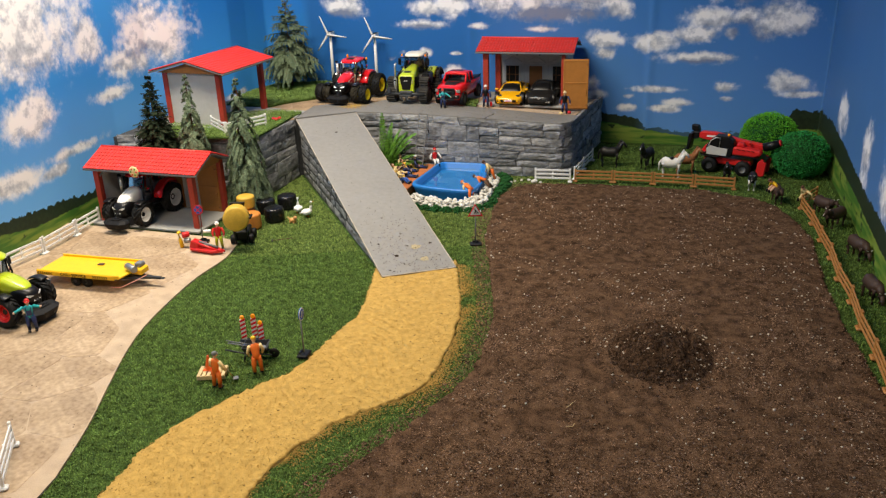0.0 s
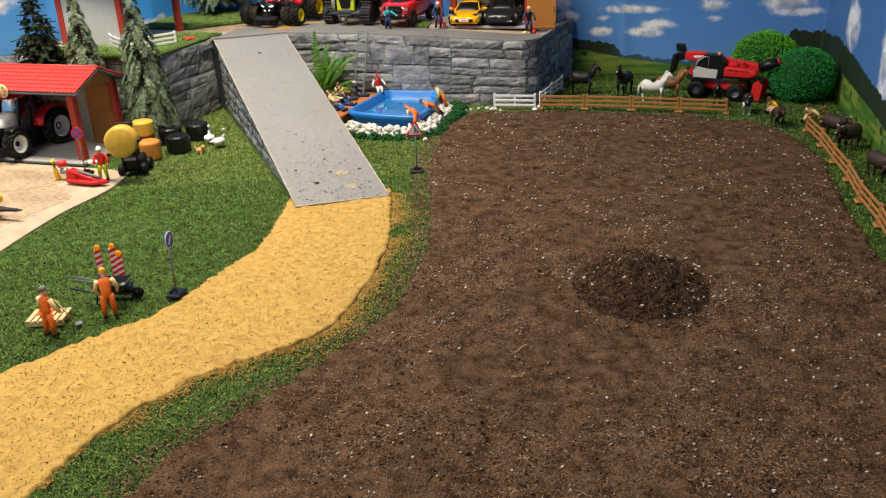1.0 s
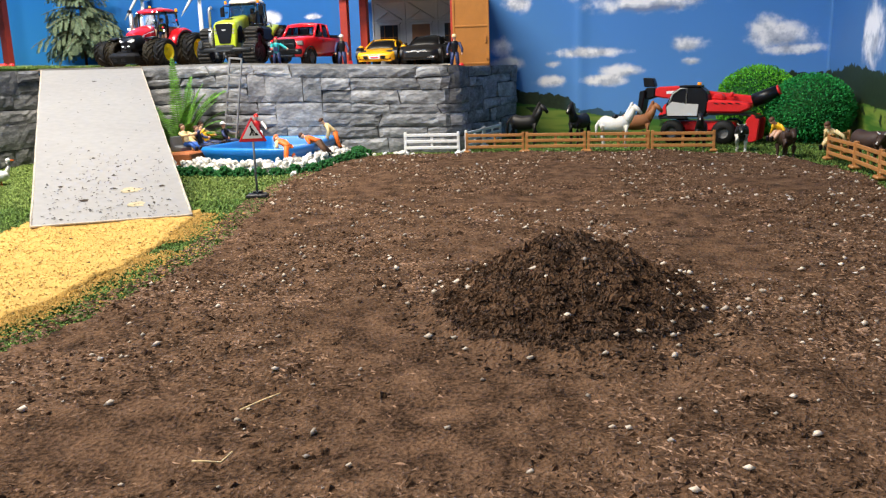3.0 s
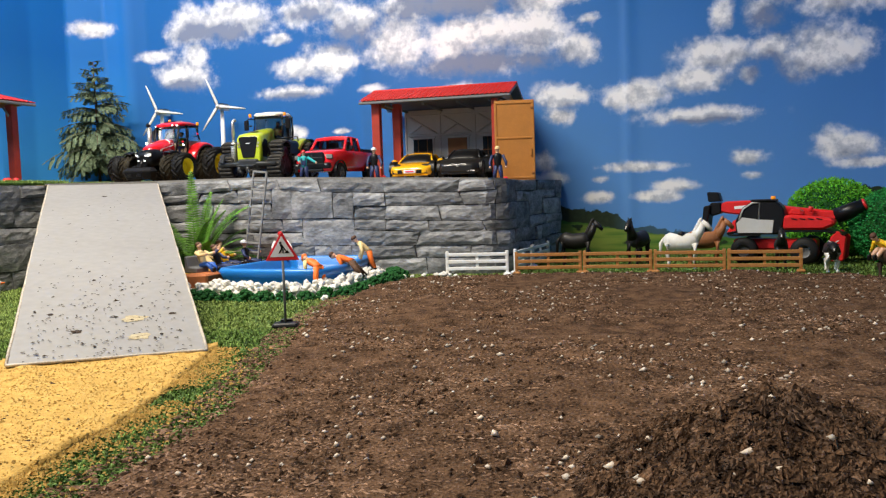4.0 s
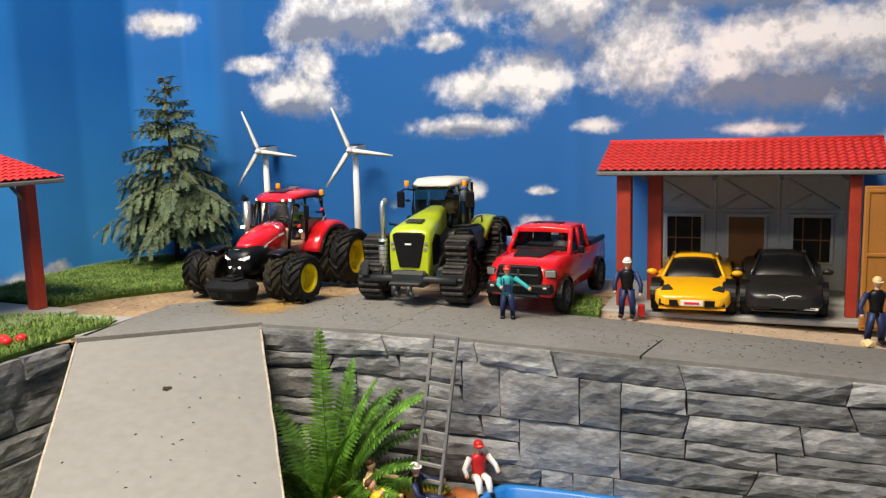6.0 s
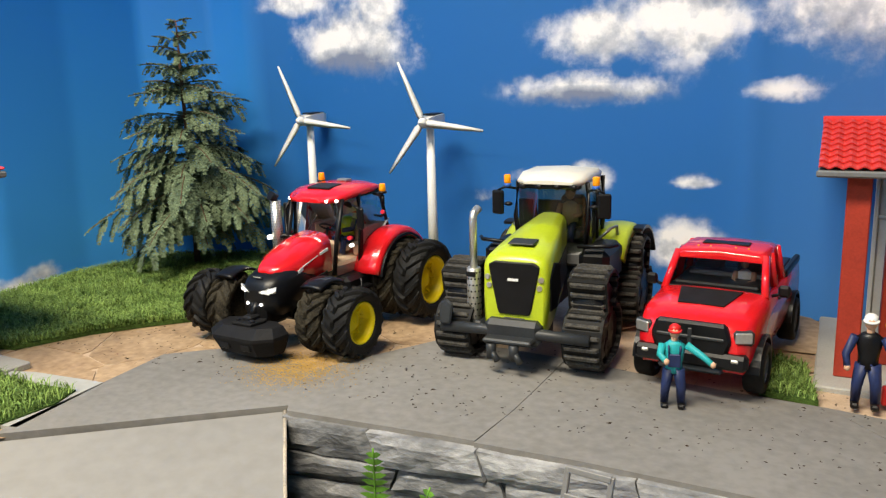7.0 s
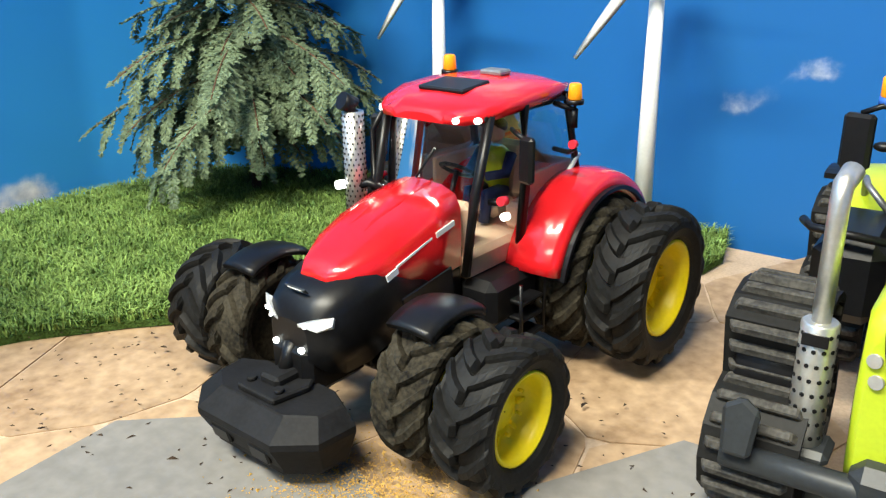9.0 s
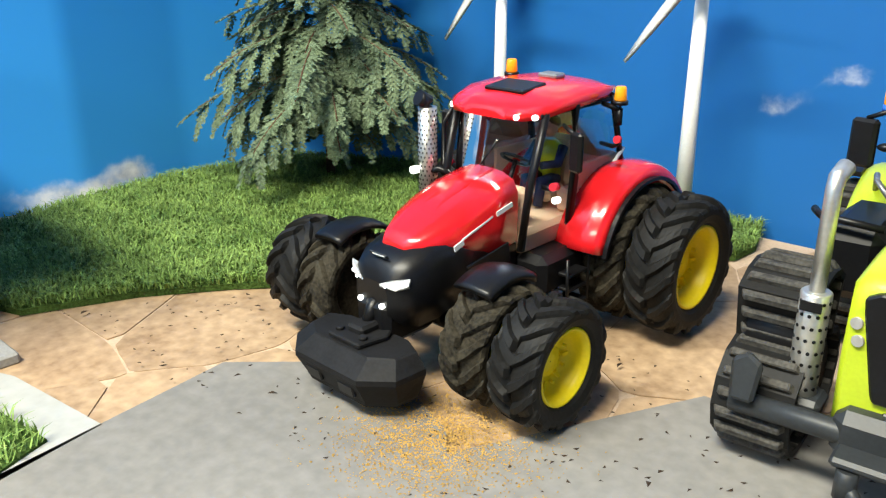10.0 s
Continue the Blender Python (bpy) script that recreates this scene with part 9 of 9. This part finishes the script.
part("motor", cyl(0.011, 0.026, (0.010, 0, 0.048), (0, 90, 20), 16, bevel=0.002), M_REDPL, pp)
part("tank", cyl(0.010, 0.022, (0.014, -0.004, 0.026), (0, 90, -10), 16, bevel=0.002), M_STEEL, pp)
solid("white_canister", cyl(0.007, 0.030, (0, 0, 0.007), (0, 90, 15), 14, bevel=0.002), M_WHITE, pose(-0.770, 3.372, 0.014), "small white toy canister lying by the shed post", "canister")
rk = thing("toy_rake", pose(-0.470, 3.345, 0.006, 0, 0, 20), "dark toy rake lying on the turf", "rake")
part("shaft", tube([(-0.02, 0, 0.002), (0.055, 0, 0.004)], 0.0013, 6), M_BARK, rk)
part("head", box(0.004, 0.026, 0.004, (-0.022, 0, 0.003), bevel=0.0008), M_DARKGREY, rk)


# ---- telehandler ----
def telehandler(m):
    """Boom head towards -x."""
    th = thing("toy_telehandler", m, "red toy telehandler with pale grey cab door", "telehandler")
    b = box(0.21, 0.058, 0.030, (-0.005, 0, 0.050), bevel=0.006)
    part("chassis", b, M_REDPL, th, "red chassis")
    part("frame_plate", prism([(-0.120, 0.076), (-0.090, 0.084), (0.125, 0.084), (0.165, 0.074), (0.165, 0.079), (0.127, 0.090), (-0.092, 0.090), (-0.124, 0.082)], 0.092, "y", bevel=0.001), M_BLACK, th, "black slewing frame")
    part("front_guard", prism([(-0.128, 0.080), (-0.098, 0.080), (-0.092, 0.112), (-0.108, 0.118)], 0.060, "y", bevel=0.004), M_REDPL, th)
    for s in (-1, 1):
        for x in (-0.075, 0.075):
            wh = part("wheel", lathe([(0.016, -0.015), (0.030, -0.015), (0.035, -0.008), (0.035, 0.008), (0.030, 0.015), (0.016, 0.015)], 28, "y"), M_RUBBER, th, "black tyre")
            wh.location = (x, s * 0.052, 0.035)
            part("rim", lathe([(0.020, s * 0.010), (0.017, s * 0.002), (0.008, s * 0.004), (0.0005, s * 0.004)], 20, "y"), M_GREYPL, wh)
        part("stabiliser", prism([(0.128, 0.012), (0.150, 0.006), (0.166, 0.012), (0.172, 0.070), (0.150, 0.088), (0.134, 0.070)], 0.014, "y", (0, s * 0.040, 0), bevel=0.003), M_REDPL, th)
        part("mudguard", box(0.080, 0.022, 0.004, (-0.075, s * 0.050, 0.076), bevel=0.001), M_BLACK, th)
    part("turret", prism([(0.020, 0.090), (0.118, 0.090), (0.146, 0.102), (0.142, 0.118), (0.100, 0.124), (0.040, 0.130), (0.020, 0.126)], 0.050, "y", (0, -0.026, 0), bevel=0.006), M_REDPL, th, "red engine cover")
    for k in range(4):
        part("cover_slot", box(0.014, 0.002, 0.003, (0.050 + 0.020 * k, -0.0515, 0.118), (0, 12, 0), bevel=0.0006), M_BLACK, th)
    part("engine_hump", prism([(0.028, 0.128), (0.070, 0.124), (0.066, 0.142), (0.040, 0.148)], 0.036, "y", (0, -0.018, 0), bevel=0.006), M_REDPL, th)
    part("filler_cap", cyl(0.006, 0.014, (0.082, -0.006, 0.142), (0, 18, 0), 12, bevel=0.001), M_REDPL, th)
    cab = prism([(-0.098, 0.078), (0.018, 0.078), (0.028, 0.120), (0.022, 0.150), (0.004, 0.166), (-0.052, 0.168), (-0.080, 0.152), (-0.100, 0.115)], 0.044, "y", (0, -0.028, 0), bevel=0.005)
    cb = part("cab", cab, M_BLACK, th, "dark glazed cab")
    dr = part("door", prism([(-0.092, 0.082), (-0.004, 0.082), (0.000, 0.116), (-0.040, 0.118), (-0.080, 0.124), (-0.096, 0.108)], 0.003, "y", (0, -0.0515, 0), bevel=0.0008), M_PANEL, cb, "pale grey cab door")
    part("door_frame", tube([(-0.088, -0.052, 0.118), (-0.078, -0.052, 0.146), (-0.055, -0.052, 0.162), (-0.036, -0.052, 0.162), (-0.038, -0.052, 0.118)], 0.0026, 6), M_PANEL, dr)
    part("roof", box(0.062, 0.048, 0.006, (-0.028, -0.028, 0.168), bevel=0.002), M_BLACK, cb)
    bm_ = part("boom", prism([(0.150, 0.112), (0.156, 0.134), (0.020, 0.150), (-0.080, 0.168), (-0.140, 0.166), (-0.158, 0.156), (-0.158, 0.138), (-0.130, 0.132), (0.020, 0.118)], 0.032, "y", (0, 0.024, 0), bevel=0.004), M_REDPL, th, "red telescopic boom")
    part("lettering_bar", box(0.040, 0.001, 0.008, (-0.095, 0.0075, 0.150), (0, -4, 0)), M_SIGNWHITE, bm_, "pale lettering bar")
    part("boom_tail", tube([(0.138, 0.024, 0.122), (0.170, 0.024, 0.134), (0.205, 0.024, 0.150)], [0.020, 0.020, 0.017], 12), M_BLACK, bm_, "black boom tail")
    part("boom_cap", cyl(0.016, 0.008, (0.207, 0.024, 0.151), (0, 64, 0), 16, bevel=0.002), M_REDPL, bm_)
    part("boom_end", prism([(-0.150, 0.134), (-0.176, 0.126), (-0.186, 0.140), (-0.180, 0.164), (-0.150, 0.164)], 0.036, "y", (0, 0.022, 0), bevel=0.004), M_BLACK, bm_, "black boom head")
    part("fork_carriage", prism([(-0.176, 0.158), (-0.196, 0.154), (-0.204, 0.078), (-0.190, 0.078)], 0.052, "y", (0, 0.020, 0), bevel=0.003), M_BLACK, bm_, "black fork carriage")
    part("head_lamp", prism([(-0.150, 0.166), (-0.186, 0.166), (-0.190, 0.194), (-0.158, 0.192)], 0.028, "y", (0, 0.020, 0), bevel=0.003), M_BLACK, bm_)
    for s in (-1, 1):
        part("fork", tube([(-0.198, 0.02 + s * 0.018, 0.090), (-0.200, 0.02 + s * 0.018, 0.078), (-0.226, 0.02 + s * 0.018, 0.074)], 0.003, 6), M_BLACK, bm_)
    part("beacon", cyl(0.006, 0.010, (-0.006, -0.028, 0.174), seg=12), M_AMBER, cb)
    return th


telehandler(pose(1.305, 4.405, 0.0, 0, 0, -24) @ Matrix.Scale(1.0, 4))

for x, y in ((-0.735, 4.100), (-0.752, 4.112), (-0.728, 4.122)):
    solid("red_toy_apple", ball(0.009, 0.009, 0.008, (0, 0, 0.008)), M_REDPL, pose(x, y, terrace_z(-0.7) + 0.008), "small round red toy apple on the terrace turf", "toy apple", "red toy apples")


# ---- turf blades, crumbs and grit ----
def scatter(rs, n, x0, x1, y0, y1, keep):
    """n random places in a rectangle for which keep(array) holds."""
    got, have = [], 0
    while have < n:
        q = np.column_stack((rs.uniform(x0, x1, 2 * n), rs.uniform(y0, y1, 2 * n)))
        q = q[keep(q)]
        got.append(q)
        have += len(q)
    return np.concatenate(got)[:n]


def blades(name, poly, n, length, width, zf, material, label, seed, keep=None):
    rs = np.random.RandomState(seed)
    xs, ys = [p[0] for p in poly], [p[1] for p in poly]
    q = scatter(rs, n, min(xs), max(xs), min(ys), max(ys), lambda p: inside_many(p, poly) & (True if keep is None else keep(p)))
    x, y = q[:, 0], q[:, 1]
    z = zf(x, y)
    a, l, le, w = rs.uniform(0, 6.283, n), length * rs.uniform(0.6, 1.15, n), rs.uniform(0.35, 1.25, n), width * rs.uniform(0.7, 1.2, n)
    dx, dy = np.cos(a), np.sin(a)
    mx, mz, tx, tz = 0.35 * le * l, 0.60 * l, 0.95 * le * l, 0.60 * l + 0.40 * l * (1 - 0.75 * le)
    v = np.stack([np.stack((x - dy * w, y + dx * w, z), 1), np.stack((x + dy * w, y - dx * w, z), 1), np.stack((x + dx * mx + dy * w * 0.8, y + dy * mx - dx * w * 0.8, z + mz), 1),
                  np.stack((x + dx * mx - dy * w * 0.8, y + dy * mx + dx * w * 0.8, z + mz), 1), np.stack((x + dx * tx, y + dy * tx, z + tz), 1)], 1).reshape(-1, 3)
    i = np.arange(n)[:, None] * 5
    faces = (i + np.array([[0, 1, 2, 3]])).tolist() + (i + np.array([[3, 2, 4]])).tolist()
    ob = new(name, sheet(name, v.tolist(), faces, material))
    return tagged(ob, label, "turf", kind="stuff")


T1 = [(-1.12, 4.42), (-0.93, 4.385), (-0.885, 4.392), (-0.83, 4.474), (-0.775, 4.530), (-0.735, 4.562), (-0.68, 4.61), (-0.58, 4.73), (-0.47, 4.82), (-0.395, 4.86), (-0.385, 4.90), (-0.395, 4.965), (-0.80, 5.01), (-1.05, 4.93), (-1.12, 4.75), (-1.13, 4.60)]
T2 = [(-1.20, 3.80), (-0.72, 3.80), (-0.70, 4.0), (-0.690, 4.17), (-0.672, 4.25), (-0.680, 4.288), (-0.74, 4.290), (-0.82, 4.306), (-0.95, 4.25), (-1.20, 4.20)]
T3 = [(0.035, 4.70), (0.115, 4.66), (0.122, 4.54), (0.060, 4.55), (0.055, 4.62)]
for poly, n, seed in ((T1, 70000, 1), (T2, 20000, 2), (T3, 1200, 3)):
    slab_piece(poly, 0.0075, M_TURF, "dark backing of the terrace turf mat", "turf_backing", 0.006)
    blades("terrace_turf", poly, n, 0.0135, 0.00066, lambda x, y: np.array([terrace_z(p, q) for p, q in zip(x, y)]) + 0.0070, M_BLADE, "springy green artificial turf mat on the terrace", seed)

ramp_poly = [(R_BL.x, R_BL.y), (R_BR.x, R_BR.y), (R_TR.x, R_TR.y), (R_TL.x, R_TL.y)]
yard_in = yard_poly
PLAT = [(-0.245, 3.83), (-0.06, 3.83), (0.20, 3.83), (0.23, 4.27), (-0.245, 4.28)]


def lawn_keep(q):
    return ~(inside_many(q, soil_poly) | inside_many(q, sand_poly) | inside_many(q, yard_in) | inside_many(q, ramp_poly) | inside_many(q, PLAT))


LAWN_W = [(-0.70, 1.5), (0.45, 1.5), (0.45, 3.0), (0.42, 3.420), (-0.70, 3.155), (-0.64, 2.9)]
LAWN_N = [(-0.70, 3.155), (0.42, 3.420), (0.36, 3.45), (0.34, 3.95), (0.62, 4.15), (0.60, 4.23), (-0.45, 4.30), (-0.68, 4.15), (-0.70, 3.72)]
LAWN_E = [(0.56, 4.10), (1.35, 4.0), (1.46, 3.8), (1.42, 1.8), (1.49, 1.8), (1.63, 3.3), (1.74, 4.75), (0.70, 4.84), (0.63, 4.4)]
blades("pale_lawn_turf", LAWN_N, 42000, 0.0068, 0.0011, lambda x, y: -0.0015 + 0 * x, M_BLADE_PALE, "pale green artificial turf between ramp and shed", 13, lawn_keep)
blades("lawn_turf", LAWN_W, 72000, 0.0065, 0.0011, lambda x, y: -0.002 + 0 * x, M_BLADE_DARK, "short green artificial turf of the lawn", 11, lawn_keep)
blades("meadow_turf", LAWN_E, 40000, 0.0080, 0.0013, lambda x, y: -0.002 + 0 * x, M_BLADE_DARK, "short green artificial turf of the meadow", 12, lawn_keep)


def crumbs(name, q, size, material, label, category, seed, flat=0.5, long=1.6, big=0.06):
    """Loose bits at places q (x, y, z): tilted wedges of four faces."""
    rs = np.random.RandomState(seed)
    n = len(q)
    s = size * rs.uniform(0.5, 1.0, n) * np.where(rs.rand(n) < big, 1.8, 1.0)
    a = rs.uniform(0, 6.283, n)
    ca, sa = np.cos(a), np.sin(a)
    corners = []
    zero = np.zeros(n)
    for px, py, pz in ((zero - long, zero - 0.5, zero), (zero + long, zero - 0.4, rs.uniform(0, 0.6, n)), (rs.uniform(-0.6, 0.6, n), zero + 0.9, rs.uniform(0, 0.5, n)), (rs.uniform(-0.4, 0.4, n), zero + 0.1, zero + 1.2)):
        corners.append(np.stack((q[:, 0] + s * (px * ca - py * sa), q[:, 1] + s * (px * sa + py * ca), q[:, 2] + s * (pz * flat - 0.15)), 1))
    v = np.stack(corners, 1).reshape(-1, 3)
    i = np.arange(n)[:, None, None] * 4
    faces = (i + np.array([[[0, 2, 1], [0, 1, 3], [1, 2, 3], [2, 0, 3]]])).reshape(-1, 3).tolist()
    ob = new(name, sheet(name, v.tolist(), faces, material))
    return tagged(ob, label, category, kind="stuff")


def gravel(name, q, size, material, label, category, seed):
    """Small rounded stones of eight faces."""
    rs = np.random.RandomState(seed)
    n = len(q)
    s = size * rs.uniform(0.35, 1.0, n) ** 1.5
    a = rs.uniform(0, 6.283, n)
    ca, sa = np.cos(a), np.sin(a)
    corners = []
    for px, py, pz in ((1.0, 0, 0.1), (0.1, 0.75, 0), (-1.0, 0.1, -0.1), (0, -0.75, 0.1), (0.1, 0.1, 0.6), (0, 0, -0.6)):
        kx, ky, kz = px + rs.uniform(-0.25, 0.25, n), py + rs.uniform(-0.25, 0.25, n), pz + rs.uniform(-0.15, 0.15, n)
        corners.append(np.stack((q[:, 0] + s * (kx * ca - ky * sa), q[:, 1] + s * (kx * sa + ky * ca), q[:, 2] + s * (kz + 0.35)), 1))
    v = np.stack(corners, 1).reshape(-1, 3)
    i = np.arange(n)[:, None, None] * 6
    faces = (i + np.array([[[0, 1, 4], [1, 2, 4], [2, 3, 4], [3, 0, 4], [1, 0, 5], [2, 1, 5], [3, 2, 5], [0, 3, 5]]])).reshape(-1, 3).tolist()
    me = sheet(name, v.tolist(), faces, material)
    me.polygons.foreach_set("use_smooth", [True] * len(me.polygons))
    return tagged(new(name, me), label, category, kind="stuff")


def lifted(q, height):
    return np.array([(x, y, height(x, y)) for x, y in q])


def soil_keep(q):
    bare = np.exp(-(((q[:, 0] - 0.80) / 0.14) ** 2 + ((q[:, 1] - 2.35) / 0.14) ** 2) ** 2)
    den = np.array([0.55 + 1.2 * noise.noise(Vector((x * 5, y * 5, 3))) for x, y in q])
    return inside_many(q, soil_poly) & (np.random.RandomState(len(q)).rand(len(q)) < den * (1 - 0.96 * bare))


def soil_at(seed, n, near=False):
    rs = np.random.RandomState(seed)
    if near:
        return lifted(scatter(rs, n, 0.30, 1.44, 1.95, 3.0, soil_keep), soil_height)
    return lifted(scatter(rs, n, 0.08, 1.49, 1.25, 4.13, soil_keep), soil_height)


def heap_at(seed, n, reach=1.0):
    rs = np.random.RandomState(seed)
    a, r = rs.uniform(0, 6.283, n), reach * np.sqrt(rs.rand(n))
    q = np.column_stack((PILE[0] + HEAP_R[0] * r * np.cos(a), PILE[1] + HEAP_R[1] * r * np.sin(a)))
    return lifted(q, soil_height)


def flat_at(seed, n, x0, x1, y0, y1, z, keep):
    q = scatter(np.random.RandomState(seed), n, x0, x1, y0, y1, keep)
    return np.column_stack((q, np.full(n, z)))


def near_soil(q):
    near = np.zeros(len(q), dtype=bool)
    for d in (0.02, 0.05):
        for a in (0, 0.8, -0.8):
            near |= inside_many(q + np.array([[d * math.cos(a), d * math.sin(a)]]), soil_poly)
    return near & ~inside_many(q, soil_poly) & ~inside_many(q, ramp_poly)


def near_sand(q):
    far = np.full(len(q), 9.0)
    for d in (0.085, 0.07, 0.055, 0.04, 0.028, 0.016, 0.006):
        for a in (2.5, 2.9, -2.9):
            far = np.where(inside_many(q + np.array([[d * math.cos(a), d * math.sin(a)]]), sand_poly), d, far)
    patchy = 0.8 + 1.6 * np.array([noise.noise(Vector((x * 11, y * 11, 7))) for x, y in q])
    ok = np.random.RandomState(len(q)).rand(len(q)) < patchy * np.exp(-far / 0.022)
    return ok & ~inside_many(q, sand_poly) & ~inside_many(q, soil_poly)


M_HEAPCHIP = mat("heap_chip", (0.048, 0.028, 0.018), 0.95, var=0.5, scale=60, fine=300, bump=0, second=(0.105, 0.066, 0.043), spec=0.05, island=0.9)
crumbs("soil_chips", soil_at(1, 84000), 0.0023, M_CHIP, "loose brown chips and fibres over the soil", "soil", 1)
crumbs("soil_fibres", soil_at(31, 34000, True), 0.0018, M_CHIP, "fine brown fibres over the soil round the heap", "soil", 21, 0.5, 2.6)
crumbs("soil_clods", soil_at(2, 9000), 0.0042, M_SOIL, "dark clods over the soil", "soil", 2, 0.8, 1.1)
crumbs("heap_chips", heap_at(3, 17000, 1.0), 0.0023, M_HEAPCHIP, "dark brown fibrous chips on the soil heap", "soil", 3, 0.9, 1.9)
crumbs("heap_edge_chips", heap_at(35, 3600, 1.30), 0.0023, M_HEAPCHIP, "dark brown chips slid from the soil heap", "soil", 25, 0.7, 1.8)
crumbs("heap_clods", heap_at(33, 3600, 0.95), 0.0042, M_SOIL, "dark clods on the soil heap", "soil", 23, 1.0, 1.2)
gravel("soil_grit", soil_at(4, 1700), 0.0050, M_GRIT, "pale grit scattered in the soil", "grit", 4)
gravel("heap_grit", heap_at(34, 80, 1.2), 0.0055, M_GRIT, "pale grit on the soil heap", "grit", 24)
crumbs("edge_crumbs", flat_at(5, 5200, 0.0, 0.62, 1.5, 4.15, 0.003, near_soil), 0.0026, M_CHIP, "brown soil crumbs spilt on the turf edge", "soil", 5)
for pts in ([(0.660, 2.350), (0.668, 2.358), (0.672, 2.370), (0.680, 2.380)], [(0.662, 2.266), (0.670, 2.266), (0.678, 2.272), (0.682, 2.282)]):
    solid("straw", tube([(x, y, soil_height(x, y) + 0.003 + 0.002 * (k % 2)) for k, (x, y) in enumerate(pts)], 0.0008, 5), M_WOOD, Matrix(), "pale straw lying on the soil", "straw")


def sand_keep(q):
    return inside_many(q, sand_poly) & ~inside_many(q, ramp_poly)


def sand_at(seed, n):
    return lifted(scatter(np.random.RandomState(seed), n, -0.4, 0.34, 1.5, 3.2, sand_keep), sand_height)


def ramp_at(seed, n):
    rs = np.random.RandomState(seed)
    out = []
    for k in range(n):
        i = min(0.95, abs(rs.normal(0.08, 0.13))) if rs.rand() < 0.8 else rs.uniform(0.02, 0.9)
        p = R_BL.lerp(R_TL, i).lerp(R_BR.lerp(R_TR, i), rs.uniform(0.06, 0.94))
        out.append((p.x, p.y, p.z + 0.002))
    return np.array(out)


def on_boards(q):
    return ~(inside_many(q, T1) | inside_many(q, T2)) & (q[:, 1] > 4.33 - 0.08 * q[:, 0])


def by_tractor(seed, n):
    rs = np.random.RandomState(seed)
    q = np.column_stack((rs.normal(-0.468, 0.030, n), rs.normal(4.428, 0.030, n)))
    return lifted(q, lambda x, y: terrace_z(x) + 0.0058)


crumbs("sand_grains", sand_at(6, 16000), 0.0016, M_SAND, "coarse yellow grains on the sand road", "sand", 6, 0.9, 1.1)
crumbs("sand_dirt", sand_at(7, 1100), 0.0019, M_DIRT, "dark crumbs on the sand road", "dirt", 7)
crumbs("sand_spill", flat_at(8, 7000, 0.0, 0.45, 1.9, 3.2, 0.004, near_sand), 0.0019, M_SAND, "sand spilt over the turf beside the road", "sand", 8, 0.8, 1.2)
crumbs("yard_dirt", flat_at(40, 260, -1.3, -0.45, 2.0, 3.4, 0.0062, lambda q: inside_many(q, yard_in)), 0.0020, M_DIRT, "dark dirt crumbs on the yard", "dirt", 30)
crumbs("ramp_dirt", ramp_at(9, 420), 0.0021, M_DIRT, "dark dirt crumbs on the ramp", "dirt", 9)
crumbs("terrace_dirt", lifted(scatter(np.random.RandomState(10), 900, -0.9, 0.5, 4.30, 4.60, on_boards), lambda x, y: terrace_z(x, y) + 0.0058), 0.0015, M_DIRT, "dark dirt crumbs on the terrace boards", "dirt", 10)
crumbs("sawdust", by_tractor(13, 5200), 0.0008, M_SAND, "yellow grains spilt under the red tractor", "sand", 13, 0.8, 1.2)


def smudge(m, r, material, label, seed, h=0.0005):
    """A thin ragged patch of dirt."""
    rg = random.Random(seed)
    b = bmesh.new()
    n = 26
    c = b.verts.new((0, 0, h))
    ring = []
    for k in range(n):
        a = 6.283 * k / n
        q = r * (0.72 + 0.35 * noise.noise(Vector((math.cos(a) * 1.6, math.sin(a) * 1.6, seed))) + rg.uniform(-0.10, 0.10))
        ring.append(b.verts.new((q * math.cos(a), q * math.sin(a), 0.0002)))
    for k in range(n):
        b.faces.new((c, ring[k], ring[(k + 1) % n]))
    return solid("smudge", b, material, m, label, "dirt")


up_r = (R_TL - R_BL).normalized()
tilt = math.degrees(math.asin(up_r.z))
yaw_r = math.degrees(math.atan2(up_r.y, up_r.x)) - 90
for i, j, r, mt, lb, sd in ((0.055, 0.665, 0.022, M_STAIN, "yellow dusty spot on the ramp board", 1), (0.115, 0.645, 0.024, M_STAIN, "yellow dusty spot on the ramp board", 2), (0.085, 0.33, 0.011, M_DIRT, "dark dirt smudge on the ramp board", 3), (0.125, 0.86, 0.008, M_DIRT, "dark dirt smudge on the ramp board", 4), (0.86, 0.50, 0.010, M_DIRT, "dark dirt smudge on the ramp board", 5), (0.15, 0.18, 0.007, M_DIRT, "dark dirt smudge on the ramp board", 6), (0.28, 0.42, 0.005, M_DIRT, "dark dirt smudge on the ramp board", 7)):
    p = R_BL.lerp(R_TL, i).lerp(R_BR.lerp(R_TR, i), j)
    smudge(pose(p.x, p.y, p.z + 0.0006 + 0.002 * math.sin(math.pi * i), 0, 0, yaw_r) @ pose(0, 0, 0, tilt, 0, 0) @ Matrix.Diagonal((1.0, 0.8, 1, 1)), r, mt, lb, sd)

# ---- flagstone pieces ----
t_keep = [(-1.12, 3.9), (-0.70, 3.9), (-0.66, 4.30), (-0.45, 4.42), (-0.16, 4.55), (0.10, 4.56), (0.06, 4.88), (-0.8, 4.98), (-1.1, 4.7)]
flagstones(bed, -1.1, 4.15, 0.08, 4.95, 0.150, terrace_z, lambda x, y: inside((x, y), t_keep) and y > 4.16, 0.0013, random.Random(4), 0.0010)
flagstones(yard, -1.45, 0.9, -0.42, 3.42, 0.22, lambda x, y: 0.0045, lambda x, y: inside((x, y), yard_in), 0.0016, random.Random(6), 0.0012, yard_in, M_YARD)
